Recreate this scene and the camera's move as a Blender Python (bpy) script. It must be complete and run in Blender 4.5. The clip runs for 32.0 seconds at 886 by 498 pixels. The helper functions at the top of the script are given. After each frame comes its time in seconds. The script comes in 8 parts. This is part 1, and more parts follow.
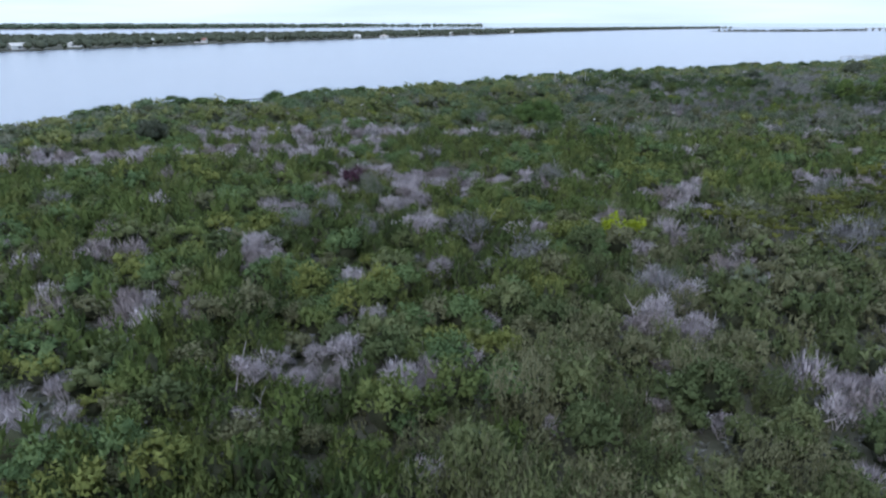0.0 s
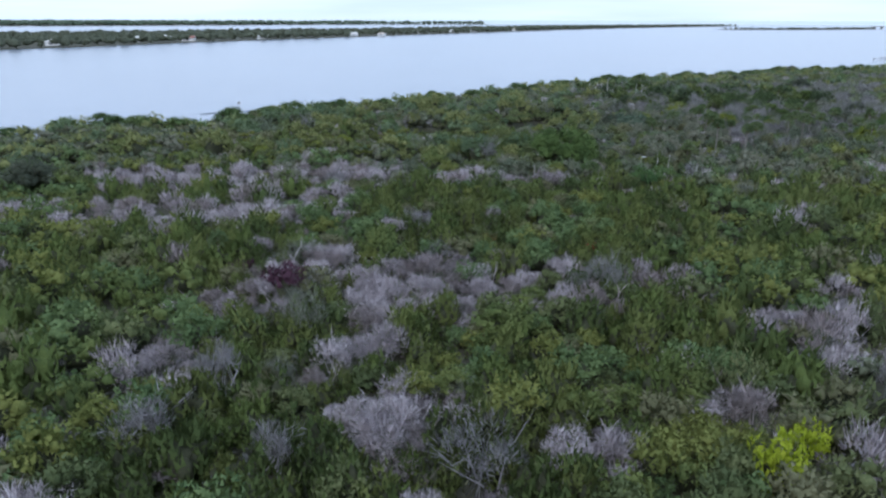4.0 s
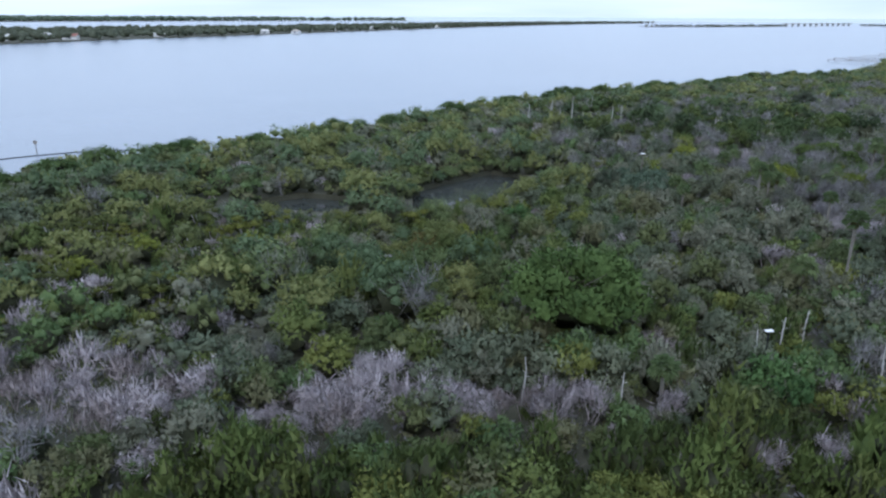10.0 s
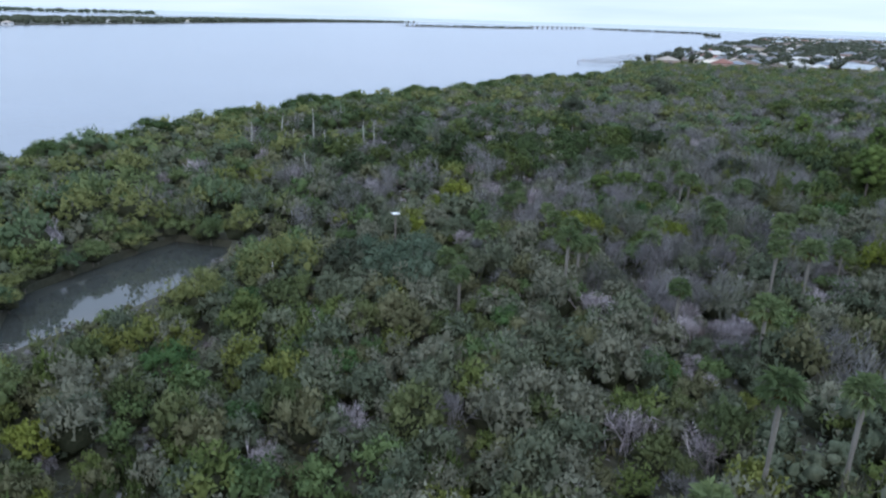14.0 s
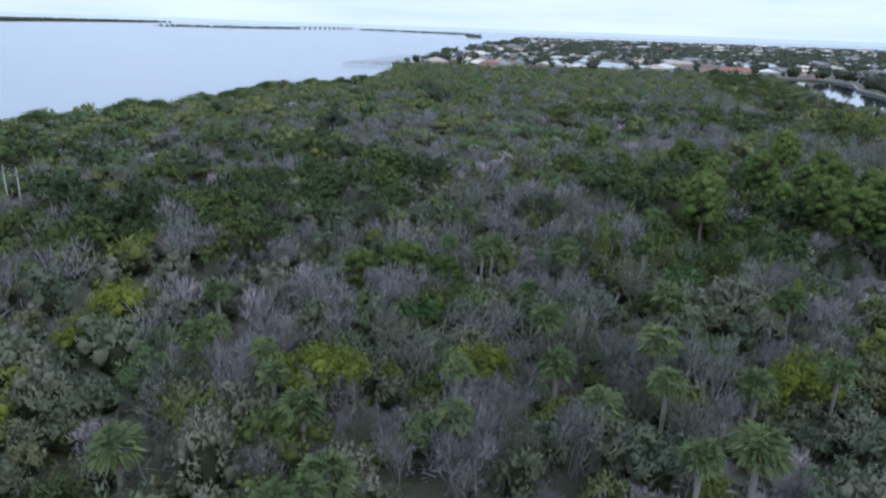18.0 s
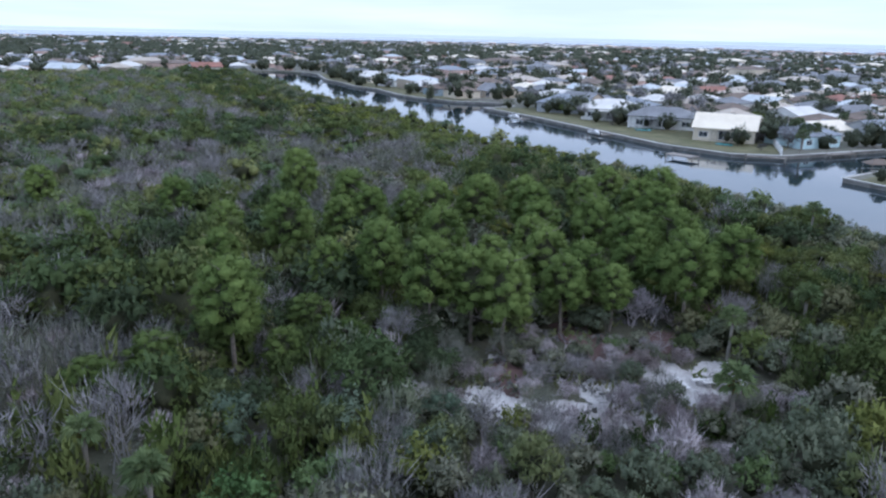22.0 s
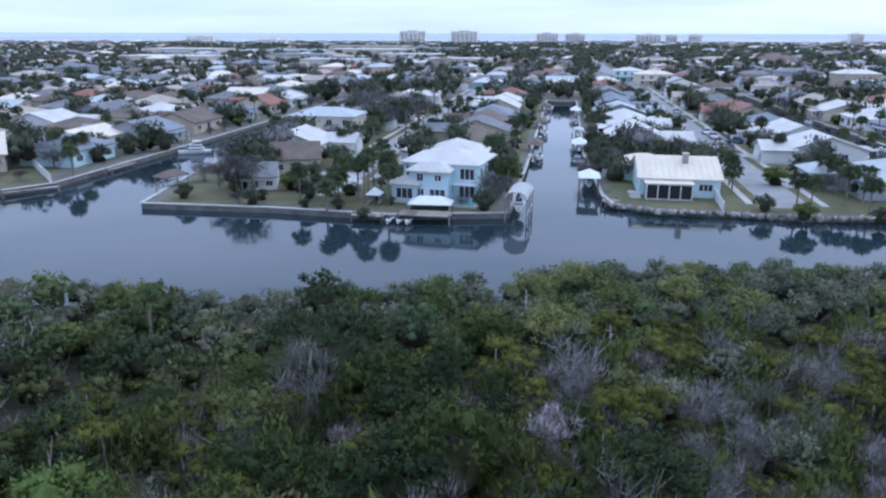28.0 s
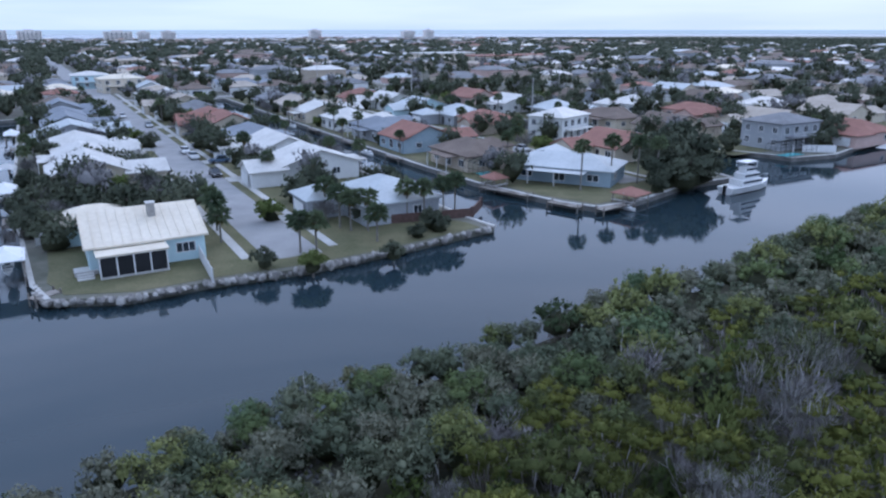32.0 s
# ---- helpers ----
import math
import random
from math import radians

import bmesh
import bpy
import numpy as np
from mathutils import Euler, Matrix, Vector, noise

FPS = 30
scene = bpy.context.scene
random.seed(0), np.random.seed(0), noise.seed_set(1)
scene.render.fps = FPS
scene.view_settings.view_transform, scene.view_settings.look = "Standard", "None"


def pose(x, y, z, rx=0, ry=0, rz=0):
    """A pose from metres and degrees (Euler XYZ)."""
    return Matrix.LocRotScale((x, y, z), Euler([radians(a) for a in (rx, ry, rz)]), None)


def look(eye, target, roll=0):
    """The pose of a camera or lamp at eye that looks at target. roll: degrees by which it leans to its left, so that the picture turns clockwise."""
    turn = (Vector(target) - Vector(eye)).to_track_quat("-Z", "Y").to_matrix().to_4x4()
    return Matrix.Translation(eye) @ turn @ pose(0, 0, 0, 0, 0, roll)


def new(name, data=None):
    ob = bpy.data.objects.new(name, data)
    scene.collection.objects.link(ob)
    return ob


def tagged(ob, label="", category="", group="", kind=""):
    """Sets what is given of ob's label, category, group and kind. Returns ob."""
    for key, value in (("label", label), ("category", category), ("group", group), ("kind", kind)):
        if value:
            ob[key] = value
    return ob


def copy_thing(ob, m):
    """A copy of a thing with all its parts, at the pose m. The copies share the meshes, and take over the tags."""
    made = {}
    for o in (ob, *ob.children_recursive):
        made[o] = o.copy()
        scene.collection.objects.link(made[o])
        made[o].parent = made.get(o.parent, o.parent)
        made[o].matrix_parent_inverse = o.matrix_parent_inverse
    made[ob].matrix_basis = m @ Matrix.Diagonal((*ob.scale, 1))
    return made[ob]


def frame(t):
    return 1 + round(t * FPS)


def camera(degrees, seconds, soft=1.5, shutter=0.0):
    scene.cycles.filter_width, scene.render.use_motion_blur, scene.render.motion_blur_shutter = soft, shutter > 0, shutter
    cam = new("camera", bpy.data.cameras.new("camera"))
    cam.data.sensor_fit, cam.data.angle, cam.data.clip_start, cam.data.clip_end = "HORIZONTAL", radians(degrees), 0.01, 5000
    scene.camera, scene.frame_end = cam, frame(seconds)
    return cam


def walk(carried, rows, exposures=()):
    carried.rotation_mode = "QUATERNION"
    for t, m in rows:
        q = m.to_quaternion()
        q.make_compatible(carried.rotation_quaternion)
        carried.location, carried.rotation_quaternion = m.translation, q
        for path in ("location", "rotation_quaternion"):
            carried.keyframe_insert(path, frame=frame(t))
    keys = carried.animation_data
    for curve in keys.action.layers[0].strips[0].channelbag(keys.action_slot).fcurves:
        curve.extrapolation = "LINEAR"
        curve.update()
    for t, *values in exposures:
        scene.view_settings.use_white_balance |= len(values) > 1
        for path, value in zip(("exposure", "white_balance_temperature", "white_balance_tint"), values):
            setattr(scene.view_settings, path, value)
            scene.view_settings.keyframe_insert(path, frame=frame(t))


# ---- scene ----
cam = camera(64.7, 32.0, soft=2.3)
PATH = [
    (0.0, (0.01, 0.00, 27.74), (0.19, 38.06, 15.42), 0.01),
    (0.5, (0.18, 5.33, 27.84), (0.41, 43.37, 15.49), -0.04),
    (1.0, (0.41, 10.81, 27.95), (0.70, 48.85, 15.58), -0.04),
    (1.5, (0.62, 16.48, 28.08), (0.95, 54.51, 15.69), -0.05),
    (2.0, (0.75, 22.34, 28.19), (1.16, 60.37, 15.80), -0.05),
    (2.5, (0.88, 28.32, 28.29), (1.35, 66.34, 15.87), 0.02),
    (3.0, (1.10, 34.36, 28.35), (1.57, 72.37, 15.90), -0.01),
    (3.5, (1.32, 40.41, 28.39), (1.82, 78.42, 15.93), 0.07),
    (5.5, (1.55, 64.58, 28.58), (0.05, 102.54, 16.06), 0.25),
    (6.0, (1.59, 70.46, 28.62), (0.26, 108.41, 16.05), 0.24),
    (6.5, (1.61, 76.47, 28.68), (0.38, 114.42, 16.09), 0.35),
    (7.0, (1.69, 82.62, 28.75), (0.55, 120.57, 16.17), 0.24),
    (7.5, (1.83, 88.88, 28.81), (0.75, 126.83, 16.22), 0.19),
    (8.0, (2.10, 95.15, 28.82), (1.33, 133.11, 16.24), 0.15),
    (8.5, (2.69, 101.35, 28.78), (2.32, 139.32, 16.19), 0.18),
    (9.0, (3.55, 107.45, 28.75), (4.05, 145.40, 16.14), 0.25),
    (9.5, (4.78, 113.47, 28.73), (7.26, 151.35, 16.13), 0.25),
    (10.0, (6.36, 119.47, 28.67), (10.58, 157.19, 16.04), 0.28),
    (10.5, (8.25, 125.44, 28.58), (14.04, 162.95, 15.94), 0.29),
    (11.0, (10.35, 131.21, 28.42), (17.73, 168.44, 15.80), 0.43),
    (11.5, (12.49, 136.68, 28.22), (21.42, 173.57, 15.61), 0.69),
    (12.0, (14.66, 141.67, 27.96), (25.12, 178.16, 15.34), 0.85),
    (12.5, (17.00, 146.41, 27.72), (28.98, 182.43, 15.13), 1.12),
    (13.0, (19.55, 151.09, 27.53), (32.96, 186.62, 14.97), 1.31),
    (13.5, (22.23, 155.68, 27.38), (37.04, 190.65, 14.83), 1.63),
    (14.0, (25.06, 160.14, 27.25), (41.15, 194.56, 14.74), 1.75),
    (14.5, (28.04, 164.45, 27.12), (45.40, 198.26, 14.66), 1.86),
    (16.5, (40.51, 180.83, 26.30), (62.74, 211.76, 14.11), 2.18),
    (17.0, (43.96, 184.32, 26.26), (67.34, 214.40, 14.08), 2.11),
    (17.5, (47.48, 187.61, 26.28), (72.12, 216.69, 14.17), 1.96),
    (18.0, (51.02, 190.71, 26.35), (77.03, 218.58, 14.25), 2.02),
    (18.5, (54.78, 193.61, 26.46), (82.95, 219.33, 14.42), 2.17),
    (19.0, (58.78, 196.48, 26.60), (89.46, 219.19, 14.66), 2.03),
    (19.5, (62.89, 199.15, 26.75), (95.72, 218.69, 14.88), 1.94),
    (20.0, (66.99, 201.47, 26.87), (101.60, 217.65, 15.04), 1.78),
    (20.5, (71.09, 203.54, 26.96), (107.05, 216.49, 15.18), 1.69),
    (21.0, (75.20, 205.29, 27.00), (112.15, 215.11, 15.26), 1.52),
    (21.5, (79.17, 206.71, 27.00), (116.76, 213.80, 15.30), 1.30),
    (22.0, (82.96, 207.92, 26.95), (120.95, 212.41, 15.24), 1.29),
    (22.5, (86.76, 208.85, 26.92), (124.98, 210.43, 15.23), 1.10),
    (23.0, (90.55, 209.45, 26.91), (128.78, 207.99, 15.24), 1.09),
    (23.5, (94.37, 209.73, 26.93), (132.36, 205.22, 15.25), 0.90),
    (24.0, (98.23, 209.58, 26.96), (135.72, 202.01, 15.27), 0.80),
    (24.5, (102.06, 209.05, 26.98), (138.82, 198.45, 15.29), 0.72),
    (26.5, (115.66, 202.88, 26.83), (147.29, 181.39, 15.08), 0.38),
    (27.0, (118.51, 200.50, 26.90), (148.16, 176.37, 15.13), 0.25),
    (27.5, (121.20, 197.89, 27.00), (148.64, 171.29, 15.19), 0.18),
    (28.0, (123.66, 194.98, 27.12), (148.71, 166.11, 15.31), 0.12),
    (28.5, (125.86, 191.64, 27.25), (148.36, 160.76, 15.40), 0.01),
    (29.0, (127.82, 187.88, 27.39), (147.63, 155.22, 15.51), -0.07),
    (29.5, (129.39, 183.83, 27.53), (146.36, 149.61, 15.65), -0.08),
    (30.0, (130.57, 179.65, 27.65), (144.54, 144.10, 15.76), -0.04),
    (30.5, (131.34, 175.36, 27.74), (142.21, 138.76, 15.82), -0.06),
    (31.0, (131.73, 170.87, 27.83), (139.40, 133.48, 15.88), -0.04),
    (31.5, (131.79, 166.13, 27.90), (136.18, 128.22, 15.92), -0.01),
    (32.0, (131.69, 161.26, 27.96), (132.73, 123.11, 15.98), -0.01),
]
walk(cam, [(t, look(eye, target, roll)) for t, eye, target, roll in PATH], ((0, -0.03, 6220, 14.5), (13, -0.09, 6220, 14.5), (18, -0.12, 6200, 14.5), (21, 0.0, 6120, 17.5), (24.5, -0.06, 5980, 18.5), (27.5, -0.12, 5740, 19.5), (32, -0.34, 5650, 20)))

# ---- world, sun, exposure ----
SUN_ELEV, SUN_ROT = radians(38), radians(200)
world = bpy.data.worlds.new("overcast_sky")
scene.world = world
world.use_nodes = True
wt = world.node_tree
wt.nodes.clear()
w_out = wt.nodes.new("ShaderNodeOutputWorld")
w_bg = wt.nodes.new("ShaderNodeBackground")
w_sky = wt.nodes.new("ShaderNodeTexSky")
w_sky.sky_type, w_sky.sun_disc = "NISHITA", False
w_sky.sun_elevation, w_sky.sun_rotation = SUN_ELEV, SUN_ROT
w_sky.air_density, w_sky.dust_density, w_sky.ozone_density = 1.0, 2.0, 1.5
w_co = wt.nodes.new("ShaderNodeTexCoord")
w_sep = wt.nodes.new("ShaderNodeSeparateXYZ")
w_abs = wt.nodes.new("ShaderNodeMath")
w_abs.operation = "ABSOLUTE"
w_com = wt.nodes.new("ShaderNodeCombineXYZ")
wt.links.new(w_co.outputs["Generated"], w_sep.inputs[0])
wt.links.new(w_sep.outputs[2], w_abs.inputs[0])
wt.links.new(w_sep.outputs[0], w_com.inputs[0])
wt.links.new(w_sep.outputs[1], w_com.inputs[1])
wt.links.new(w_abs.outputs[0], w_com.inputs[2])
wt.links.new(w_com.outputs[0], w_sky.inputs[0])
# cloud deck: pale grey-blue, streaked along the horizon
w_map = wt.nodes.new("ShaderNodeMapping")
w_map.inputs["Scale"].default_value = (1.2, 1.2, 14.0)
w_noise = wt.nodes.new("ShaderNodeTexNoise")
w_noise.inputs["Scale"].default_value, w_noise.inputs["Detail"].default_value = 2.2, 5.0
wt.links.new(w_com.outputs[0], w_map.inputs[0])
wt.links.new(w_map.outputs[0], w_noise.inputs["Vector"])
w_ramp = wt.nodes.new("ShaderNodeValToRGB")
w_ramp.color_ramp.elements[0].position, w_ramp.color_ramp.elements[1].position = 0.35, 0.65
w_ramp.color_ramp.elements[0].color = (6.9, 8.8, 11.2, 1)
w_ramp.color_ramp.elements[1].color = (8.6, 10.4, 12.8, 1)
wt.links.new(w_noise.outputs[0], w_ramp.inputs[0])
w_mix = wt.nodes.new("ShaderNodeMix")
w_mix.data_type = "RGBA"
w_mix.inputs[0].default_value = 0.88
wt.links.new(w_sky.outputs[0], w_mix.inputs[6])
wt.links.new(w_ramp.outputs[0], w_mix.inputs[7])
# an overcast sky is brighter overhead than along the horizon
w_up = wt.nodes.new("ShaderNodeMath")
w_up.operation = "MULTIPLY_ADD"
w_up.inputs[1].default_value, w_up.inputs[2].default_value = 0.45, 1.0
wt.links.new(w_abs.outputs[0], w_up.inputs[0])
w_deck = wt.nodes.new("ShaderNodeVectorMath")
w_deck.operation = "SCALE"
wt.links.new(w_mix.outputs[2], w_deck.inputs[0])
wt.links.new(w_up.outputs[0], w_deck.inputs["Scale"])
wt.links.new(w_deck.outputs[0], w_bg.inputs[0])
w_bg.inputs[1].default_value = 0.118
wt.links.new(w_bg.outputs[0], w_out.inputs[0])

sun = new("sun", bpy.data.lights.new("sun", "SUN"))
sun.data.energy, sun.data.angle, sun.data.color = 0.7, radians(25), (1.0, 0.96, 0.9)
sun.matrix_world = look((0, 0, 400), (0 + 400 * math.sin(SUN_ROT) * -1, 400 * math.cos(SUN_ROT) * -1, 400 - 400 * math.tan(SUN_ELEV)))

# ---- materials ----


def material(name, low, high, scale=1.0, rough=0.7, metal=0.0, bump=0.0, bump_scale=None, island=0.0, obj=0.0, spec=0.3, fine=None):
    """A surface between two colours: large and fine noise, with optional spread per piece or per object."""
    m = bpy.data.materials.new(name)
    m.use_nodes = True
    nt = m.node_tree
    b = nt.nodes["Principled BSDF"]
    co = nt.nodes.new("ShaderNodeTexCoord")
    n1 = nt.nodes.new("ShaderNodeTexNoise")
    n1.inputs["Scale"].default_value, n1.inputs["Detail"].default_value = scale, 4.0
    n2 = nt.nodes.new("ShaderNodeTexNoise")
    n2.inputs["Scale"].default_value, n2.inputs["Detail"].default_value = fine or scale * 9.0, 3.0
    nt.links.new(co.outputs["Object"], n1.inputs["Vector"])
    nt.links.new(co.outputs["Object"], n2.inputs["Vector"])
    add = nt.nodes.new("ShaderNodeMath")
    add.operation = "MULTIPLY_ADD"
    add.inputs[1].default_value = 0.6
    nt.links.new(n1.outputs[0], add.inputs[0])
    n2s = nt.nodes.new("ShaderNodeMath")
    n2s.operation = "MULTIPLY"
    n2s.inputs[1].default_value = 0.4
    nt.links.new(n2.outputs[0], n2s.inputs[0])
    nt.links.new(n2s.outputs[0], add.inputs[2])
    last = add
    for amount, node, socket in ((island, "ShaderNodeNewGeometry", "Random Per Island"), (obj, "ShaderNodeObjectInfo", "Random")):
        if amount:
            g = nt.nodes.new(node)
            ma = nt.nodes.new("ShaderNodeMath")
            ma.operation = "MULTIPLY_ADD"
            ma.inputs[1].default_value = amount
            nt.links.new(g.outputs[socket], ma.inputs[0])
            sub = nt.nodes.new("ShaderNodeMath")
            sub.operation = "SUBTRACT"
            sub.inputs[1].default_value = amount / 2
            nt.links.new(last.outputs[0], sub.inputs[0])
            nt.links.new(sub.outputs[0], ma.inputs[2])
            last = ma
    ramp = nt.nodes.new("ShaderNodeValToRGB")
    ramp.color_ramp.elements[0].position, ramp.color_ramp.elements[1].position = 0.3, 0.72
    ramp.color_ramp.elements[0].color = (*low, 1)
    ramp.color_ramp.elements[1].color = (*high, 1)
    nt.links.new(last.outputs[0], ramp.inputs[0])
    nt.links.new(ramp.outputs[0], b.inputs["Base Color"])
    b.inputs["Roughness"].default_value, b.inputs["Metallic"].default_value = rough, metal
    b.inputs["Specular IOR Level"].default_value = spec
    if bump:
        bp = nt.nodes.new("ShaderNodeBump")
        bp.inputs["Strength"].default_value = bump
        nb = nt.nodes.new("ShaderNodeTexNoise")
        nb.inputs["Scale"].default_value, nb.inputs["Detail"].default_value = bump_scale or scale * 12, 4.0
        nt.links.new(co.outputs["Object"], nb.inputs["Vector"])
        nt.links.new(nb.outputs[0], bp.inputs["Height"])
        nt.links.new(bp.outputs[0], b.inputs["Normal"])
    return m


def leaf_material(name, low, high, glow=0.28, deep=0.75):
    """Foliage: colour drifts from plant to plant and leaf to leaf; thin blades let light through."""
    low, high = [c * deep for c in low], [c * deep for c in high]
    m = material(name, low, high, scale=0.4, rough=0.75, island=0.05, obj=0.2, spec=0.06, fine=5.0)
    nt = m.node_tree
    b = nt.nodes["Principled BSDF"]
    ramp = b.inputs["Base Color"].links[0].from_node.color_ramp
    ramp.elements[0].position, ramp.elements[1].position = 0.36, 0.64
    tr = nt.nodes.new("ShaderNodeBsdfTranslucent")
    mix = nt.nodes.new("ShaderNodeMixShader")
    mix.inputs[0].default_value = glow
    nt.links.new(b.inputs["Base Color"].links[0].from_socket, tr.inputs[0])
    nt.links.new(b.outputs[0], mix.inputs[1])
    nt.links.new(tr.outputs[0], mix.inputs[2])
    nt.links.new(mix.outputs[0], nt.nodes["Material Output"].inputs[0])
    return m


LEAF = {
    "cedar": leaf_material("cedar_leaf", (0.036, 0.066, 0.02), (0.095, 0.14, 0.036)),
    "green": leaf_material("green_leaf", (0.048, 0.095, 0.036), (0.12, 0.2, 0.075), deep=1.0),
    "olive": leaf_material("olive_leaf", (0.085, 0.115, 0.034), (0.17, 0.2, 0.07), deep=0.95),
    "yellow": leaf_material("yellow_green_leaf", (0.11, 0.14, 0.026), (0.25, 0.27, 0.055), deep=1.05),
    "greygreen": leaf_material("grey_green_leaf", (0.09, 0.13, 0.088), (0.18, 0.225, 0.155), deep=0.95),
    "mangrove": leaf_material("mangrove_leaf", (0.06, 0.1, 0.036), (0.145, 0.195, 0.072), deep=0.9),
    "pine": leaf_material("pine_needle", (0.085, 0.135, 0.038), (0.185, 0.25, 0.075), glow=0.18, deep=0.8),
    "youngpine": leaf_material("young_pine_needle", (0.055, 0.09, 0.026), (0.125, 0.17, 0.052), glow=0.18, deep=0.8),
    "palm": leaf_material("palm_frond", (0.085, 0.125, 0.055), (0.2, 0.25, 0.115), deep=0.95),
    "gardenpalm": leaf_material("garden_palm_frond", (0.06, 0.085, 0.05), (0.135, 0.165, 0.09), deep=1.1),
    "brown": leaf_material("brown_leaf", (0.09, 0.075, 0.025), (0.19, 0.15, 0.055), deep=0.9),
    "purple": leaf_material("purple_leaf", (0.045, 0.022, 0.032), (0.1, 0.05, 0.07), deep=1.0),
    "red": leaf_material("red_leaf", (0.2, 0.05, 0.03), (0.36, 0.12, 0.08), deep=1.0),
    "bright": leaf_material("lime_leaf", (0.24, 0.3, 0.02), (0.42, 0.46, 0.06), deep=1.0),
    "town": leaf_material("garden_tree_leaf", (0.065, 0.078, 0.055), (0.14, 0.155, 0.105), deep=0.95),
    "bare": leaf_material("bare_crown_twig", (0.15, 0.15, 0.15), (0.3, 0.295, 0.295), 0.15),
    "dead": leaf_material("dead_twig", (0.32, 0.29, 0.3), (0.6, 0.57, 0.575), 0.15),
    "oak": leaf_material("oak_leaf", (0.05, 0.088, 0.03), (0.135, 0.2, 0.064), deep=0.9),
    # inner twigs, with the shade inside a crown put into their dark colour
    "core": leaf_material("shaded_inner_twig", (0.04, 0.046, 0.026), (0.1, 0.105, 0.062)),
    "bark": material("grey_bark", (0.09, 0.075, 0.06), (0.24, 0.21, 0.18), scale=3, rough=0.9, bump=0.5),
    "palmwood": material("palm_trunk_bark", (0.13, 0.12, 0.1), (0.29, 0.27, 0.24), scale=3, rough=0.9, bump=0.5),
    "snagwood": material("bleached_wood", (0.38, 0.37, 0.36), (0.62, 0.6, 0.58), scale=3, rough=0.85, bump=0.3),
}
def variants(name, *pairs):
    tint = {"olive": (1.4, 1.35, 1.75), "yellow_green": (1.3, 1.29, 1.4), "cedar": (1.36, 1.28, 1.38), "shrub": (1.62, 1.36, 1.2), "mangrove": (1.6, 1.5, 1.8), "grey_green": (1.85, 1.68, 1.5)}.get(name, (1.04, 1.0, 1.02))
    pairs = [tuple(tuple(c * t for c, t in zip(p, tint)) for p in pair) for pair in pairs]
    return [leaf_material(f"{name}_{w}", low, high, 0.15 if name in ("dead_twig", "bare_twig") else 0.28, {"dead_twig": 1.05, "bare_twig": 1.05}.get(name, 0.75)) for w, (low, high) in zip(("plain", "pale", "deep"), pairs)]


# each kind of plant comes in three leaf tones, dealt out by patch and chance
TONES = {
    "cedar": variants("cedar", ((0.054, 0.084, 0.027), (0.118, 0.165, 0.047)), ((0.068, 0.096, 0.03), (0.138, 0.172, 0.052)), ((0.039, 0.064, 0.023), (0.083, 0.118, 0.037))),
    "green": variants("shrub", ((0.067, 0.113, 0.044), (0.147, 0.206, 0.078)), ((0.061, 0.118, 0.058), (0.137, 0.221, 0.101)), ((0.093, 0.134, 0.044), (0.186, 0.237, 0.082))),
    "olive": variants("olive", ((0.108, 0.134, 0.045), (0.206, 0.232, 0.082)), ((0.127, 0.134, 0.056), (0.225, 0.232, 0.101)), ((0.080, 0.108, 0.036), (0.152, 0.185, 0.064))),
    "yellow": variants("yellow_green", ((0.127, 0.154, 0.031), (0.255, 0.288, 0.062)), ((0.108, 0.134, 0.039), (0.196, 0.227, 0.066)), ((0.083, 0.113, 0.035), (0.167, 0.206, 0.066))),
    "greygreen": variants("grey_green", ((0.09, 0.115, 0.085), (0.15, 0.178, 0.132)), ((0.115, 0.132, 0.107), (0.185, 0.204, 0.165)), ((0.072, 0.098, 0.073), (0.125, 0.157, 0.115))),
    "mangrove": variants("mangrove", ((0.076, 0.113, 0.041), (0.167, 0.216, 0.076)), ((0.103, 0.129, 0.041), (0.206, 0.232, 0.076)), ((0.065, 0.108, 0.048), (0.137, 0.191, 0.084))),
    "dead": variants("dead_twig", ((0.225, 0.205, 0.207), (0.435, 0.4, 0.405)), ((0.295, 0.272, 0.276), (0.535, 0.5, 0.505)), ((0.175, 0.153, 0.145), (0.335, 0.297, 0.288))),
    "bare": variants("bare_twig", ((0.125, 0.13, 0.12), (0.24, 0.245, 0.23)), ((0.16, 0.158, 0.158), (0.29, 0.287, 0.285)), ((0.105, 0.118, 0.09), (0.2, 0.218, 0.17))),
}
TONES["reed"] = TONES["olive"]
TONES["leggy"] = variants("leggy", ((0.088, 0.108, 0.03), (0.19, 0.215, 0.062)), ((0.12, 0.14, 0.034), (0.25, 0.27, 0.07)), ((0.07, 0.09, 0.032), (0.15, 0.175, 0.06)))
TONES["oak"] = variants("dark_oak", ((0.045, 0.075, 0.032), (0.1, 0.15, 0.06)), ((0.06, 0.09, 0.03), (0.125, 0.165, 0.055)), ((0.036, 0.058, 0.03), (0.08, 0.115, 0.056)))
M_SCRUB = material("leaf_litter_ground", (0.035, 0.038, 0.022), (0.11, 0.105, 0.075), scale=0.25, rough=0.95, bump=0.6, fine=3.0)
M_SAND = material("white_sand", (0.22, 0.205, 0.195), (0.5, 0.48, 0.465), scale=1.3, rough=0.95, bump=0.3)
M_NEEDLE = material("red_needle_litter", (0.07, 0.045, 0.04), (0.15, 0.088, 0.078), scale=0.6, rough=0.95, bump=0.4)
M_TOWN = material("suburban_ground", (0.075, 0.08, 0.055), (0.22, 0.21, 0.18), scale=0.05, rough=0.95, bump=0.3, fine=0.6)
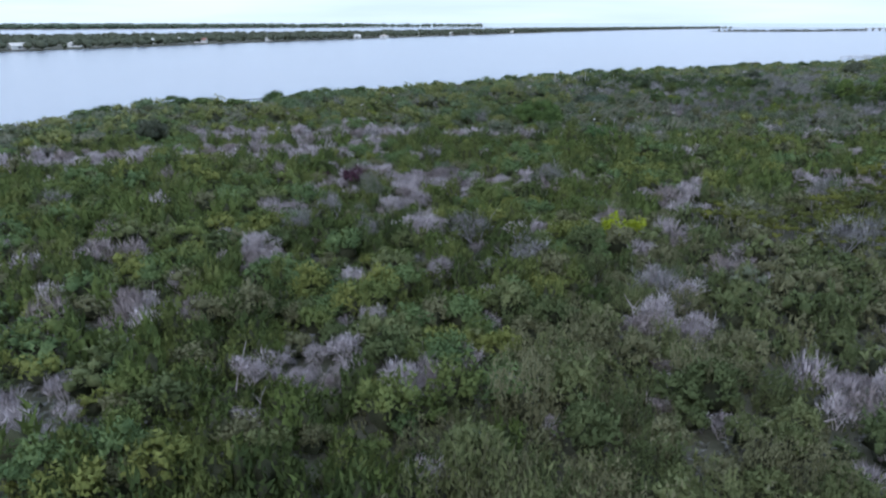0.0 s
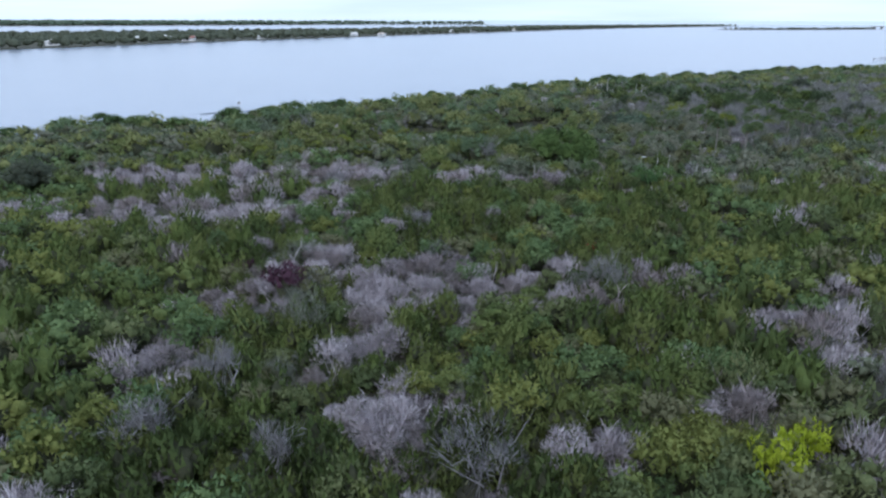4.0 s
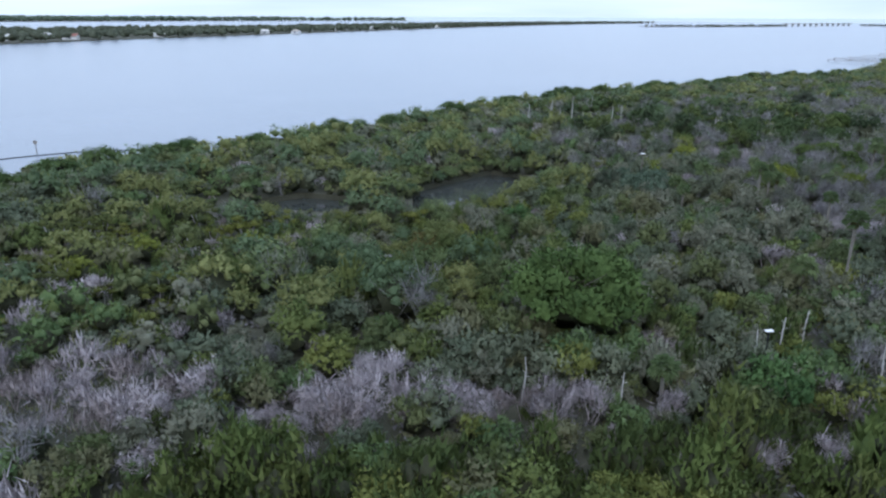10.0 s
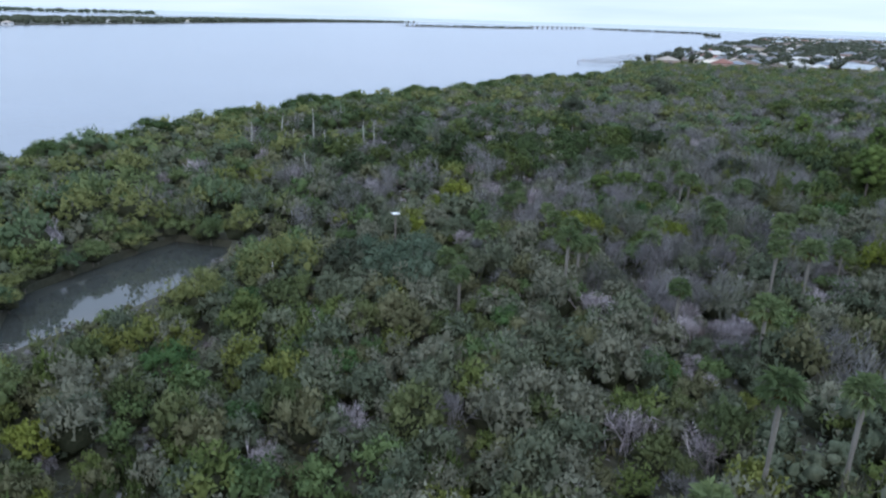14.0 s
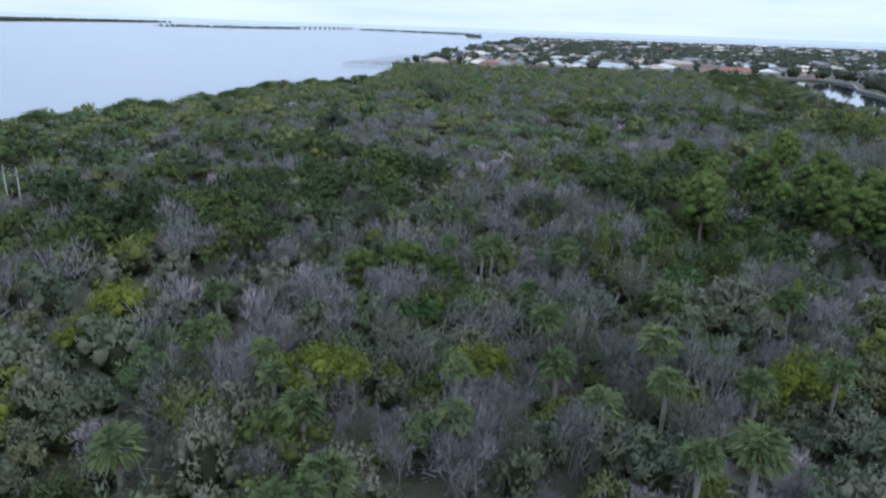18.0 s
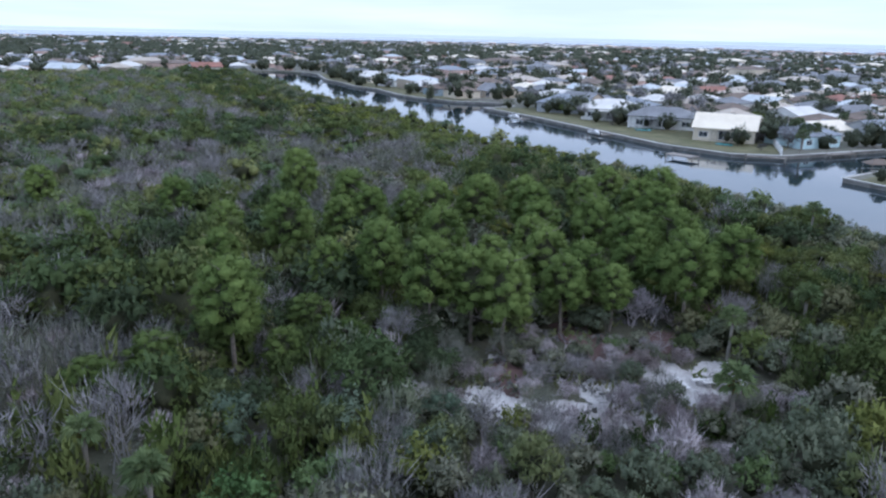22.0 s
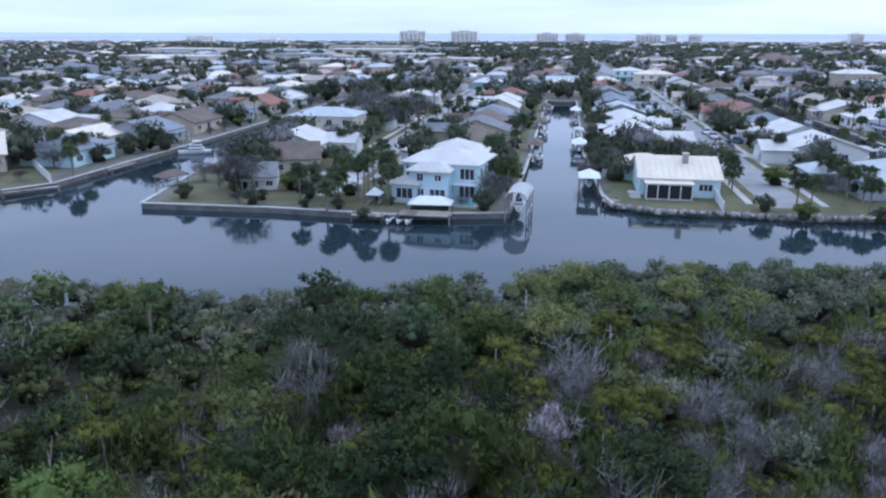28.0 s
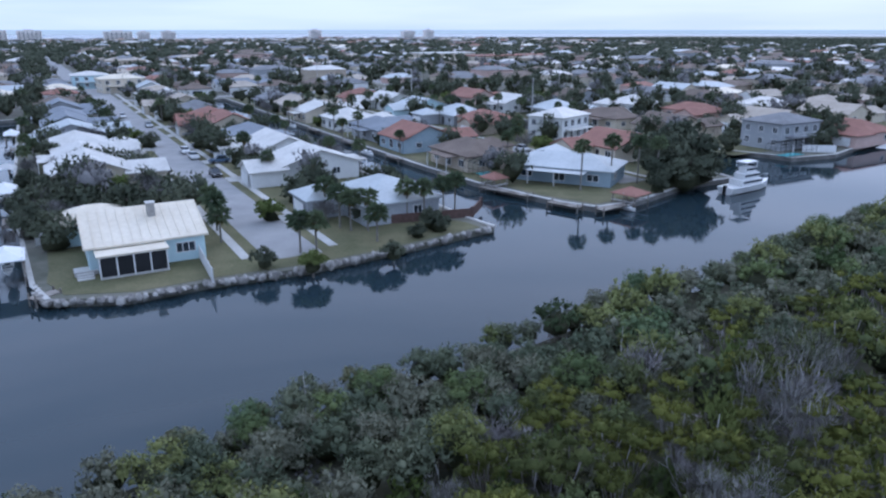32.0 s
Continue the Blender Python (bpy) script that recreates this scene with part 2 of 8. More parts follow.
M_LAWN = material("winter_lawn", (0.075, 0.082, 0.036), (0.185, 0.165, 0.095), scale=0.25, rough=0.95, bump=0.5, fine=3.5)
M_ROAD = material("pale_asphalt", (0.24, 0.24, 0.24), (0.36, 0.355, 0.35), scale=0.3, rough=0.9, bump=0.3, fine=6)
M_CONC = material("concrete", (0.36, 0.35, 0.33), (0.56, 0.55, 0.52), scale=0.6, rough=0.85, bump=0.3)
M_WALLC = material("stained_seawall", (0.09, 0.085, 0.075), (0.28, 0.27, 0.25), scale=0.7, rough=0.9, bump=0.5)
M_STONE = material("riprap_stone", (0.16, 0.15, 0.14), (0.42, 0.4, 0.37), scale=1.2, rough=0.9, bump=0.6, obj=0.4)
M_DECK = material("weathered_decking", (0.13, 0.11, 0.09), (0.32, 0.29, 0.26), scale=1.0, rough=0.85, bump=0.3, obj=0.3)
M_YELLOW = material("yellow_float", (0.5, 0.3, 0.04), (0.66, 0.42, 0.07), scale=2.0, rough=0.6)
M_BRICK = material("dark_brown_brick", (0.07, 0.045, 0.038), (0.16, 0.1, 0.085), scale=2.0, rough=0.9, bump=0.5)
M_WHITE = material("white_paint", (0.66, 0.67, 0.67), (0.82, 0.82, 0.81), scale=0.5, rough=0.5)
M_DARK = material("dark_screen", (0.012, 0.013, 0.016), (0.03, 0.032, 0.037), scale=0.5, rough=0.4)
M_GLASS = material("window_glass", (0.015, 0.022, 0.03), (0.05, 0.065, 0.08), scale=0.8, rough=0.06, spec=0.6)
M_POOL = material("pool_water", (0.1, 0.42, 0.45), (0.16, 0.5, 0.52), scale=1.0, rough=0.05, spec=0.5)
WALLS = {
    "white": material("white_stucco", (0.6, 0.61, 0.6), (0.76, 0.76, 0.74), scale=0.4, rough=0.8, bump=0.1),
    "cream": material("cream_stucco", (0.52, 0.46, 0.36), (0.68, 0.61, 0.5), scale=0.4, rough=0.8, bump=0.1),
    "aqua": material("pale_aqua_siding", (0.45, 0.62, 0.66), (0.6, 0.76, 0.79), scale=0.4, rough=0.7, bump=0.1),
    "blue": material("blue_stucco", (0.24, 0.32, 0.37), (0.35, 0.43, 0.48), scale=0.4, rough=0.8, bump=0.1),
    "grey": material("grey_stucco", (0.28, 0.3, 0.32), (0.42, 0.44, 0.46), scale=0.4, rough=0.8, bump=0.1),
    "pink": material("pink_stucco", (0.52, 0.36, 0.31), (0.66, 0.49, 0.43), scale=0.4, rough=0.8, bump=0.1),
    "tower": material("pale_tower_render", (0.78, 0.73, 0.68), (0.88, 0.84, 0.8), scale=0.4, rough=0.8, bump=0.1),
    "tan": material("tan_stucco", (0.42, 0.35, 0.27), (0.55, 0.48, 0.39), scale=0.4, rough=0.8, bump=0.1),
}
ROOFS = {
    "white": material("white_metal_roof", (0.47, 0.45, 0.42), (0.67, 0.65, 0.61), scale=0.25, rough=0.5, bump=0.1, fine=2),
    "cream": material("cream_metal_roof", (0.62, 0.54, 0.42), (0.78, 0.7, 0.57), scale=0.25, rough=0.55, bump=0.1, fine=2),
    "pale": material("pale_blue_grey_roof", (0.38, 0.41, 0.42), (0.52, 0.55, 0.56), scale=0.25, rough=0.6, bump=0.2, fine=2),
    "grey": material("grey_shingle_roof", (0.13, 0.135, 0.145), (0.26, 0.265, 0.275), scale=0.3, rough=0.85, bump=0.5, fine=4),
    "slate": material("blue_slate_roof", (0.17, 0.19, 0.22), (0.28, 0.305, 0.335), scale=0.3, rough=0.8, bump=0.5, fine=4),
    "brown": material("brown_shingle_roof", (0.11, 0.085, 0.07), (0.22, 0.17, 0.14), scale=0.3, rough=0.85, bump=0.5, fine=4),
    "tan": material("tan_tile_roof", (0.33, 0.28, 0.23), (0.5, 0.44, 0.37), scale=0.3, rough=0.8, bump=0.5, fine=4),
    "red": material("red_tile_roof", (0.21, 0.095, 0.075), (0.34, 0.17, 0.13), scale=0.3, rough=0.8, bump=0.5, fine=4),
}


def water_material(name, deep, rough, wave, wave_scale, ior=1.4):
    m = bpy.data.materials.new(name)
    m.use_nodes = True
    nt = m.node_tree
    b = nt.nodes["Principled BSDF"]
    co = nt.nodes.new("ShaderNodeTexCoord")
    patch = nt.nodes.new("ShaderNodeTexNoise")
    patch.inputs["Scale"].default_value, patch.inputs["Detail"].default_value = 0.012, 4
    nt.links.new(co.outputs["Object"], patch.inputs["Vector"])
    ramp = nt.nodes.new("ShaderNodeValToRGB")
    ramp.color_ramp.elements[0].color = (*[c * 0.85 for c in deep], 1)
    ramp.color_ramp.elements[1].color = (*[min(1, c * 1.15) for c in deep], 1)
    nt.links.new(patch.outputs[0], ramp.inputs[0])
    nt.links.new(ramp.outputs[0], b.inputs["Base Color"])
    b.inputs["Roughness"].default_value, b.inputs["IOR"].default_value = rough, ior
    bp = nt.nodes.new("ShaderNodeBump")
    bp.inputs["Strength"].default_value, bp.inputs["Distance"].default_value = wave, 0.1
    nb = nt.nodes.new("ShaderNodeTexNoise")
    nb.inputs["Scale"].default_value, nb.inputs["Detail"].default_value = wave_scale, 3
    nt.links.new(co.outputs["Object"], nb.inputs["Vector"])
    nt.links.new(nb.outputs[0], bp.inputs["Height"])
    nt.links.new(bp.outputs[0], b.inputs["Normal"])
    return m


M_BAY = water_material("shallow_bay_water", (0.19, 0.215, 0.25), 0.2, 0.6, 0.7)
M_CANAL = water_material("dark_canal_water", (0.018, 0.033, 0.042), 0.05, 0.06, 0.5, 1.42)
M_POND = water_material("still_pond_water", (0.05, 0.055, 0.05), 0.03, 0.02, 0.5, 1.5)

# ---- mesh helpers ----


def mesh_np(name, verts, quads, mats, slots=None):
    """A mesh from arrays of vertices and quads (a repeated last corner makes a triangle); columns 4 to 6 are normals."""
    me = bpy.data.meshes.new(name)
    quads, verts = np.asarray(quads, np.int32), np.asarray(verts, np.float32)
    me.vertices.add(len(verts))
    me.vertices.foreach_set("co", np.ascontiguousarray(verts[:, :3]).ravel())
    sides = np.where(quads[:, 2] == quads[:, 3], 3, 4)
    corners = quads[np.arange(4)[None] < sides[:, None]]
    me.loops.add(len(corners))
    me.loops.foreach_set("vertex_index", corners)
    me.polygons.add(len(quads))
    me.polygons.foreach_set("loop_start", (np.cumsum(sides) - sides).astype(np.int32))
    for m in mats:
        me.materials.append(m)
    if slots is not None:
        me.polygons.foreach_set("material_index", np.asarray(slots, np.int32))
    me.update(calc_edges=True)
    if verts.shape[1] == 6:
        me.attributes.new("custom_normal", "FLOAT_VECTOR", "POINT").data.foreach_set("vector", np.ascontiguousarray(verts[:, 3:]).ravel())
    return me


def part(name, bm, mat, parent=None, label=""):
    """Links a bmesh (or a mesh) as one object under a thing or a part."""
    if isinstance(bm, bpy.types.Mesh):
        me = bm
    else:
        me = bpy.data.meshes.new(name)
        bm.to_mesh(me)
        bm.free()
    if mat and not me.materials:
        me.materials.append(mat)
    ob = new(name, me)
    ob.parent = parent
    if label:
        tagged(ob, label)
    return ob


def box(bm, x0, y0, z0, x1, y1, z1, bevel=0.0):
    r = bmesh.ops.create_cube(bm, size=1.0, matrix=Matrix.Translation(((x0 + x1) / 2, (y0 + y1) / 2, (z0 + z1) / 2)) @ Matrix.Diagonal((x1 - x0, y1 - y0, z1 - z0, 1)))
    if bevel:
        edges = list({e for v in r["verts"] for e in v.link_edges})
        bmesh.ops.bevel(bm, geom=edges, offset=bevel, segments=1, affect="EDGES")
    return bm


def boxm(*a, bevel=0.0):
    return box(bmesh.new(), *a, bevel=bevel)


def cone(bm, a, b, r0, r1, seg=6):
    a, b = Vector(a), Vector(b)
    m = Matrix.Translation((a + b) / 2) @ (b - a).to_track_quat("Z", "Y").to_matrix().to_4x4()
    bmesh.ops.create_cone(bm, cap_ends=True, segments=seg, radius1=r0, radius2=r1, depth=(b - a).length, matrix=m)
    return bm


UX, UY = 0.52, -0.854


def town(v, s):
    """Plan place from the town's grid: v across the canals, s away from the main canal."""
    return 0.854 * v + UX * s, 0.52 * v + UY * s


GRID_TURN = math.degrees(math.atan2(0.52, 0.854))


def inside(poly, x, y):
    x, y = np.asarray(x, float), np.asarray(y, float)
    res = np.zeros(x.shape, bool)
    for (x0, y0), (x1, y1) in zip(poly, poly[1:] + poly[:1]):
        if y0 != y1:
            res ^= ((y0 > y) != (y1 > y)) & (x < (x1 - x0) * (y - y0) / (y1 - y0) + x0)
    return res


def line_distance(line, x, y):
    x, y = np.asarray(x, float), np.asarray(y, float)
    best = np.full(x.shape, 1e9)
    for (x0, y0), (x1, y1) in zip(line, line[1:]):
        dx, dy = x1 - x0, y1 - y0
        k = np.clip(((x - x0) * dx + (y - y0) * dy) / (dx * dx + dy * dy), 0, 1)
        best = np.minimum(best, np.hypot(x - x0 - k * dx, y - y0 - k * dy))
    return best


# ---- ground and water ----
BAY_SHORE = [(-200, -150), (-170, 60), (-125, 150), (-106, 178), (-97, 205), (-90, 226), (-66, 221), (-60, 232), (-50, 246), (-37, 258), (-12, 281), (8, 299), (41, 333), (62, 350), (85, 371), (128, 387), (186, 432), (229, 436), (258, 464), (325, 528), (345, 560)]
NEAR_BANK = [(548, 398), (500, 376), (455, 348), (366, 298), (318, 256), (267, 223), (241, 198), (213, 185), (196, 171), (181, 161), (167, 146), (153, 126), (143, 117), (130, 108), (114, 94), (103, 88), (87, 74), (67, 56), (30, 18), (-60, -90), (-160, -190)]
FAR_BANK_ONE = [(-900, -820), (-200, -275), (20, -27), (47, 1), (59, 6), (62, 2), town(64, 60), town(64, 230), town(76, 230), town(77, 40), (80, 28), (90, 34), (103, 48), (110, 52), (115, 49), (119, 45), (128, 35), town(128.5, 60), town(128.5, 230), town(141.5, 230), town(142, 50), (131, 59), (127, 64), (141, 76), (150, 83), (160, 88), (167, 93), (175, 94), (179, 90), town(202, 60), town(202, 190), town(214, 190), town(214, 40), town(214.5, 12), (184, 110), (197, 123), (214, 132), (232, 144), town(279, 30), town(279, 190), town(297, 190), town(297, 50), (259, 147), (259, 159), (271, 173)]
FAR_BANK_TWO = [(297, 189), (327, 207), (351, 225), (362, 214), (373, 219), (375, 239), (386, 255), (399, 267), (428, 283), (441, 297), (463, 310), (486, 326), (537, 346), (551, 362), (558, 384)]
FAR_BANK = FAR_BANK_ONE + FAR_BANK_TWO
COAST = [(371, 575), (480, 660), (600, 760), (696, 835), (1100, 1150), (1720, 1681), (2300, 1200), (2650, 300), (2260, -390), (1545, -1200), (825, -1735), (195, -2180), (-800, -3000), (-2400, -2500), (-2400, -1500)]
PRESERVE = BAY_SHORE + NEAR_BANK
TOWN = [(345, 560)] + COAST + FAR_BANK + [(548, 398)]
POND = [(13, 219), (19, 223), (25, 227), (30, 232), (35, 240), (36, 244), (30, 249), (25, 245), (19, 240), (14, 235)]
INLET = [(-14, 226), (-7, 224), (1, 221), (4, 226), (3, 231), (-4, 234), (-10, 231)]
GROUND_Z = 0.9

bm = bmesh.new()
rim = [bm.verts.new((4950 * math.cos(a), 4950 * math.sin(a), -2.0)) for a in np.linspace(0, 2 * math.pi, 97)[:-1]]
bm.faces.new(rim)


def plateau(bm, outer, holes, slot, top=GROUND_Z, base=-2.0):
    """A raised piece of the ground sheet with upright banks."""
    from mathutils import geometry
    polys = [outer] + holes
    flat = [[Vector((x, y, 0)) for x, y in p] for p in polys]
    pts = [p for ring in flat for p in ring]
    hi = [bm.verts.new((p.x, p.y, top)) for p in pts]
    lo = [bm.verts.new((p.x, p.y, base)) for p in pts]
    for tri in geometry.tessellate_polygon(flat):
        if len(set(tri)) == 3:
            f = bm.faces.new([hi[i] for i in tri])
            f.normal_update()
            if f.normal.z < 0:
                f.normal_flip()
            f.material_index = slot
    k = 0
    for ring in flat:
        for i in range(len(ring)):
            a, b = k + i, k + (i + 1) % len(ring)
            bm.faces.new((hi[a], hi[b], lo[b], lo[a])).material_index = slot
        k += len(ring)


ISLAND = [(-900, 520), (-600, 640), (-434, 722), (-391, 800), (-311, 985), (-171, 1247), (40, 1640), (343, 2200), (700, 2800), (1100, 3300), (1495, 3720), (1300, 3760), (500, 3000), (60, 2350), (-200, 1900), (-420, 1620), (-600, 1380), (-760, 1220), (-1100, 1000)]
FAR_SHORE = [(-4500, 1500), (-2600, 2500), (-1606, 3050), (-900, 3850), (-275, 4450), (300, 4650), (300, 4920), (-2000, 4400), (-4200, 2300)]
STRIP = [(900, 2330), (1200, 2380), (1500, 2560), (1490, 2600), (1150, 2450), (880, 2370)]
STRIP2 = [(1962, 2830), (1965, 2380), (1945, 2110), (2000, 2110), (2040, 2400), (2020, 2850)]
ISLET = [(1440, 1600), (1475, 1590), (1500, 1625), (1465, 1640)]
plateau(bm, PRESERVE, [POND, INLET], 1)
plateau(bm, TOWN, [], 2)
for poly in (ISLAND, FAR_SHORE, STRIP, STRIP2, ISLET):
    plateau(bm, poly, [], 1)
ground = part("ground", bm, M_SAND)
for m in (M_SCRUB, M_TOWN):
    ground.data.materials.append(m)
tagged(ground, "sandy coastal ground with leaf litter and suburban lots", "ground", kind="structure")

bm = bmesh.new()
bmesh.ops.create_circle(bm, cap_ends=True, segments=96, radius=4950)
water_bay = part("water_bay", bm, M_BAY)
tagged(water_bay, "pale shallow bay and sea water under an overcast sky", "water", kind="structure")
bm = bmesh.new()
bm.faces.new([bm.verts.new((x, y, 0.012)) for x, y in [(-260, -260), (-160, -330), (-800, -880), (-700, -950), (400, -700), (700, -100), (700, 420), (560, 420), (500, 385), (361, 315), (233, 215), (130, 125), (30, 40)]])
tagged(part("water_canal", bm, M_CANAL), "dark still canal water with soft reflections", "water", kind="structure")
bm = bmesh.new()
bm.faces.new([bm.verts.new((x, y, 0.012)) for x, y in [(-25, 210), (45, 210), (45, 258), (-25, 258)]])
tagged(part("water_pond", bm, M_POND), "still dark mangrove pond reflecting the sky", "water", kind="structure")

# a glowing upright ring stands in for the open sea up to the horizon
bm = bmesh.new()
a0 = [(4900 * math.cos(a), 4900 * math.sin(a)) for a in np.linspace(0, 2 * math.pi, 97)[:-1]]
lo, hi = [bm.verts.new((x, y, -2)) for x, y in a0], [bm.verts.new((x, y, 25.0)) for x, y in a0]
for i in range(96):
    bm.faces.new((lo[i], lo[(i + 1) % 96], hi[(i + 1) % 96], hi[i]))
m = material("glowing_sea_backdrop", (0.42, 0.5, 0.53), (0.48, 0.56, 0.58), scale=0.002, rough=1.0, spec=0.0)
# emission imitates daylight on the far water
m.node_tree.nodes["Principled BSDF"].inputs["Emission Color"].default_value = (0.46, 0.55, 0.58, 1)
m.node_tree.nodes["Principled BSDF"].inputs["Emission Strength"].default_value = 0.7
tagged(part("backdrop", bm, m), "glowing pale blue-grey backdrop ring in place of the open sea", "backdrop", kind="structure")

# ---- vegetation prototypes: arrays of leaf blades ----
rng = np.random.default_rng(7)


def unit(v):
    return v / np.maximum(np.linalg.norm(v, axis=-1, keepdims=True), 1e-9)


def with_normals(v, n, each):
    """Adds the crown's outward direction at each leaf to its corners."""
    return np.concatenate([v, np.repeat(unit(np.asarray(n, float)), each, 0)], 1)


def blades(base, way, length, width, r, droop=0.0, tri=False, out=None):
    """Pointed leaf sprays: a folded quad each, or one triangle each."""
    n = len(base)
    side = unit(np.cross(way, unit(r.normal(size=(n, 3)))))
    length, width = np.asarray(length).reshape(-1, 1), np.asarray(width).reshape(-1, 1)
    nrm = np.cross(side, way)
    turned = np.where((nrm[:, 2:] if out is None else (nrm * out).sum(1, keepdims=True)) < 0, -1, 1)
    side, nrm = side * turned, nrm * turned
    out = nrm if out is None else out
    if tri:
        v = np.stack([base - side * width / 2, base + side * width / 2, base + way * length], 1).reshape(-1, 3)
        return with_normals(v, out, 3), np.arange(3 * n).reshape(-1, 3)[:, [0, 1, 2, 2]]
    mid = base + way * length * 0.45
    tip = base + way * length + np.array([0, 0, -1.0]) * droop * length + nrm * length * 0.1
    v = np.stack([base, mid + side * width / 2, tip, mid - side * width / 2], 1).reshape(-1, 3)
    return with_normals(v, out, 4), np.arange(4 * n).reshape(-1, 4)


def join(pieces):
    """Pieces (verts, quads, slot) into one."""
    vs, qs, ms, k = [], [], [], 0
    for v, q, m in pieces:
        vs.append(v)
        qs.append(q + k)
        ms.append(np.full(len(q), m) if np.isscalar(m) else m)
        k += len(v)
    return np.concatenate(vs), np.concatenate(qs), np.concatenate(ms)


_bm = bmesh.new()
bmesh.ops.create_icosphere(_bm, subdivisions=2, radius=1.0)
_bm.verts.index_update()
ICO_V = np.array([v.co[:] for v in _bm.verts])
ICO_Q = np.array([[v.index for v in f.verts] + [f.verts[2].index] for f in _bm.faces])
_bm.free()
ICO_Q = ICO_Q[:, [0, 1, 2, 2]]


_bm = bmesh.new()
bmesh.ops.create_icosphere(_bm, subdivisions=1, radius=1.0)
_bm.verts.index_update()
LOW_V = np.array([v.co[:] for v in _bm.verts])
LOW_Q = np.array([[v.index for v in f.verts] for f in _bm.faces])[:, [0, 1, 2, 2]]
_bm.free()


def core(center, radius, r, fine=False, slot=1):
    """The lumpy inner mass of a crown; slot 1 paints it shade-dark."""
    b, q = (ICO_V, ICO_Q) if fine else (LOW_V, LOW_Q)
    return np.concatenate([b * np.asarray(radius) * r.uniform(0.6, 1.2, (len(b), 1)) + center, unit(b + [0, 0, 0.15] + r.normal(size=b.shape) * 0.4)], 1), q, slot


def sphere_dirs(n, r, low=-0.35):
    d = unit(r.normal(size=(n * 3, 3)))
    return d[d[:, 2] > low][:n]


def leaves(base, out, length, width, r, lift=0.35, up=0.0):
    """Leaf clumps that lie like scales over a crown, facing outwards."""
    n = len(base)
    tang = unit(np.cross(out, unit(r.normal(size=(n, 3)))))
    way = unit(tang + out * lift * r.uniform(0, 2, (n, 1)) + [0, 0, up] + r.normal(size=(n, 3)) * 0.15)
    side = unit(np.cross(out + r.normal(size=(n, 3)) * 0.22, way))
    length, width = np.asarray(length).reshape(-1, 1), np.asarray(width).reshape(-1, 1)
    base = base - way * length * 0.4
    nrm = np.cross(side, way)
    turned = np.where((nrm * out).sum(1, keepdims=True) < 0, -1, 1)
    side, nrm = side * turned, nrm * turned
    v = np.stack([base - side * width / 2, base + side * width / 2, base + way * length], 1).reshape(-1, 3)
    return with_normals(v, unit(out) + nrm * 0.6 + [0, 0, 0.15], 3), np.arange(3 * n).reshape(-1, 3)[:, [0, 1, 2, 2]]


def bush(r, radius, height, n, leaf, lobes=12, up=0.5, stem=0.12):
    """Rounded many-lobed crown: leaf sprays over small lumpy masses."""
    out = []
    near = 280 < n < 2000
    leaf = leaf * (1.35 if near else 1.0)
    lobes = int(lobes * (1.7 if n > 280 else 1.0 if n > 110 else 0.5))
    a = np.arange(lobes) * 2.4 + r.uniform(-0.6, 0.6, lobes)
    d = np.sqrt((np.arange(lobes) + r.uniform(0, 1, lobes)) / lobes) * radius * 0.76
    cz = height * (stem + (0.9 - stem) * r.uniform(0.5, 1.0, lobes) * (1 - 0.55 * (d / radius) ** 2))
    lr = radius * r.uniform(0.22, 0.4, lobes) * (14 / lobes) ** 0.4
    for k in range(lobes):
        c = np.array([d[k] * math.cos(a[k]), d[k] * math.sin(a[k]), cz[k]])
        m = max(4, int(n / lobes * (lr[k] / lr.mean()) ** 1.5))
        dirs = sphere_dirs(m, r)
        sc = np.array([1, 1, 0.95]) * lr[k]
        base = c + dirs * sc * r.uniform(0.68, 1.2, (len(dirs), 1))
        v, q = leaves(base, unit(dirs + c / height * [0.4, 0.4, 0.2]), leaf * r.uniform(0.7, 1.4, len(dirs)), leaf * 0.7 * r.uniform(0.7, 1.3, len(dirs)), r, 0.7, up)
        out.append((v, q, 0))
        if k % 2 == 0:
            out.append(core(c - [0, 0, lr[k] * 0.15], sc * (0.56 if near else 0.72), r, slot=0))
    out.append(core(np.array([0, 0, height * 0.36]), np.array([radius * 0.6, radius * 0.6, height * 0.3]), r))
    return join(out)


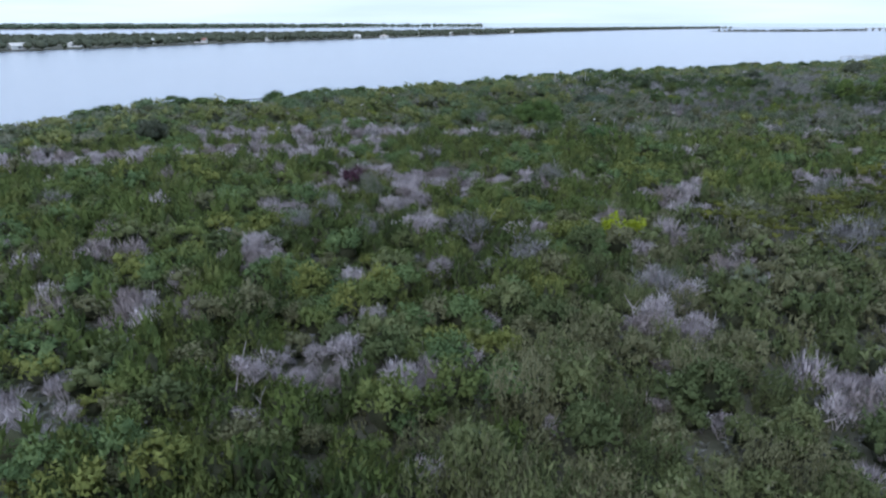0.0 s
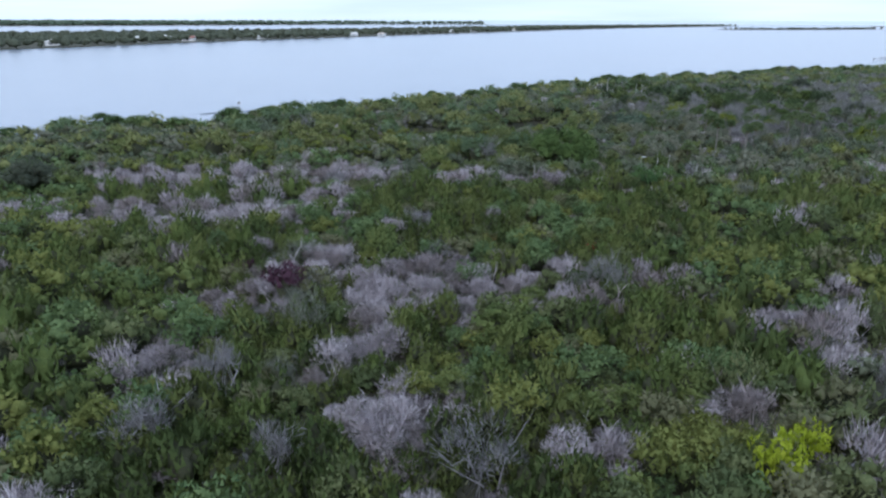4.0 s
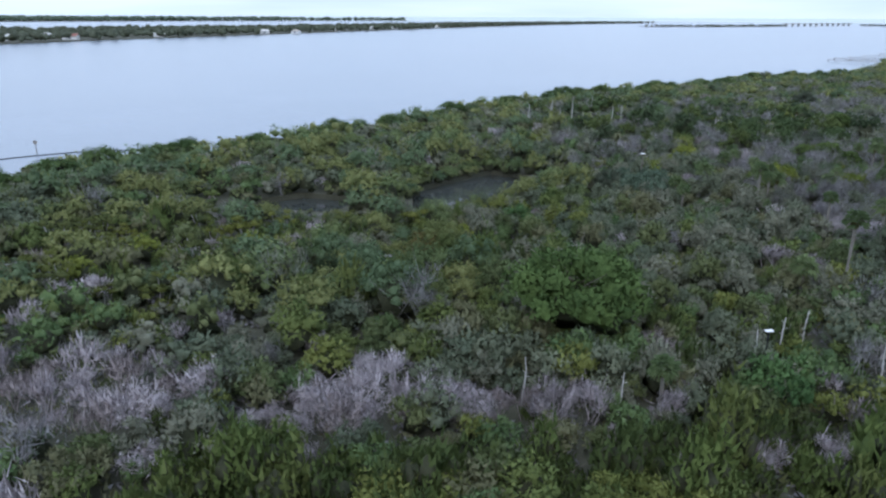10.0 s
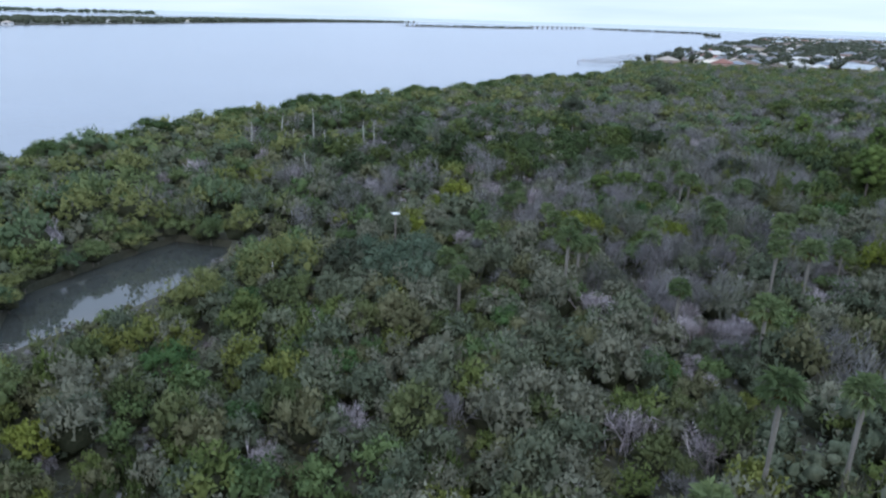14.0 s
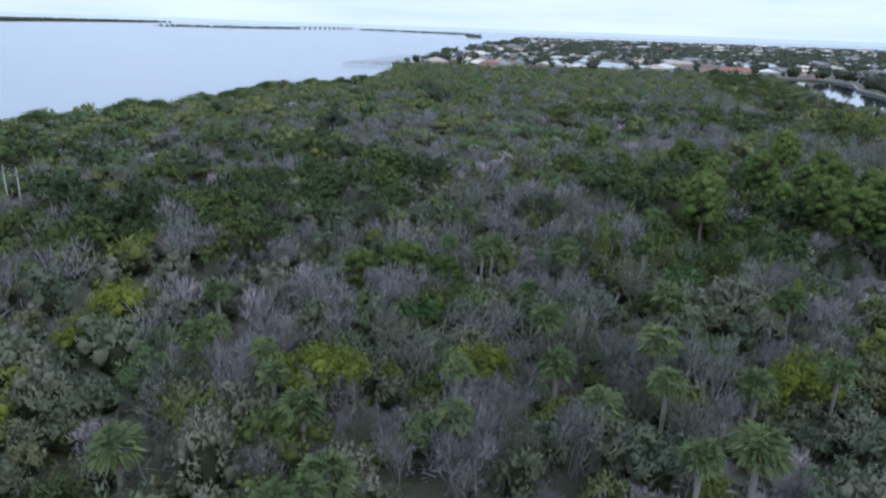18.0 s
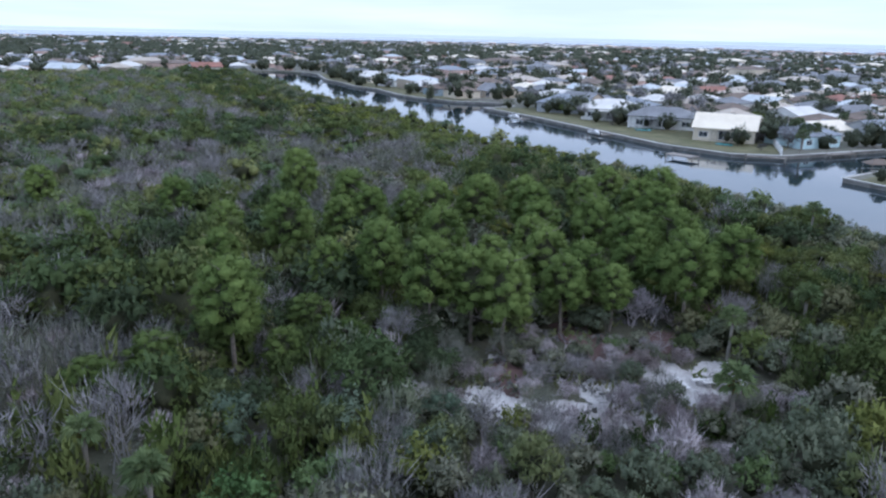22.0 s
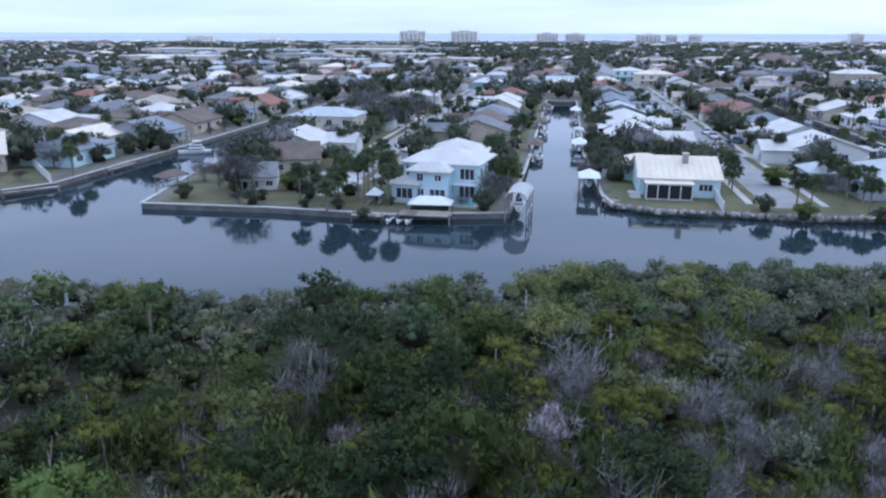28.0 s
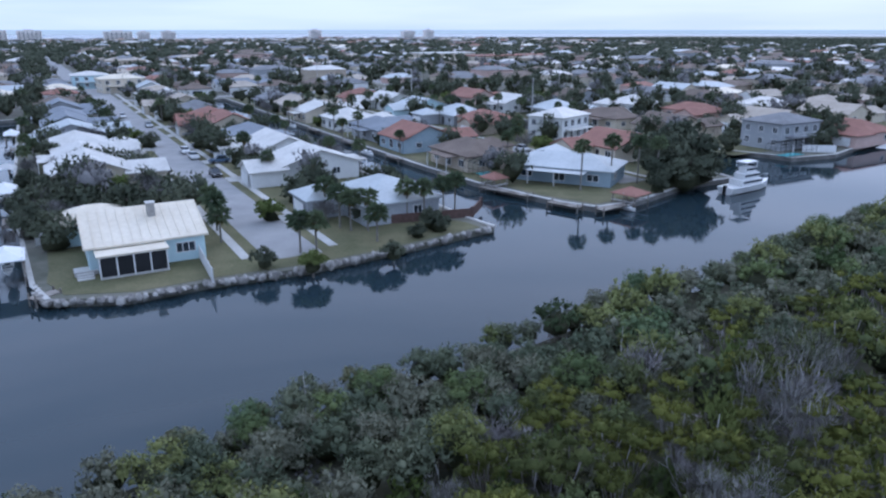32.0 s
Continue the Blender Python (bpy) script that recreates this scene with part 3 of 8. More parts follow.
def cedar(r, radius, height, n, leaf):
    """Upright evergreen of several blunt feathery spires."""
    out = []
    spires = int(r.integers(4, 8)) if n > 200 else int(r.integers(2, 5))
    for k in range(spires):
        ang, dist = k * 2.4 + r.uniform(-0.5, 0.5), radius * 0.66 * math.sqrt((k + r.uniform(0, 0.6)) / spires)
        c = np.array([dist * math.cos(ang), dist * math.sin(ang), 0])
        h, rad, m = height * r.uniform(0.5, 1.0) * (1.05 - 0.35 * dist / radius), radius * r.uniform(0.34, 0.58) * (6 / spires) ** 0.3, n // spires
        lean = r.normal(size=2) * 0.14
        z = np.minimum(h * (1 - np.sqrt(r.uniform(0.0, 1, m))) * 0.95 + 0.12 * h, h)
        t = r.uniform(0, 6.28, m)
        rr = rad * np.clip(1.25 * (1 - (z / (h * 1.04)) ** 2), 0.05, 1) ** 0.5 * (1 + 0.22 * np.sin(3 * t + 5 * z / h + k))
        o = np.stack([np.cos(t), np.sin(t), 0.1 + 0.9 * z / h], 1)
        base = c + o * [1, 1, 0] * rr[:, None] * r.uniform(0.6, 1.2, (m, 1)) + np.stack([lean[0] * z, lean[1] * z, z * r.uniform(0.92, 1.06, m)], 1)
        v, q = leaves(base, unit(o), leaf * r.uniform(1.4, 3.2, m), leaf * (1.05 if n > 280 else 0.7) * r.uniform(0.7, 1.3, m), r, 0.6, 1.7)
        out.append((v, q, 0))
        out.append(core(c + [0, 0, h * 0.4], np.array([rad * 0.56, rad * 0.56, h * 0.32]), r, slot=1 if n > 280 else 0))
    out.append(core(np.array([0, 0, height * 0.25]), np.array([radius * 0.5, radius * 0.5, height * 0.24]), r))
    return join(out)


def reed_clump(r, radius, height, n, leaf):
    """Upright wispy stems with narrow leaf sprays along them."""
    stems = max(5, n // 22)
    a, d = r.uniform(0, 6.28, stems), radius * np.sqrt(r.uniform(0, 1, stems))
    root = np.stack([d * np.cos(a) * 0.8, d * np.sin(a) * 0.8, 0 * a], 1)
    way = unit(np.stack([np.cos(a) * d * 0.12, np.sin(a) * d * 0.12, 1 + 0 * a], 1) + r.normal(size=(stems, 3)) * 0.1)
    tall = height * r.uniform(0.55, 1.05, stems)
    out = []
    v, q = blades(root, way, tall * 1.1, np.full(stems, 0.07), r, tri=True)
    out.append((v, q, 1))
    pick = r.integers(0, stems, n)
    k = r.uniform(0.2, 1.0, n)
    base = root[pick] + way[pick] * (tall[pick] * k)[:, None] + r.normal(size=(n, 3)) * [0.1, 0.1, 0.05] * radius
    o = unit(r.normal(size=(n, 3)) * [1, 1, 0.3] + [0, 0, 0.35])
    v, q = leaves(base, o, leaf * r.uniform(1.2, 2.4, n), leaf * 0.62 * r.uniform(0.7, 1.3, n), r, 0.3, 1.5)
    out.append((v, q, 0))
    out.append(core(np.array([0, 0, height * 0.24]), np.array([radius * 0.5, radius * 0.5, height * 0.22]), r))
    return join(out)


def haze(r, radius, height, n, leaf, lobes=8, stems=7, thin=0.16, solid=0.0, forks=0, rise=0.5):
    """A leafless rounded crown: fine twig sprays over bare stems; solid thickens the tangle inside."""
    out = []
    a = np.arange(lobes) * 2.4 + r.uniform(-0.6, 0.6, lobes)
    d = np.sqrt(r.uniform(0.02, 1, lobes)) * radius * 0.66
    cz = height * (0.2 + 0.6 * r.uniform(0.3, 1.0, lobes) * (1 - 0.35 * (d / radius) ** 2))
    lr = radius * r.uniform(0.3, 0.5, lobes)
    cs = np.stack([d * np.cos(a), d * np.sin(a), cz], 1)
    for k in range(lobes):
        m = max(4, n // lobes)
        dirs = sphere_dirs(m, r, -0.5)
        base = cs[k] + dirs * lr[k] * r.uniform(0.3, 0.85, (len(dirs), 1))
        way = unit(dirs + [0, 0, rise] + r.normal(size=(len(dirs), 3)) * 0.5)
        v, q = blades(base, way, leaf * r.uniform(0.8, 1.7, len(dirs)), leaf * thin * r.uniform(0.7, 1.6, len(dirs)), r, tri=True, out=dirs + [0, 0, 0.2] + r.normal(size=dirs.shape) * 0.2)
        out.append((v, q, 0))
        if solid:
            out.append(core(cs[k], lr[k] * solid * np.array([1, 1, 0.9]), r, slot=0))
    pick = r.integers(0, lobes, stems)
    root = r.normal(size=(stems, 3)) * [radius * 0.12, radius * 0.12, 0]
    way = cs[pick] - root + [0, 0, 0.2]
    v, q = blades(root, unit(way), np.linalg.norm(way, axis=1) * 1.1, np.full(stems, 0.05 + leaf * 0.08), r, tri=True)
    out.append((v, q, 0))
    if forks:
        # bleached limbs that stick out of the tangle and fork
        root = r.normal(size=(forks, 3)) * [radius * 0.3, radius * 0.3, 0] + [0, 0, height * 0.2]
        way = unit(r.normal(size=(forks, 3)) * [0.6, 0.6, 0.1] + [0, 0, 1.0])
        ln = height * r.uniform(0.6, 1.0, forks)
        out.append((*blades(root, way, ln, np.full(forks, 0.09), r, tri=True), 0))
        for f in range(3):
            k = r.uniform(0.35, 0.8, (forks, 1))
            out.append((*blades(root + way * ln[:, None] * k, unit(way + r.normal(size=(forks, 3)) * 0.55), ln * 0.42, np.full(forks, 0.06), r, tri=True), 0))
    return join(out)


def leggy_bush(r, radius, height, n, leaf):
    """Bent pale stems that each carry a small flat tuft of leaves."""
    out = []
    stems = 9 if n > 280 else 6 if n > 110 else 4
    for k in range(stems):
        a, d = k * 2.4 + r.uniform(-0.5, 0.5), radius * math.sqrt((k + r.uniform(0.2, 1)) / stems)
        o = np.array([math.cos(a), math.sin(a), 0.0])
        root, top = o * d * 0.25, o * d * 0.9 + [0, 0, height * r.uniform(0.6, 1.0)]
        bend = root * 0.4 + top * 0.6 + np.array([0, 0, -0.12]) * height + r.normal(size=3) * 0.12
        for p, q, w in ((root, bend, 0.11), (bend, top, 0.08)):
            for turn in range(2):
                way = (q - p)[None]
                ln = np.linalg.norm(way, axis=1)
                out.append((*blades(p[None], way / ln, ln * 1.15, np.array([w]), r), 1))
        m = max(6, n // stems)
        dirs = sphere_dirs(m, r, -0.2)
        sc = radius * r.uniform(0.26, 0.42) * np.array([1, 1, 0.5])
        base = top + dirs * sc * r.uniform(0.6, 1.15, (len(dirs), 1))
        out.append((*leaves(base, unit(dirs + [0, 0, 0.35]), leaf * r.uniform(0.7, 1.3, len(dirs)), leaf * 0.65, r, 0.5, 0.5), 0))
        out.append(core(top - [0, 0, sc[2] * 0.2], sc * 0.7, r, slot=0))
    return join(out)


def pine_crown(r, radius, base_z, top_z, clumps, n, needle):
    """A domed crown of many rounded needle tufts; dark core paints shade between boughs."""
    out = []
    mid, half = (base_z + top_z) / 2, (top_z - base_z) / 2
    for k in range(clumps):
        f = (k + r.uniform(0.2, 0.8)) / clumps
        z = 1 - 1.75 * f
        a = k * 2.4 + r.uniform(-0.45, 0.45)
        flat = math.sqrt(max(0.0, 1 - z * z)) * r.uniform(0.72, 1.02)
        o = np.array([flat * math.cos(a), flat * math.sin(a), z])
        c = o * [radius * 0.8, radius * 0.8, half * 0.88] + [0, 0, mid]
        rad = radius * r.uniform(0.19, 0.33)
        dirs = sphere_dirs(n, r, -0.4)
        base = c + dirs * [rad, rad, rad * 0.8] * r.uniform(0.7, 1.15, (len(dirs), 1))
        v, q = leaves(base, unit(dirs + o * 0.3 + [0, 0, 0.15]), needle * r.uniform(0.7, 1.3, len(dirs)), needle * 0.6, r, 0.5, 0.45)
        out.append((v, q, 0))
        out.append(core(c, np.array([rad, rad, rad * 0.8]) * 0.74, r, slot=0))
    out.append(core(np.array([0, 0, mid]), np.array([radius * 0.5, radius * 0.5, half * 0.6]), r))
    return join(out)


def palm_crown(r, fronds, reach, blade):
    """Shaggy head of drooping fan fronds, with hanging dead ones below."""
    out = []
    for k in range(fronds):
        a = k * 2.4 + r.uniform(-0.3, 0.3)
        el = 1.25 - 1.75 * (k + 0.5) / fronds + r.uniform(-0.15, 0.15)
        d = np.array([math.cos(a) * math.cos(el), math.sin(a) * math.cos(el), math.sin(el)])
        side = unit(np.cross(d, [0, 0, 1.0]) + r.normal(size=3) * 0.2)
        hub = d * reach * r.uniform(0.45, 0.7)
        spread = np.linspace(-1.25, 1.25, 7)
        way = unit(d * np.cos(spread)[:, None] + side * np.sin(spread)[:, None] + [0, 0, -0.15])
        m = len(spread)
        v, q = blades(np.repeat(hub[None], m, 0), way, blade * r.uniform(0.7, 1.1, m), blade * 0.26, r, droop=0.3)
        out.append((v, q, 0))
        v, q = blades(np.zeros((1, 3)), d[None], np.array([np.linalg.norm(hub) * 1.1]), np.array([0.06]), r)
        out.append((v, q, 0))
    m = fronds // 2
    a = r.uniform(0, 6.28, m * 3)
    d = unit(np.stack([np.cos(a) * 0.45, np.sin(a) * 0.45, -np.ones(m * 3)], 1))
    v, q = blades(np.repeat([[0, 0, -0.1]], m * 3, 0) + r.normal(size=(m * 3, 3)) * 0.1, d, reach * r.uniform(0.4, 0.8, m * 3), 0.2, r)
    out.append((v, q, 1))
    return join(out)


def limbs_mesh(name, spec, mat, seed):
    """A tapered, slightly bent trunk with limbs. spec: height, base radius, number of limbs, limb length, first limb height."""
    height, rad, count, reach, low = spec
    r = random.Random(seed)
    bm = bmesh.new()
    p, prev = Vector((0, 0, -0.3)), rad
    steps = 4
    pts = [p.copy()]
    for i in range(steps):
        q = Vector((r.uniform(-1, 1) * height * 0.025, r.uniform(-1, 1) * height * 0.025, (height + 0.3) * (i + 1) / steps - 0.3)) + Vector((p.x, p.y, 0)) * 0.8
        nr = rad * (1 - 0.75 * (i + 1) / steps)
        cone(bm, p, q, prev, nr, 7)
        p, prev = q, nr
        pts.append(q.copy())
    for i in range(count):
        z = low + (height - low) * r.uniform(0, 0.95)
        k = min(steps - 1, int((z + 0.3) / (height + 0.3) * steps))
        a = pts[k].lerp(pts[k + 1], ((z + 0.3) / (height + 0.3) * steps) - k)
        t = r.uniform(0, 6.28)
        b = a + Vector((math.cos(t), math.sin(t), r.uniform(0.25, 0.9))) * reach * r.uniform(0.5, 1)
        cone(bm, a, b, rad * 0.3, rad * 0.08, 5)
        if count > 4:
            t2 = t + r.uniform(-0.9, 0.9)
            cone(bm, a.lerp(b, 0.6), b + Vector((math.cos(t2), math.sin(t2), 0.7)) * reach * 0.3, rad * 0.14, rad * 0.04, 4)
    me = bpy.data.meshes.new(name)
    bm.to_mesh(me)
    bm.free()
    me.materials.append(mat)
    return me


# ---- scrub map ----
# the last three stand for pale slivers of mud and water
SAND_MUD_PATCHES = [(-20, 150.3, 6.6, 4.4), (-25, 149, 2.2, 1.4), (-15.5, 152.5, 1.6, 1.0), (-37, 145, 3, 1.2), (-51, 143, 2.5, 1.5), (-47, 138, 1.6, 3), (20, 193, 2.6, 1.5), (23, 198, 1.6, 1), (61, 252, 2.2, 1), (130, 215.5, 2.4, 1.5), (129, 210, 3.6, 3.9), (128.2, 204.5, 3.4, 3.8), (131, 200, 4.2, 3.0), (134.5, 195, 3.9, 3.8), (136.6, 191.5, 2.8, 3.0), (146.5, 189, 1.4, 1.0), (123, 219, 3, 1.2), (87, 265, 4.5, 1.2), (105, 252, 2, 1), (-41, 200, 4.5, 1.6), (-33, 201.5, 3, 1.2), (-12, 207, 3, 1.4)]
DEAD_PATCHES_ONE = [(-20, 73, 3, 2.5), (-27, 60, 4, 4), (-10, 49, 5, 3), (-1, 46, 2.5, 2), (26, 117, 3.5, 3), (32, 105, 3.5, 3), (37, 100, 4, 4), (12, 85, 4, 3.5), (-1, 89, 4, 3), (4, 115, 5, 4), (-8, 120, 7, 5), (2, 120, 6, 3.5), (-4, 112, 5, 5), (4, 109, 4, 4), (14, 118, 4, 2.5), (25, 118, 4, 3.5), (-5, 99, 3, 2), (16, 109, 3, 2), (-20, 97, 4, 3), (-17, 110, 4, 3), (43, 112, 3, 3), (66, 115, 6, 4)]
DEAD_PATCHES_TWO = [(23, 89, 3, 2), (28, 84, 3, 2.5), (-21, 76, 4, 3), (-37, 76, 3, 2), (20, 56, 3, 2), (30, 45, 4, 3), (-29, 42, 4, 4), (-37, 142, 26, 7), (-20, 150, 11, 8), (-43, 164, 22, 8), (-20, 168, 16, 6), (14, 162, 8, 4), (4, 165, 7, 5), (55, 200, 11, 14), (31, 198, 6, 5), (46, 190, 7, 7), (62, 203, 10, 8), (85, 209, 12, 9), (75, 238, 12, 7), (62, 255, 8, 4), (121, 254, 12, 8), (90, 216, 10, 10)]
DEAD_PATCHES_THREE = [(58, 216, 7, 6), (150, 312, 14, 12), (108, 240, 9, 7), (86, 255, 9, 5), (130, 204, 9, 12), (128, 243, 8, 8), (163, 333, 12, 8), (138, 281, 14, 8), (103, 287, 10, 6), (161, 253, 10, 6), (230, 300, 25, 8), (190, 270, 18, 7), (-70, 134, 16, 8)]
DEAD_PATCHES = DEAD_PATCHES_ONE + DEAD_PATCHES_TWO + DEAD_PATCHES_THREE


def blob(patches, x, y, grow=1.0, wobble=0.35):
    """How deep inside any of the ellipses, with an uneven rim (positive: inside)."""
    best = np.full(np.shape(x), -9.0)
    w = wobble * (np.sin(x * 0.9 + y * 0.35) + np.sin(y * 0.8 - x * 0.47 + 1.3))
    for cx, cy, rx, ry in patches:
        d = 1 - np.hypot((x - cx) / (rx * grow), (y - cy) / (ry * grow))
        best = np.maximum(best, d)
    return best + w * 0.3


CLEAR = [(-41, 199.5, 4.2, 1.8), (-33, 201, 3, 1.4), (-12, 206.5, 2.8, 1.6), (-20, 149, 5.0, 3.0), (-24, 147, 3, 1.6), (-47, 137.5, 1.8, 3.2), (-37, 144, 3, 1.2), (22, 193, 2.6, 1.6), (20, 193, 1.6, 1.0), (130.5, 215.5, 2.2, 1.8), (128.4, 209, 2.6, 3.8), (129.5, 203, 1.8, 2.4), (134, 195, 2.6, 2.6), (137, 191.5, 2.4, 2.0), (143, 197, 3.0, 4), (140, 203, 3, 3), (150, 189, 3, 2.4)]


def jitter_grid(x0, x1, y0, y1, step, r):
    gx, gy = np.meshgrid(np.arange(x0, x1, step), np.arange(y0, y1, step))
    x = gx.ravel() + r.uniform(-0.48, 0.48, gx.size) * step
    y = gy.ravel() + r.uniform(-0.48, 0.48, gy.size) * step
    return x, y


PATH_PLAN = [(0, -10), (1, 40), (2, 95), (4, 108), (12, 137), (28, 164), (44, 184), (67, 201), (90, 209), (116, 203), (124, 195), (131, 180), (132, 150)]
# what the camera looks at lies ahead of it: the near stretch of scrub
AHEAD = [(0, 30), (1, 75), (2, 130), (25, 190), (60, 215), (100, 215), (140, 195), (145, 160), (135, 130)]


def smooth_field(x, y, scale, seed):
    p = np.zeros(np.shape(x))
    rr = np.random.default_rng(seed)
    for k in range(7):
        a = rr.uniform(0, 6.28)
        f = rr.uniform(0.6, 1.8) / scale
        p += np.sin((x * math.cos(a) + y * math.sin(a)) * f * 6.28 + rr.uniform(0, 6.28))
    return p / 7 * 1.9


def scrub_kind(x, y, r):
    """A kind for each plant: by zone, patch and chance."""
    n = len(x)
    kind = np.full(n, "green", dtype="U10")
    f1, f2 = smooth_field(x, y, 26, 3), smooth_field(x, y, 11, 5)
    u = r.uniform(0, 1, n)
    bay = line_distance(BAY_SHORE, x, y)
    can = line_distance(NEAR_BANK, x, y)
    # southern scrub: upright cedars with leafy bushes between
    kind[:] = np.where(f1 + 0.6 * f2 + (u - 0.5) * 0.55 > -0.12, "cedar", "green")
    kind[(f2 < -0.35) & (u < 0.6)] = "olive"
    kind[(f1 < -0.5) & (u > 0.8)] = "cedar"
    east = (x + 7 * f2 > 12 - 0.45 * (62 - y)) & (y < 105) & (y > 10)
    kind[east] = np.where(u[east] < 0.3 + 0.2 * f1[east], "olive", np.where(u[east] < 0.78, "reed", np.where(u[east] < 0.84, "dead", np.where(u[east] < 0.87, "greygreen", "olive"))))
    # middle and north: lower, greyer leafy brush
    mid = (y > 158) & (can > 30)
    kind[mid] = np.where(u[mid] < 0.3 + 0.25 * f2[mid], "green", np.where(u[mid] < 0.7, "greygreen", np.where(u[mid] < 0.88, "olive", np.where(u[mid] < 0.94, "dead", "cedar"))))
    north = (y > 255) & (can > 30)
    kind[north] = np.where(u[north] < 0.35, "olive", np.where(u[north] < 0.65, "green", np.where(u[north] < 0.85, "mangrove", "bare")))
    oakland = (x > 40) & (x < 128) & (y > 172) & (y < 300) & (bay > 45)
    kind[oakland] = np.where(u[oakland] < 0.1 + 0.2 * f2[oakland], "bare", np.where(u[oakland] < 0.68, "greygreen", np.where(u[oakland] < 0.86, "green", "olive")))
    clump = (f2 > 0.28) & (x > 60) & (y > 212) & (y < 345) & (can > 42) & (bay > 42) & (u < 0.75)
    kind[clump] = "bare"
    # the mangrove fringe along bay and canal
    fr = (bay < 34 + 14 * f1) | ((y > 205) & (x < 42) & (y > 215 + 0.1 * x) & (f2 > -0.8))
    kind[fr] = np.where(u[fr] < 0.34, "mangrove", np.where(u[fr] < 0.62, "olive", np.where(u[fr] < 0.68, "green", "greygreen")))
    yb = (x > -70) & (x < 20) & (y > 185) & (y < 212) & (u < 0.75)
    kind[yb] = np.where(u[yb] < 0.22, "yellow", np.where(u[yb] < 0.45, "leggy", np.where(u[yb] < 0.62, "olive", "mangrove")))
    shade = (np.hypot((x - 3) / 15, (y - 190) / 13) < 1 + 0.2 * f2)
    kind[shade] = np.where(u[shade] < 0.3, "mangrove", np.where(u[shade] < 0.6, "cedar", np.where(u[shade] < 0.82, "oak", "greygreen")))
    fc = (can < 42 + 10 * f1) & (x + y > 120)
    kind[fc] = np.where(u[fc] < 0.22 + 0.14 * (f2[fc] > 0.15), "oak", np.where(u[fc] < 0.5, "cedar", np.where(u[fc] < 0.66, "olive", np.where(u[fc] < 0.88, "leggy", np.where(u[fc] < 0.94, "reed", np.where(u[fc] < 0.97, "mangrove", "bare"))))))
    tip = fc & (x < 152) & (y < 158)
    kind[tip] = np.where(u[tip] < 0.62, "leggy", np.where(u[tip] < 0.7, "olive", np.where(u[tip] < 0.84, "bare", np.where(u[tip] < 0.93, "cedar", "greygreen"))))
    edge = (can < 12 + 4 * f2) & (x + y > 120)
    kind[edge] = np.where(u[edge] < 0.7, "greygreen", np.where(u[edge] < 0.78, "oak", "mangrove"))
    dk = (np.hypot(x - 127, y - 233) < 17 + 4 * f2)
    kind[dk] = np.where(u[dk] < 0.5, "cedar", np.where(u[dk] < 0.82, "oak", np.where(u[dk] < 0.92, "olive", "bare")))
    # dark bushy trees north of the grove, dusky mangrove brush inside the bay fringe
    north_oaks = (np.hypot((x - 236) / 34, (y - 296) / 30) < 1 + 0.25 * f2) | (np.hypot((x - 152) / 22, (y - 238) / 20) < 1 + 0.3 * f2)
    kind[north_oaks] = np.where(u[north_oaks] < 0.62, "oak", np.where(u[north_oaks] < 0.75, "cedar", np.where(u[north_oaks] < 0.9, "mangrove", "bare")))
    dusky = (np.hypot((x - 92) / 42, (y - 300) / 42) < 1 + 0.2 * f2) & (u < 0.5)
    kind[dusky] = np.where(u[dusky] < 0.36, "oak", "bare")
    gold = (can < 26 + 6 * f1) & (x > 225) & (x < 330)
    kind[gold] = np.where(u[gold] < 0.6, "yellow", "olive")
    ash = (np.hypot((x - 220) / 16, (y - 238) / 22) < 1 + 0.3 * f2) | (np.hypot((x - 212) / 16, (y - 276) / 10) < 1 + 0.3 * f2)
    kind[ash & (u < 0.65)] = "bare"
    stray = r.uniform(0, 1, n)
    inland = (bay > 30) & (can > 12)
    kind[inland & (stray < 0.035)] = "dead"
    kind[inland & (stray > 0.985)] = "bare"
    # bleached dead brush
    db = blob(DEAD_PATCHES, x, y, np.where(y < 128, 1.18, 1.0))
    dead = (db > 0.0) & (r.uniform(0, 1, n) < np.clip(0.74 + 0.8 * db - 0.25 * (f2 > 0.55), 0, 0.93) * np.where(y > 180, 0.5, np.where((y > 128) & (x > 8), 0.72, 1.0)))
    kind[dead] = "dead"
    kind[dead & (r.uniform(0, 1, n) < 0.7) & (y > 204)] = "bare"
    # pale rounded brush between the pond and the palms keeps most of its leaves
    leafy = np.isin(kind, ("dead", "bare")) & (x > 12) & (x < 62) & (y > 166) & (y < 240)
    swap = r.uniform(0, 1, n)
    kind[leafy & (swap < 0.45)] = "greygreen"
    kind[leafy & (swap > 0.45) & (swap < 0.68)] = "olive"
    south = np.hypot((x - 130) / 15, (y - 174) / 12) < 1 + 0.2 * f2
    kind[south] = np.where(u[south] < 0.4, "cedar", np.where(u[south] < 0.72, "oak", np.where(u[south] < 0.88, "olive", "bare")))
    # grey twigs all round the sand clearing
    clearing = (np.hypot((x - 132) / 9, (y - 201) / 15) < 1 + 0.2 * f2) & (x + y < 339)
    kind[clearing] = np.where(swap[clearing] < 0.3, "bare", np.where(swap[clearing] < 0.86, "dead", "greygreen"))
    return kind


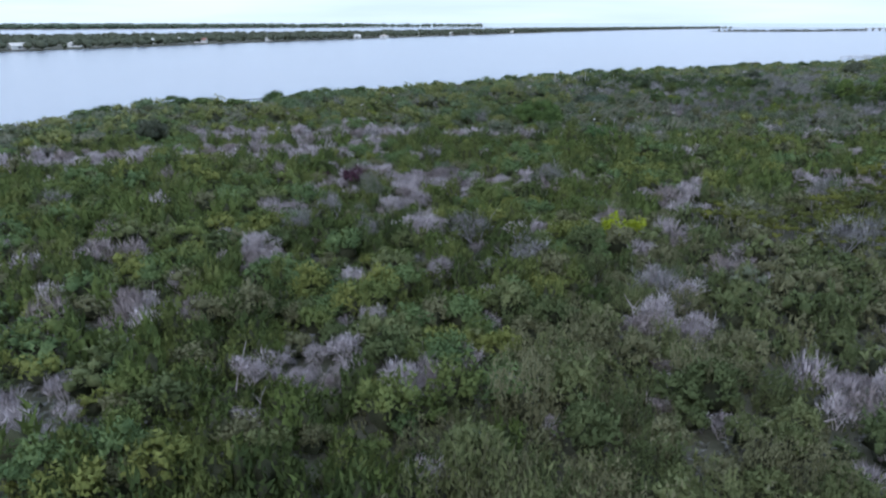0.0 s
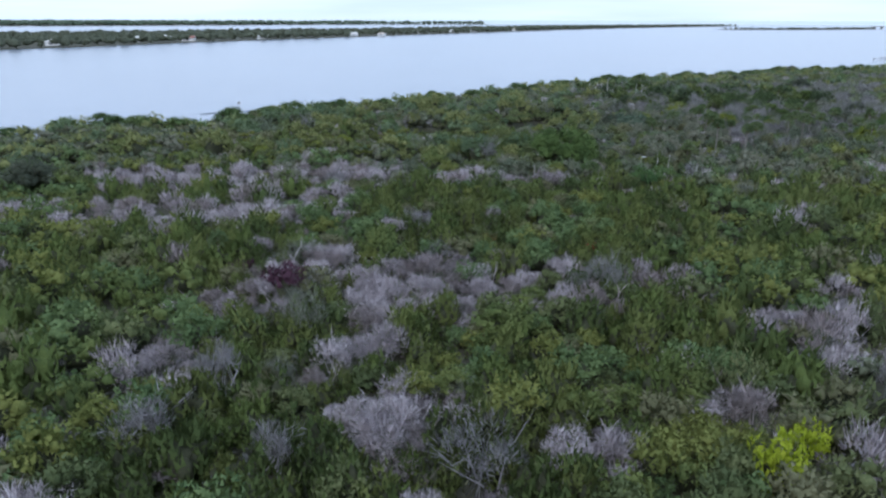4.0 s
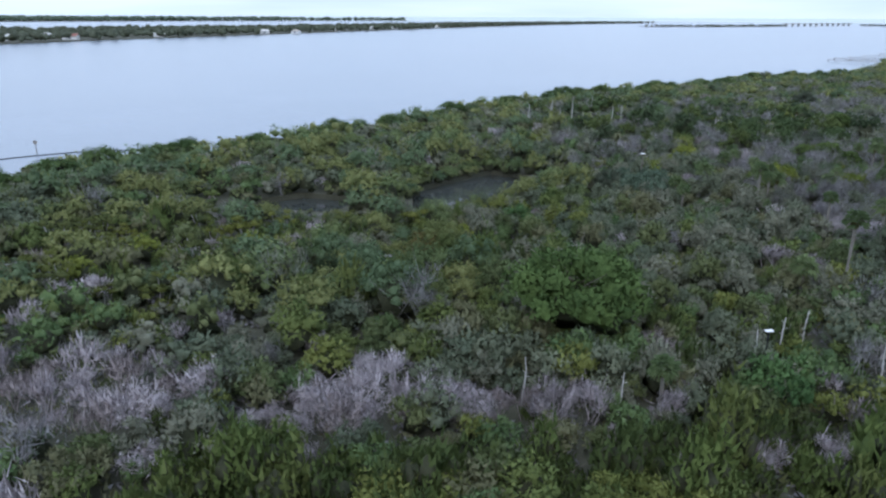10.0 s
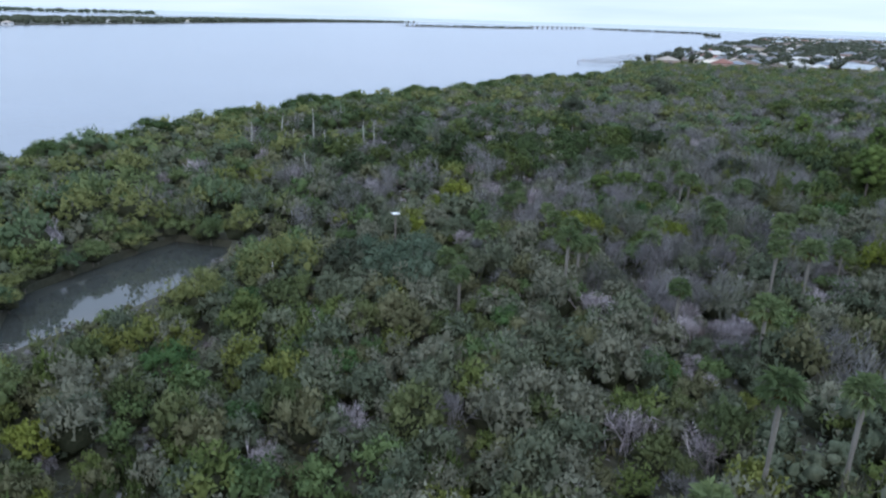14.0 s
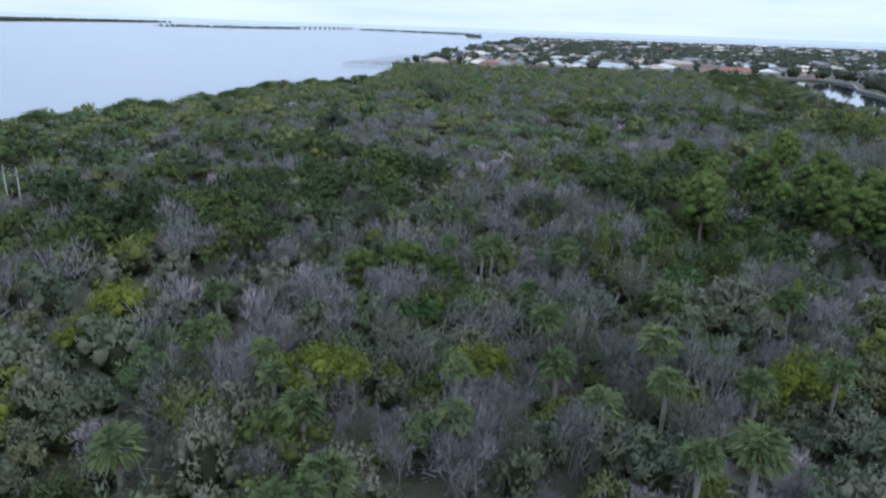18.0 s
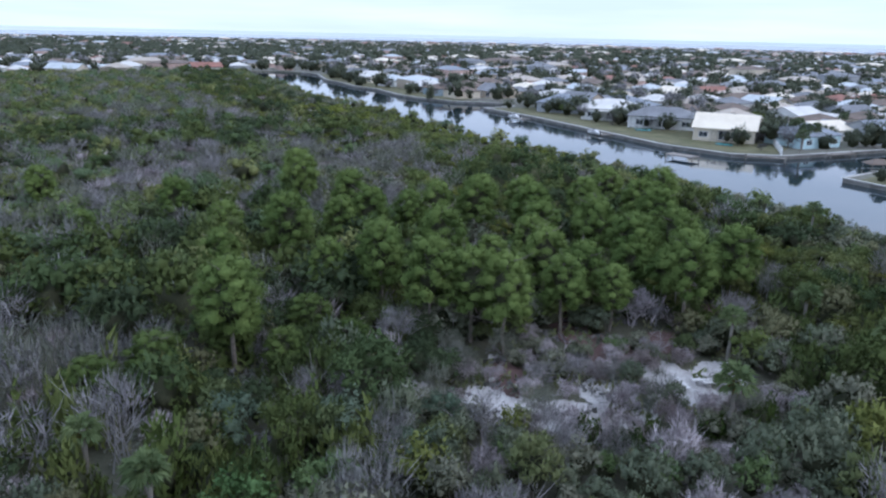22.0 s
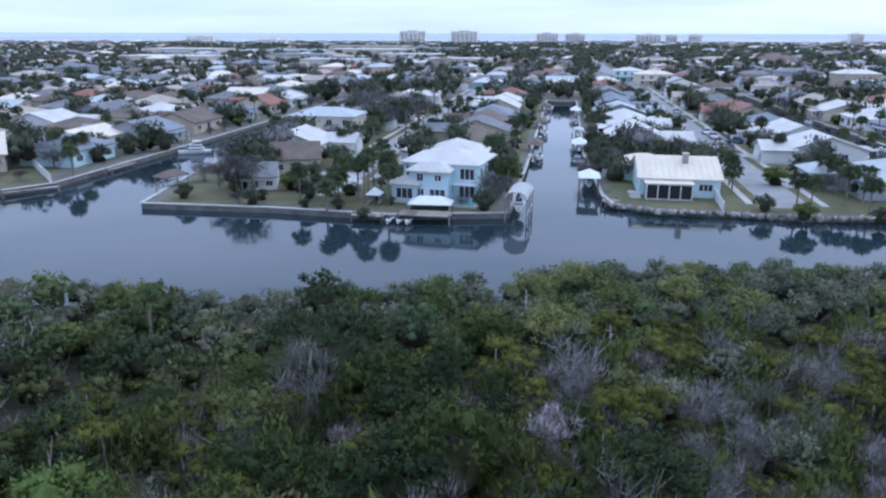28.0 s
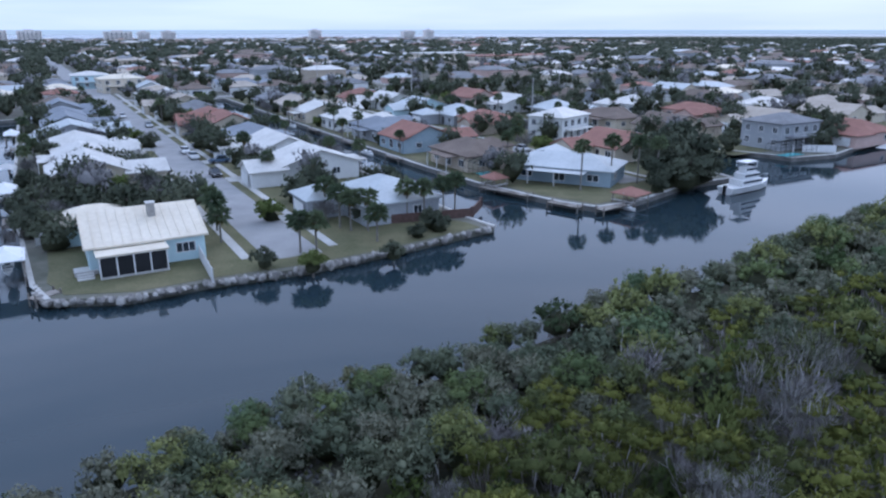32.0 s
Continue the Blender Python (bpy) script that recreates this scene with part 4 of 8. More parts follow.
# ---- scrub, laid as one object a kind, with the plants near the path set out one by one ----
KINDS = {
    # kind: maker and label
    "cedar": (lambda r, n, l: cedar(r, 1.6, 3.9, int(n * 1.3), l), "upright dark green cedar scrub among dead brush"),
    "green": (lambda r, n, l: bush(r, 1.8, 2.9, n, l), "leafy mid-green coastal shrub on sandy ground"),
    "olive": (lambda r, n, l: bush(r, 1.7, 2.8, n, l, up=0.7), "olive-green upright shrub in coastal scrub"),
    "greygreen": (lambda r, n, l: bush(r, 1.8, 3.0, n, l * 0.95, lobes=10), "grey-green rounded shrub with small leaves"),
    "yellow": (lambda r, n, l: bush(r, 1.7, 2.8, n, l, up=0.6), "yellow-green flowering mangrove-edge shrub"),
    "mangrove": (lambda r, n, l: bush(r, 2.6, 4.1, n, l * 0.9, lobes=15, up=0.3), "rounded green mangrove crown over wet ground"),
    "oak": (lambda r, n, l: bush(r, 2.7, 4.8, n, l, lobes=15, up=0.3), "dark green bushy oak crown above the brush"),
    "reed": (lambda r, n, l: reed_clump(r, 1.6, 3.1, int(n * 1.2), l), "tall olive brush with upright stems"),
    "leggy": (lambda r, n, l: leggy_bush(r, 1.7, 2.9, n, l), "leggy mangrove bush with pale stems and yellow-green tufts"),
    "dead": (lambda r, n, l: haze(r, 1.5, 2.5, int(n * 1.9), l * 1.3, 12, thin=0.17, forks=6, rise=0.8 if n > 200 else 2), "bleached grey leafless dead brush"),
    "bare": (lambda r, n, l: haze(r, 2.1, 4.3, int(n * 1.7), l * 1.8, 12, 9, thin=0.1, forks=7 if n > 200 else 2, rise=1.2), "tall grey leafless shrub with fine twigs"),
}
NAMES = {"cedar": "cedar_shrub", "green": "leafy_shrub", "olive": "olive_shrub", "greygreen": "grey_green_shrub", "yellow": "yellow_green_shrub", "mangrove": "mangrove_shrub", "oak": "oak_shrub", "reed": "tall_brush", "leggy": "leggy_shrub", "dead": "dead_shrub", "bare": "bare_shrub"}
LODS = [(560, 0.19), (170, 0.32), (60, 0.5)]
PROTOS = {k: [[KINDS[k][0](np.random.default_rng(100 * i + 10 * lod + j), int(n * (1.7 if k in ("mangrove", "oak") else 1)), leaf) for j in range(5)] for lod, (n, leaf) in enumerate(LODS)] for i, k in enumerate(KINDS)}


def far_tree(r):
    """A small rounded crown for woods far off."""
    dirs = sphere_dirs(8, r, -0.1)
    base = dirs * [1.6, 1.6, 1.1] * r.uniform(0.8, 1.1, (len(dirs), 1)) + [0, 0, 2.2]
    v, q = blades(base, unit(dirs + r.normal(size=(len(dirs), 3)) * 0.5), np.full(len(dirs), 1.2), np.full(len(dirs), 1.0), r, tri=True)
    c = core(np.array([0, 0, 2.2]), np.array([2.2, 2.2, 1.9]), r)
    return join([(v, q, 0), (c[0], c[1], 0)])


FAR_TREES = [far_tree(np.random.default_rng(800 + j)) for j in range(5)]


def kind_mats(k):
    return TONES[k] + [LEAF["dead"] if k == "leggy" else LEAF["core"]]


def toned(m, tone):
    """Slots of a plant: its tone for the leaves, the last slot for inner mass and stems."""
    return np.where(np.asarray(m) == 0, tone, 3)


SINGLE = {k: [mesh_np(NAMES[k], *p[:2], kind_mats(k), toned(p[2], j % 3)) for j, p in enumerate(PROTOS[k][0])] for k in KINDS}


STEMS = {k: limbs_mesh("stems", (h * 0.62, 0.09, 7, 0.9, 0.3), LEAF["bark"], 30 + i) for i, (k, h) in enumerate((("cedar", 3.3), ("green", 2.5), ("olive", 2.5), ("greygreen", 3.1), ("yellow", 2.6), ("mangrove", 4.0), ("oak", 4.6), ("reed", 2.6), ("leggy", 1.6)))}


def spread(proto, x, y, z, turn, size, tall, tone=None):
    v, q, m = proto
    c, s = np.cos(turn)[:, None], np.sin(turn)[:, None]
    px = (v[None, :, 0] * c - v[None, :, 1] * s) * size[:, None] + x[:, None]
    py = (v[None, :, 0] * s + v[None, :, 1] * c) * size[:, None] + y[:, None]
    pz = v[None, :, 2] * (size * tall)[:, None] + z[:, None]
    nx, ny = v[None, :, 3] * c - v[None, :, 4] * s, v[None, :, 3] * s + v[None, :, 4] * c
    nz = np.broadcast_to(v[None, :, 5], nx.shape)
    n = len(x)
    return np.stack([px, py, pz, nx, ny, nz], -1).reshape(-1, 6).astype(np.float32), (q[None] + (np.arange(n) * len(v))[:, None, None]).reshape(-1, 4), np.tile(m, n) if tone is None else toned(np.tile(m, n), np.repeat(tone, len(m)))


POND_APRON = [(6, 214), (14, 205), (46, 226), (44, 240), (36, 246), (36, 240), (25, 226), (13, 217)]


def scatter_scrub():
    r = np.random.default_rng(21)
    sets = []
    for lod, step, low, high in ((0, 2.15, 0, 24), (1, 2.5, 24, 80), (2, 3.3, 80, 460)):
        x, y = jitter_grid(-200, 560, -60, 600, step, r)
        d = line_distance(AHEAD, x, y)
        keep = inside(PRESERVE, x, y) & ~inside(POND, x, y) & ~inside(INLET, x, y)
        # ground that stays behind the views carries only the coarse plants
        front = (x > -0.62 * y - 8) & (y > 22)
        front &= ~((x > 0.63 * y + 10) & (x < 131 - 0.577 * (161 - y) - 8) & (y < 161))
        band = (d >= low) & (d < high) & front
        keep &= band | ~front if lod == 2 else band
        keep &= (blob(CLEAR, x, y, 1.0) < 0.0) & (line_distance(POND + POND[:1], x, y) > 0.7)
        x, y = x[keep], y[keep]
        k = scrub_kind(x, y, r)
        big = np.isin(k, ("mangrove", "oak", "bare"))
        thin = ~big | (r.uniform(0, 1, len(x)) < np.where(k == "bare", 0.8, 0.66))
        x, y, k = x[thin], y[thin], k[thin]
        sets.append((lod, x, y, k))
    singles = {k: 0 for k in KINDS}
    limit = {"cedar": 70, "green": 60, "olive": 45, "greygreen": 45, "yellow": 30, "mangrove": 45, "oak": 30, "reed": 35, "leggy": 60, "dead": 80, "bare": 50}
    for kind in KINDS:
        pieces = []
        for lod, x, y, k in sets:
            m = k == kind
            px, py = x[m], y[m]
            n = len(px)
            turn, size, tall = r.uniform(0, 6.28, n), 0.62 + 0.8 * r.uniform(0, 1, n) ** 1.5, r.uniform(0.8, 1.25, n)
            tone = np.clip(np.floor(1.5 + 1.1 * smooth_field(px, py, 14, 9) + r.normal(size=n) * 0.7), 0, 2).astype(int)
            big = r.uniform(0, 1, n) < 0.08
            size = np.where(big, size * 1.35, size) * (1.0, 1.1, 1.3)[lod]
            tall = tall / (1.0, 1.05, 1.35)[lod]
            size = size * np.where(np.minimum(line_distance(BAY_SHORE, px, py), line_distance(NEAR_BANK, px, py)) < 13, 1.15, 1.0)
            size = np.minimum(size, np.where(line_distance(NEAR_BANK, px, py) < 16, 1.05, 1.45))
            # small rounded brush stands taller in the middle ground
            up = (py > 160) & (py < 262) & (px > 14) & (px < 128)
            size, tall = np.where(up, size * 0.9, size), np.where(up, tall * 1.22, tall)
            # plants shrink towards the pond's near rim and canal, fitted to the camera's view
            rim = line_distance(POND + POND[:1], px, py)
            size = np.where(inside(POND_APRON, px, py), np.minimum(size, 0.2 + rim / 10), size)
            cove = line_distance(INLET + INLET[:1], px, py)
            size = np.where((py < 229) & (px < 5), np.minimum(size, 0.12 + cove / 12), size)
            can = line_distance(NEAR_BANK, px, py)
            size = np.where(px > 215, size * np.clip(0.85 + can / 60, 0.85, 1), size)
            # plants round the sand clearing are capped low so the camera sees it
            size = np.where(np.hypot((px - 132) / 9, (py - 202) / 16) < 1, np.minimum(size, 0.72), size)
            which = r.integers(0, 5, n)
            alone = np.zeros(n, bool)
            if lod == 0:
                near = line_distance([(0, 35), (2, 75), (3, 120), (25, 175), (60, 210), (110, 212), (140, 190), (143, 160), (137, 128)], px, py)
                alone[np.argsort(near)[: limit[kind]]] = True
                for i in np.nonzero(alone)[0]:
                    leafless = kind in ("dead", "bare")
                    ob = new(NAMES[kind], SINGLE[kind][which[i]] if leafless else STEMS[kind])
                    if not leafless:
                        part("crown", SINGLE[kind][which[i]], None, ob)
                    ob.location, ob.rotation_euler = (px[i], py[i], GROUND_Z - 0.05), (0, 0, turn[i])
                    ob.scale = (size[i], size[i], size[i] * tall[i])
                    tagged(ob, KINDS[kind][1], "shrub", "coastal scrub plants")
            for j in range(5):
                w = (which == j) & ~alone
                if w.any():
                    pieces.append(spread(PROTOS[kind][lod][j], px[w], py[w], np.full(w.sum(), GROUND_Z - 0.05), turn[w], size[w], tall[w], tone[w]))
        if not pieces:
            continue
        v, q, s = join(pieces)
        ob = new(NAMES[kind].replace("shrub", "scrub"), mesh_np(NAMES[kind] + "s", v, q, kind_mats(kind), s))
        tagged(ob, "dense " + KINDS[kind][1], "scrub", kind="stuff")


scatter_scrub()


def ground_cover(name, label, kind, seed, chance):
    """Low grass and seedlings that fill the floor between the shrubs."""
    r = np.random.default_rng(seed)
    x, y = jitter_grid(-70, 200, 22, 300, 1.25, r)
    d = line_distance(AHEAD, x, y)
    keep = inside(PRESERVE, x, y) & (d < 42) & ~inside(POND, x, y) & ~inside(INLET, x, y) & ((blob(CLEAR, x, y, 1.0) < 0.1) | ((kind == "bare") & (r.uniform(0, 1, len(x)) < 0.5)))
    keep &= (r.uniform(0, 1, len(x)) < chance + 0.3 * smooth_field(x, y, 16, seed))
    x, y = x[keep], y[keep]
    n = len(x)
    o = unit(r.normal(size=(13, 3)) * [1, 1, 0.3] + [0, 0, 0.8])
    base = r.normal(size=(13, 3)) * [0.42, 0.42, 0.1] + [0, 0, 0.3]
    v, q = leaves(base, o, r.uniform(0.3, 0.6, 13), np.full(13, 0.24), r, 0.4, 0.8)
    v, q, s = spread((v, q, np.zeros(13, int)), x, y, np.full(n, GROUND_Z), r.uniform(0, 6.28, n), r.uniform(0.7, 1.5, n), r.uniform(0.7, 1.4, n), r.integers(0, 3, n))
    tagged(new(name, mesh_np(name, v, q, kind_mats(kind), s)), label, "undergrowth", kind="stuff")


ground_cover("undergrowth", "low olive grass and seedlings under the shrubs", "olive", 61, 0.25)
ground_cover("dry_undergrowth", "low dry grey twigs and grass between shrubs", "bare", 63, 0.3)

# mangroves leaning out over canal bank, bay shore and pond
r9 = random.Random(17)


def bank_row(line, step, kinds, sizes, out, near):
    for (x0, y0), (x1, y1) in zip(line, line[1:]):
        ln = math.hypot(x1 - x0, y1 - y0)
        for i in range(int(ln / step)):
            f = (i + r9.random()) * step / ln
            k = r9.uniform(-1.5, 0.6) + out
            x, y = x0 + (x1 - x0) * f + (y1 - y0) / ln * k, y0 + (y1 - y0) * f - (x1 - x0) / ln * k
            kind = r9.choice(kinds)
            ob = new("mangrove_tree", STEMS[kind])
            part("crown", SINGLE[kind][r9.randrange(5)] if near else FARSINGLE[kind][r9.randrange(5)], None, ob)
            sc = r9.uniform(*sizes)
            ob.location, ob.rotation_euler, ob.scale = (x, y, 0.5), (0, 0, r9.uniform(0, 6.28)), (sc, sc, sc * r9.uniform(0.85, 1.15))
            tagged(ob, "mangrove tree leaning out over the water's edge", "mangrove tree", "waterside mangroves")


FARSINGLE = {k: [mesh_np("mangrove_tree", *p[:2], kind_mats(k), toned(p[2], j % 3)) for j, p in enumerate(PROTOS[k][1])] for k in ("mangrove", "greygreen", "olive")}
bank_row([(213, 185), (196, 171), (181, 161), (167, 146), (153, 126), (143, 117), (130, 108), (114, 94), (103, 88), (87, 74), (67, 56)], 2.1, ("mangrove", "greygreen", "greygreen", "greygreen", "olive"), (0.62, 1.0), -0.6, True)
bank_row([(455, 348), (366, 298), (318, 256), (267, 223), (241, 198), (213, 185)], 4.0, ("mangrove", "olive", "olive"), (0.75, 1.05), -0.6, False)
bank_row([(-106, 178), (-97, 205), (-90, 226), (-66, 221), (-60, 232), (-50, 246), (-37, 258), (-12, 281), (8, 299), (41, 333), (62, 350), (85, 371), (128, 387), (186, 432), (229, 436)], 5.0, ("mangrove", "mangrove", "greygreen"), (0.7, 1.05), 0.4, True)
bank_row([(36, 244), (30, 249), (25, 245), (19, 240), (14, 235), (13, 226)], 1.6, ("mangrove", "mangrove", "olive"), (0.6, 0.9), 0.9, True)
bank_row([(4, 226), (3, 231), (-4, 234), (-10, 231), (-14, 226)], 2.4, ("mangrove", "olive"), (0.5, 0.8), 1.0, False)
broad_spec = bush(np.random.default_rng(79), 2.6, 4.2, 2600, 0.15, lobes=16)
broad_mesh = mesh_np("crown", *broad_spec[:2], [LEAF["mangrove"], LEAF["core"]], broad_spec[2])
for x, y, sc in ((-84, 228, 2.1), (-76, 226, 2.0), (-71, 224, 1.8), (-92, 222, 1.8), (-98, 208, 1.7), (-50, 247, 1.7), (-56, 240, 1.6), (-101, 199, 1.7)):
    ob = new("mangrove_tree", STEMS["mangrove"])
    part("crown", broad_mesh, None, ob)
    ob.location, ob.rotation_euler, ob.scale = (x, y, 0.5), (0, 0, x), (sc, sc, sc * 0.62)
    tagged(ob, "broad mangrove tree on the bay shore", "mangrove tree", "waterside mangroves")

shore = [p for p in BAY_SHORE if -70 < p[0] < 240]
for (x0, y0), (x1, y1) in zip(shore, shore[1:]):
    ln = math.hypot(x1 - x0, y1 - y0)
    for i in range(max(1, int(ln / 7.0))):
        f, sc = (i + r9.random()) * 7.0 / ln, r9.uniform(1.15, 1.9)
        ob = new("mangrove_tree", STEMS["mangrove"])
        part("crown", broad_mesh, None, ob)
        k = r9.uniform(1.0, 5.0)
        ob.location, ob.rotation_euler, ob.scale = (x0 + (x1 - x0) * f + (y1 - y0) / ln * k, y0 + (y1 - y0) * f - (x1 - x0) / ln * k, 0.5), (0, 0, r9.uniform(0, 6.28)), (sc, sc, sc * r9.uniform(0.62, 0.85))
        tagged(ob, "broad mangrove tree on the bay shore", "mangrove tree", "waterside mangroves")

# sand, mud and needle litter lying on the ground


def patch(name, mat, cx, cy, rx, ry, z, label, seed):
    """A thin spill of sand or litter with a ragged, tongued rim."""
    r = random.Random(seed)
    bm = bmesh.new()
    c = bm.verts.new((cx, cy, z + 0.05))
    ring, n = [], 72
    for i in range(n):
        a = i / n * 6.283
        k = 0.84 + 0.16 * math.sin(2 * a + seed) + 0.1 * math.sin(3 * a + 2 * seed) + 0.05 * math.sin(7 * a + 3 * seed) + r.uniform(-0.07, 0.07)
        ring.append(bm.verts.new((cx + rx * k * math.cos(a), cy + ry * k * math.sin(a), z)))
    for i in range(n):
        bm.faces.new((c, ring[i], ring[(i + 1) % n]))
    tagged(part(name, bm, mat), label, "ground", kind="structure")


for i, (cx, cy, rx, ry) in enumerate(SAND_MUD_PATCHES):
    patch("sand_patch", M_SAND, cx, cy, rx, ry, GROUND_Z + 0.006 + 0.005 * i, "bare white sand clearing in the scrub", i)
for i, (cx, cy, rx, ry) in enumerate([(141, 200.5, 3.6, 4.4), (133.5, 208.5, 3.2, 2.2), (146, 203, 3.2, 3.0), (151, 189, 2.6, 2.2), (142.5, 195, 3.4, 2.6)]):
    patch("needle_litter", M_NEEDLE, cx, cy, rx, ry, GROUND_Z + 0.09 + 0.005 * i, "reddish pine needle litter under the trees", i)

# ---- pines ----
GROVE_FRONT = [(144, 221), (139, 215.5), (138, 209), (140, 212), (143, 204), (144.5, 199.5), (145.5, 193), (149, 205.5), (152, 197), (149, 194), (152, 187), (148, 222), (150, 216)]
GROVE_BACK = [(155, 196.5), (151, 211), (147, 202), (160, 206), (160, 200), (165, 200), (170, 191.5), (160.5, 191), (178, 200), (162, 218), (166, 222), (169, 214), (162, 226), (165, 207), (144, 226), (160, 229), (169, 219), (157, 242), (153, 257), (183, 189), (131, 230), (171, 275), (155, 207), (174, 208), (176, 193), (153, 233), (147, 238), (172, 231), (178, 240), (165, 252), (188, 196), (182, 214)]
PINES = GROVE_FRONT + GROVE_BACK


def tree(name, trunk, crown, x, y, z, turn, size, tall, label, category, group):
    base = new(name)
    base.location, base.rotation_euler, base.scale = (x, y, z), (0, 0, turn), (size, size, size * tall)
    part("trunk", trunk, None, base)
    part("crown", crown, None, base)
    return tagged(base, label, category, group)


pine_sets = []
for j in range(5):
    r = np.random.default_rng(300 + j)
    top = 9.0
    pine_sets.append((limbs_mesh("trunk", (top - 0.8, 0.2, 9, 1.9, 3.4), LEAF["bark"], j), mesh_np("crown", *(p := pine_crown(r, 2.75, 2.4, 8.7, 46, 110, 0.2))[:2], [LEAF["pine"], LEAF["core"]], p[2])))
rr = random.Random(5)
for i, (x, y) in enumerate(PINES):
    tree("pine_tree", *pine_sets[i % 5], x, y, GROUND_Z, rr.uniform(0, 6.28), rr.uniform(0.8, 1.12), rr.uniform(0.9, 1.1), "bright green pine with rounded needle tufts", "tree", "pine grove")

young_sets = []
for trunk, crown in pine_sets:
    crown = crown.copy()
    crown.materials[0] = LEAF["youngpine"]
    young_sets.append((trunk, crown))
for i, (x, y, sz) in enumerate([(126.5, 234, 0.95), (123, 237, 0.85), (133, 231, 0.9), (134.5, 221.5, 0.7), (129.6, 217.4, 0.5), (131.5, 226, 0.75), (138, 226, 0.8), (91, 239, 1.15), (88, 241.5, 1.0), (94, 237, 0.9), (121, 279, 1.1), (117, 282, 0.95)]):
    tree("young_pine", *young_sets[(i + 2) % 5], x, y, GROUND_Z - 0.9 * sz, i * 1.9, sz, 0.72, "young green pine bushy to the ground", "tree", "young pines")

# ---- cabbage palms ----
PALMS_ONE = [(64.7, 213.5, 6.7), (55.2, 182.1, 9.4), (62, 211.6, 8.3), (78.9, 202.7, 8), (81.5, 201.2, 8.1), (96.5, 234, 6.7), (110.4, 225.4, 6.5), (104.7, 230.6, 5.8), (109.3, 210.6, 5.7), (87, 209, 6.4), (79, 219, 6), (89, 220, 6.3), (100, 236, 6), (70, 234, 6), (49, 180, 5.4), (60.5, 181, 8.6), (111, 226, 6), (91, 212, 6.8), (84, 215, 6.2), (75, 215, 5.8), (71, 229, 5.8), (69, 235, 5.2), (53, 219, 5), (52, 214, 5), (66.5, 214.6, 6.2), (83, 263, 5.6), (87, 262, 5.8), (118, 292, 6), (104, 219, 5), (103, 229, 6)]
PALMS_TWO = [(97, 239, 6), (83, 211, 5.4), (98, 203, 6), (70, 226, 5.6), (137, 179, 5.6), (146, 182, 5.2), (140, 190, 5), (128, 193, 5), (178, 170, 6), (27, 162, 5), (73, 240, 6), (69, 221, 6), (-24, 123, 4.6), (65, 200, 7), (68, 194, 7.2), (93, 206, 5.4), (115, 232, 5.2), (60, 224, 5.6), (106, 246, 5.6), (94, 226, 5.4)]
PALMS = PALMS_ONE + PALMS_TWO


def palm_trunk(seed):
    """A slightly waisted, ringed palm trunk of unit height."""
    bm = bmesh.new()
    r = random.Random(seed)
    for i in range(9):
        a, b = -0.05 + i * 0.117, -0.05 + (i + 1) * 0.117
        w = 0.12 + 0.04 * abs(i - 4) / 4 + r.uniform(-0.01, 0.01)
        cone(bm, (0, 0, a), (0, 0, b), w, w * 1.12, 8)
    me = bpy.data.meshes.new("trunk")
    bm.to_mesh(me)
    bm.free()
    me.materials.append(LEAF["palmwood"])
    return me


palm_crowns = [mesh_np("crown", *(p := palm_crown(np.random.default_rng(400 + j), 34, 1.15, 0.8))[:2], [LEAF["palm"], LEAF["brown"]], p[2]) for j in range(4)]
palm_trunks = [palm_trunk(50 + j) for j in range(3)]


def palm(x, y, top, i, z=GROUND_Z, crowns=None, size=1.0, label="cabbage palm with a shaggy fan-leaved head", group="cabbage palms"):
    base = new("palm_tree")
    base.location, base.rotation_euler = (x, y, z), (0, 0, i * 2.4)
    t = part("trunk", palm_trunks[i % 3], None, base)
    t.scale = (1.0, 1.0, top - z)
    c = part("crown", (crowns or palm_crowns)[i % 4], None, base)
    c.location, c.scale = (0, 0, top - z), (size, size, size)
    return tagged(base, label, "palm tree", group)


for i, (x, y, top) in enumerate(PALMS):
    palm(x, y, top, i, size=0.8 + 0.4 * ((i * 37) % 10) / 10)

# ---- dead snags and posts ----
snag_meshes = [limbs_mesh("snag", (6.5, 0.15, 3, 0.7, 3.2), LEAF["snagwood"], 70 + j) for j in range(4)]
for i, (x, y, h) in enumerate([(47, 293, 1.1), (53, 292, 1.25), (54, 288, 1.0), (62, 305, 1.2), (60, 290, 0.9), (53, 276, 0.7), (70, 296, 1.0), (70.5, 291, 1.05), (37, 225, 0.55), (140, 162, 0.6), (147, 148, 0.65), (157, 145, 0.6), (155, 147, 0.6), (118, 107, 0.5), (113, 111, 0.55), (111, 115, 0.5), (115, 121, 0.55), (36, 166, 0.75), (39.6, 168, 0.75), (41.8, 168.4, 0.8), (45, 163, 0.7), (17.5, 165, 0.6), (24, 162, 0.6), (143, 116, 0.5)]):
    ob = new("dead_tree", snag_meshes[i % 4])
    ob.location, ob.rotation_euler, ob.scale = (x, y, GROUND_Z), (0, 0, i * 1.7), (0.8 * h + 0.2, 0.8 * h + 0.2, h)
    tagged(ob, "bleached bare dead tree trunk standing in scrub", "dead tree", "dead snags")

# ---- single plants that stand out ----


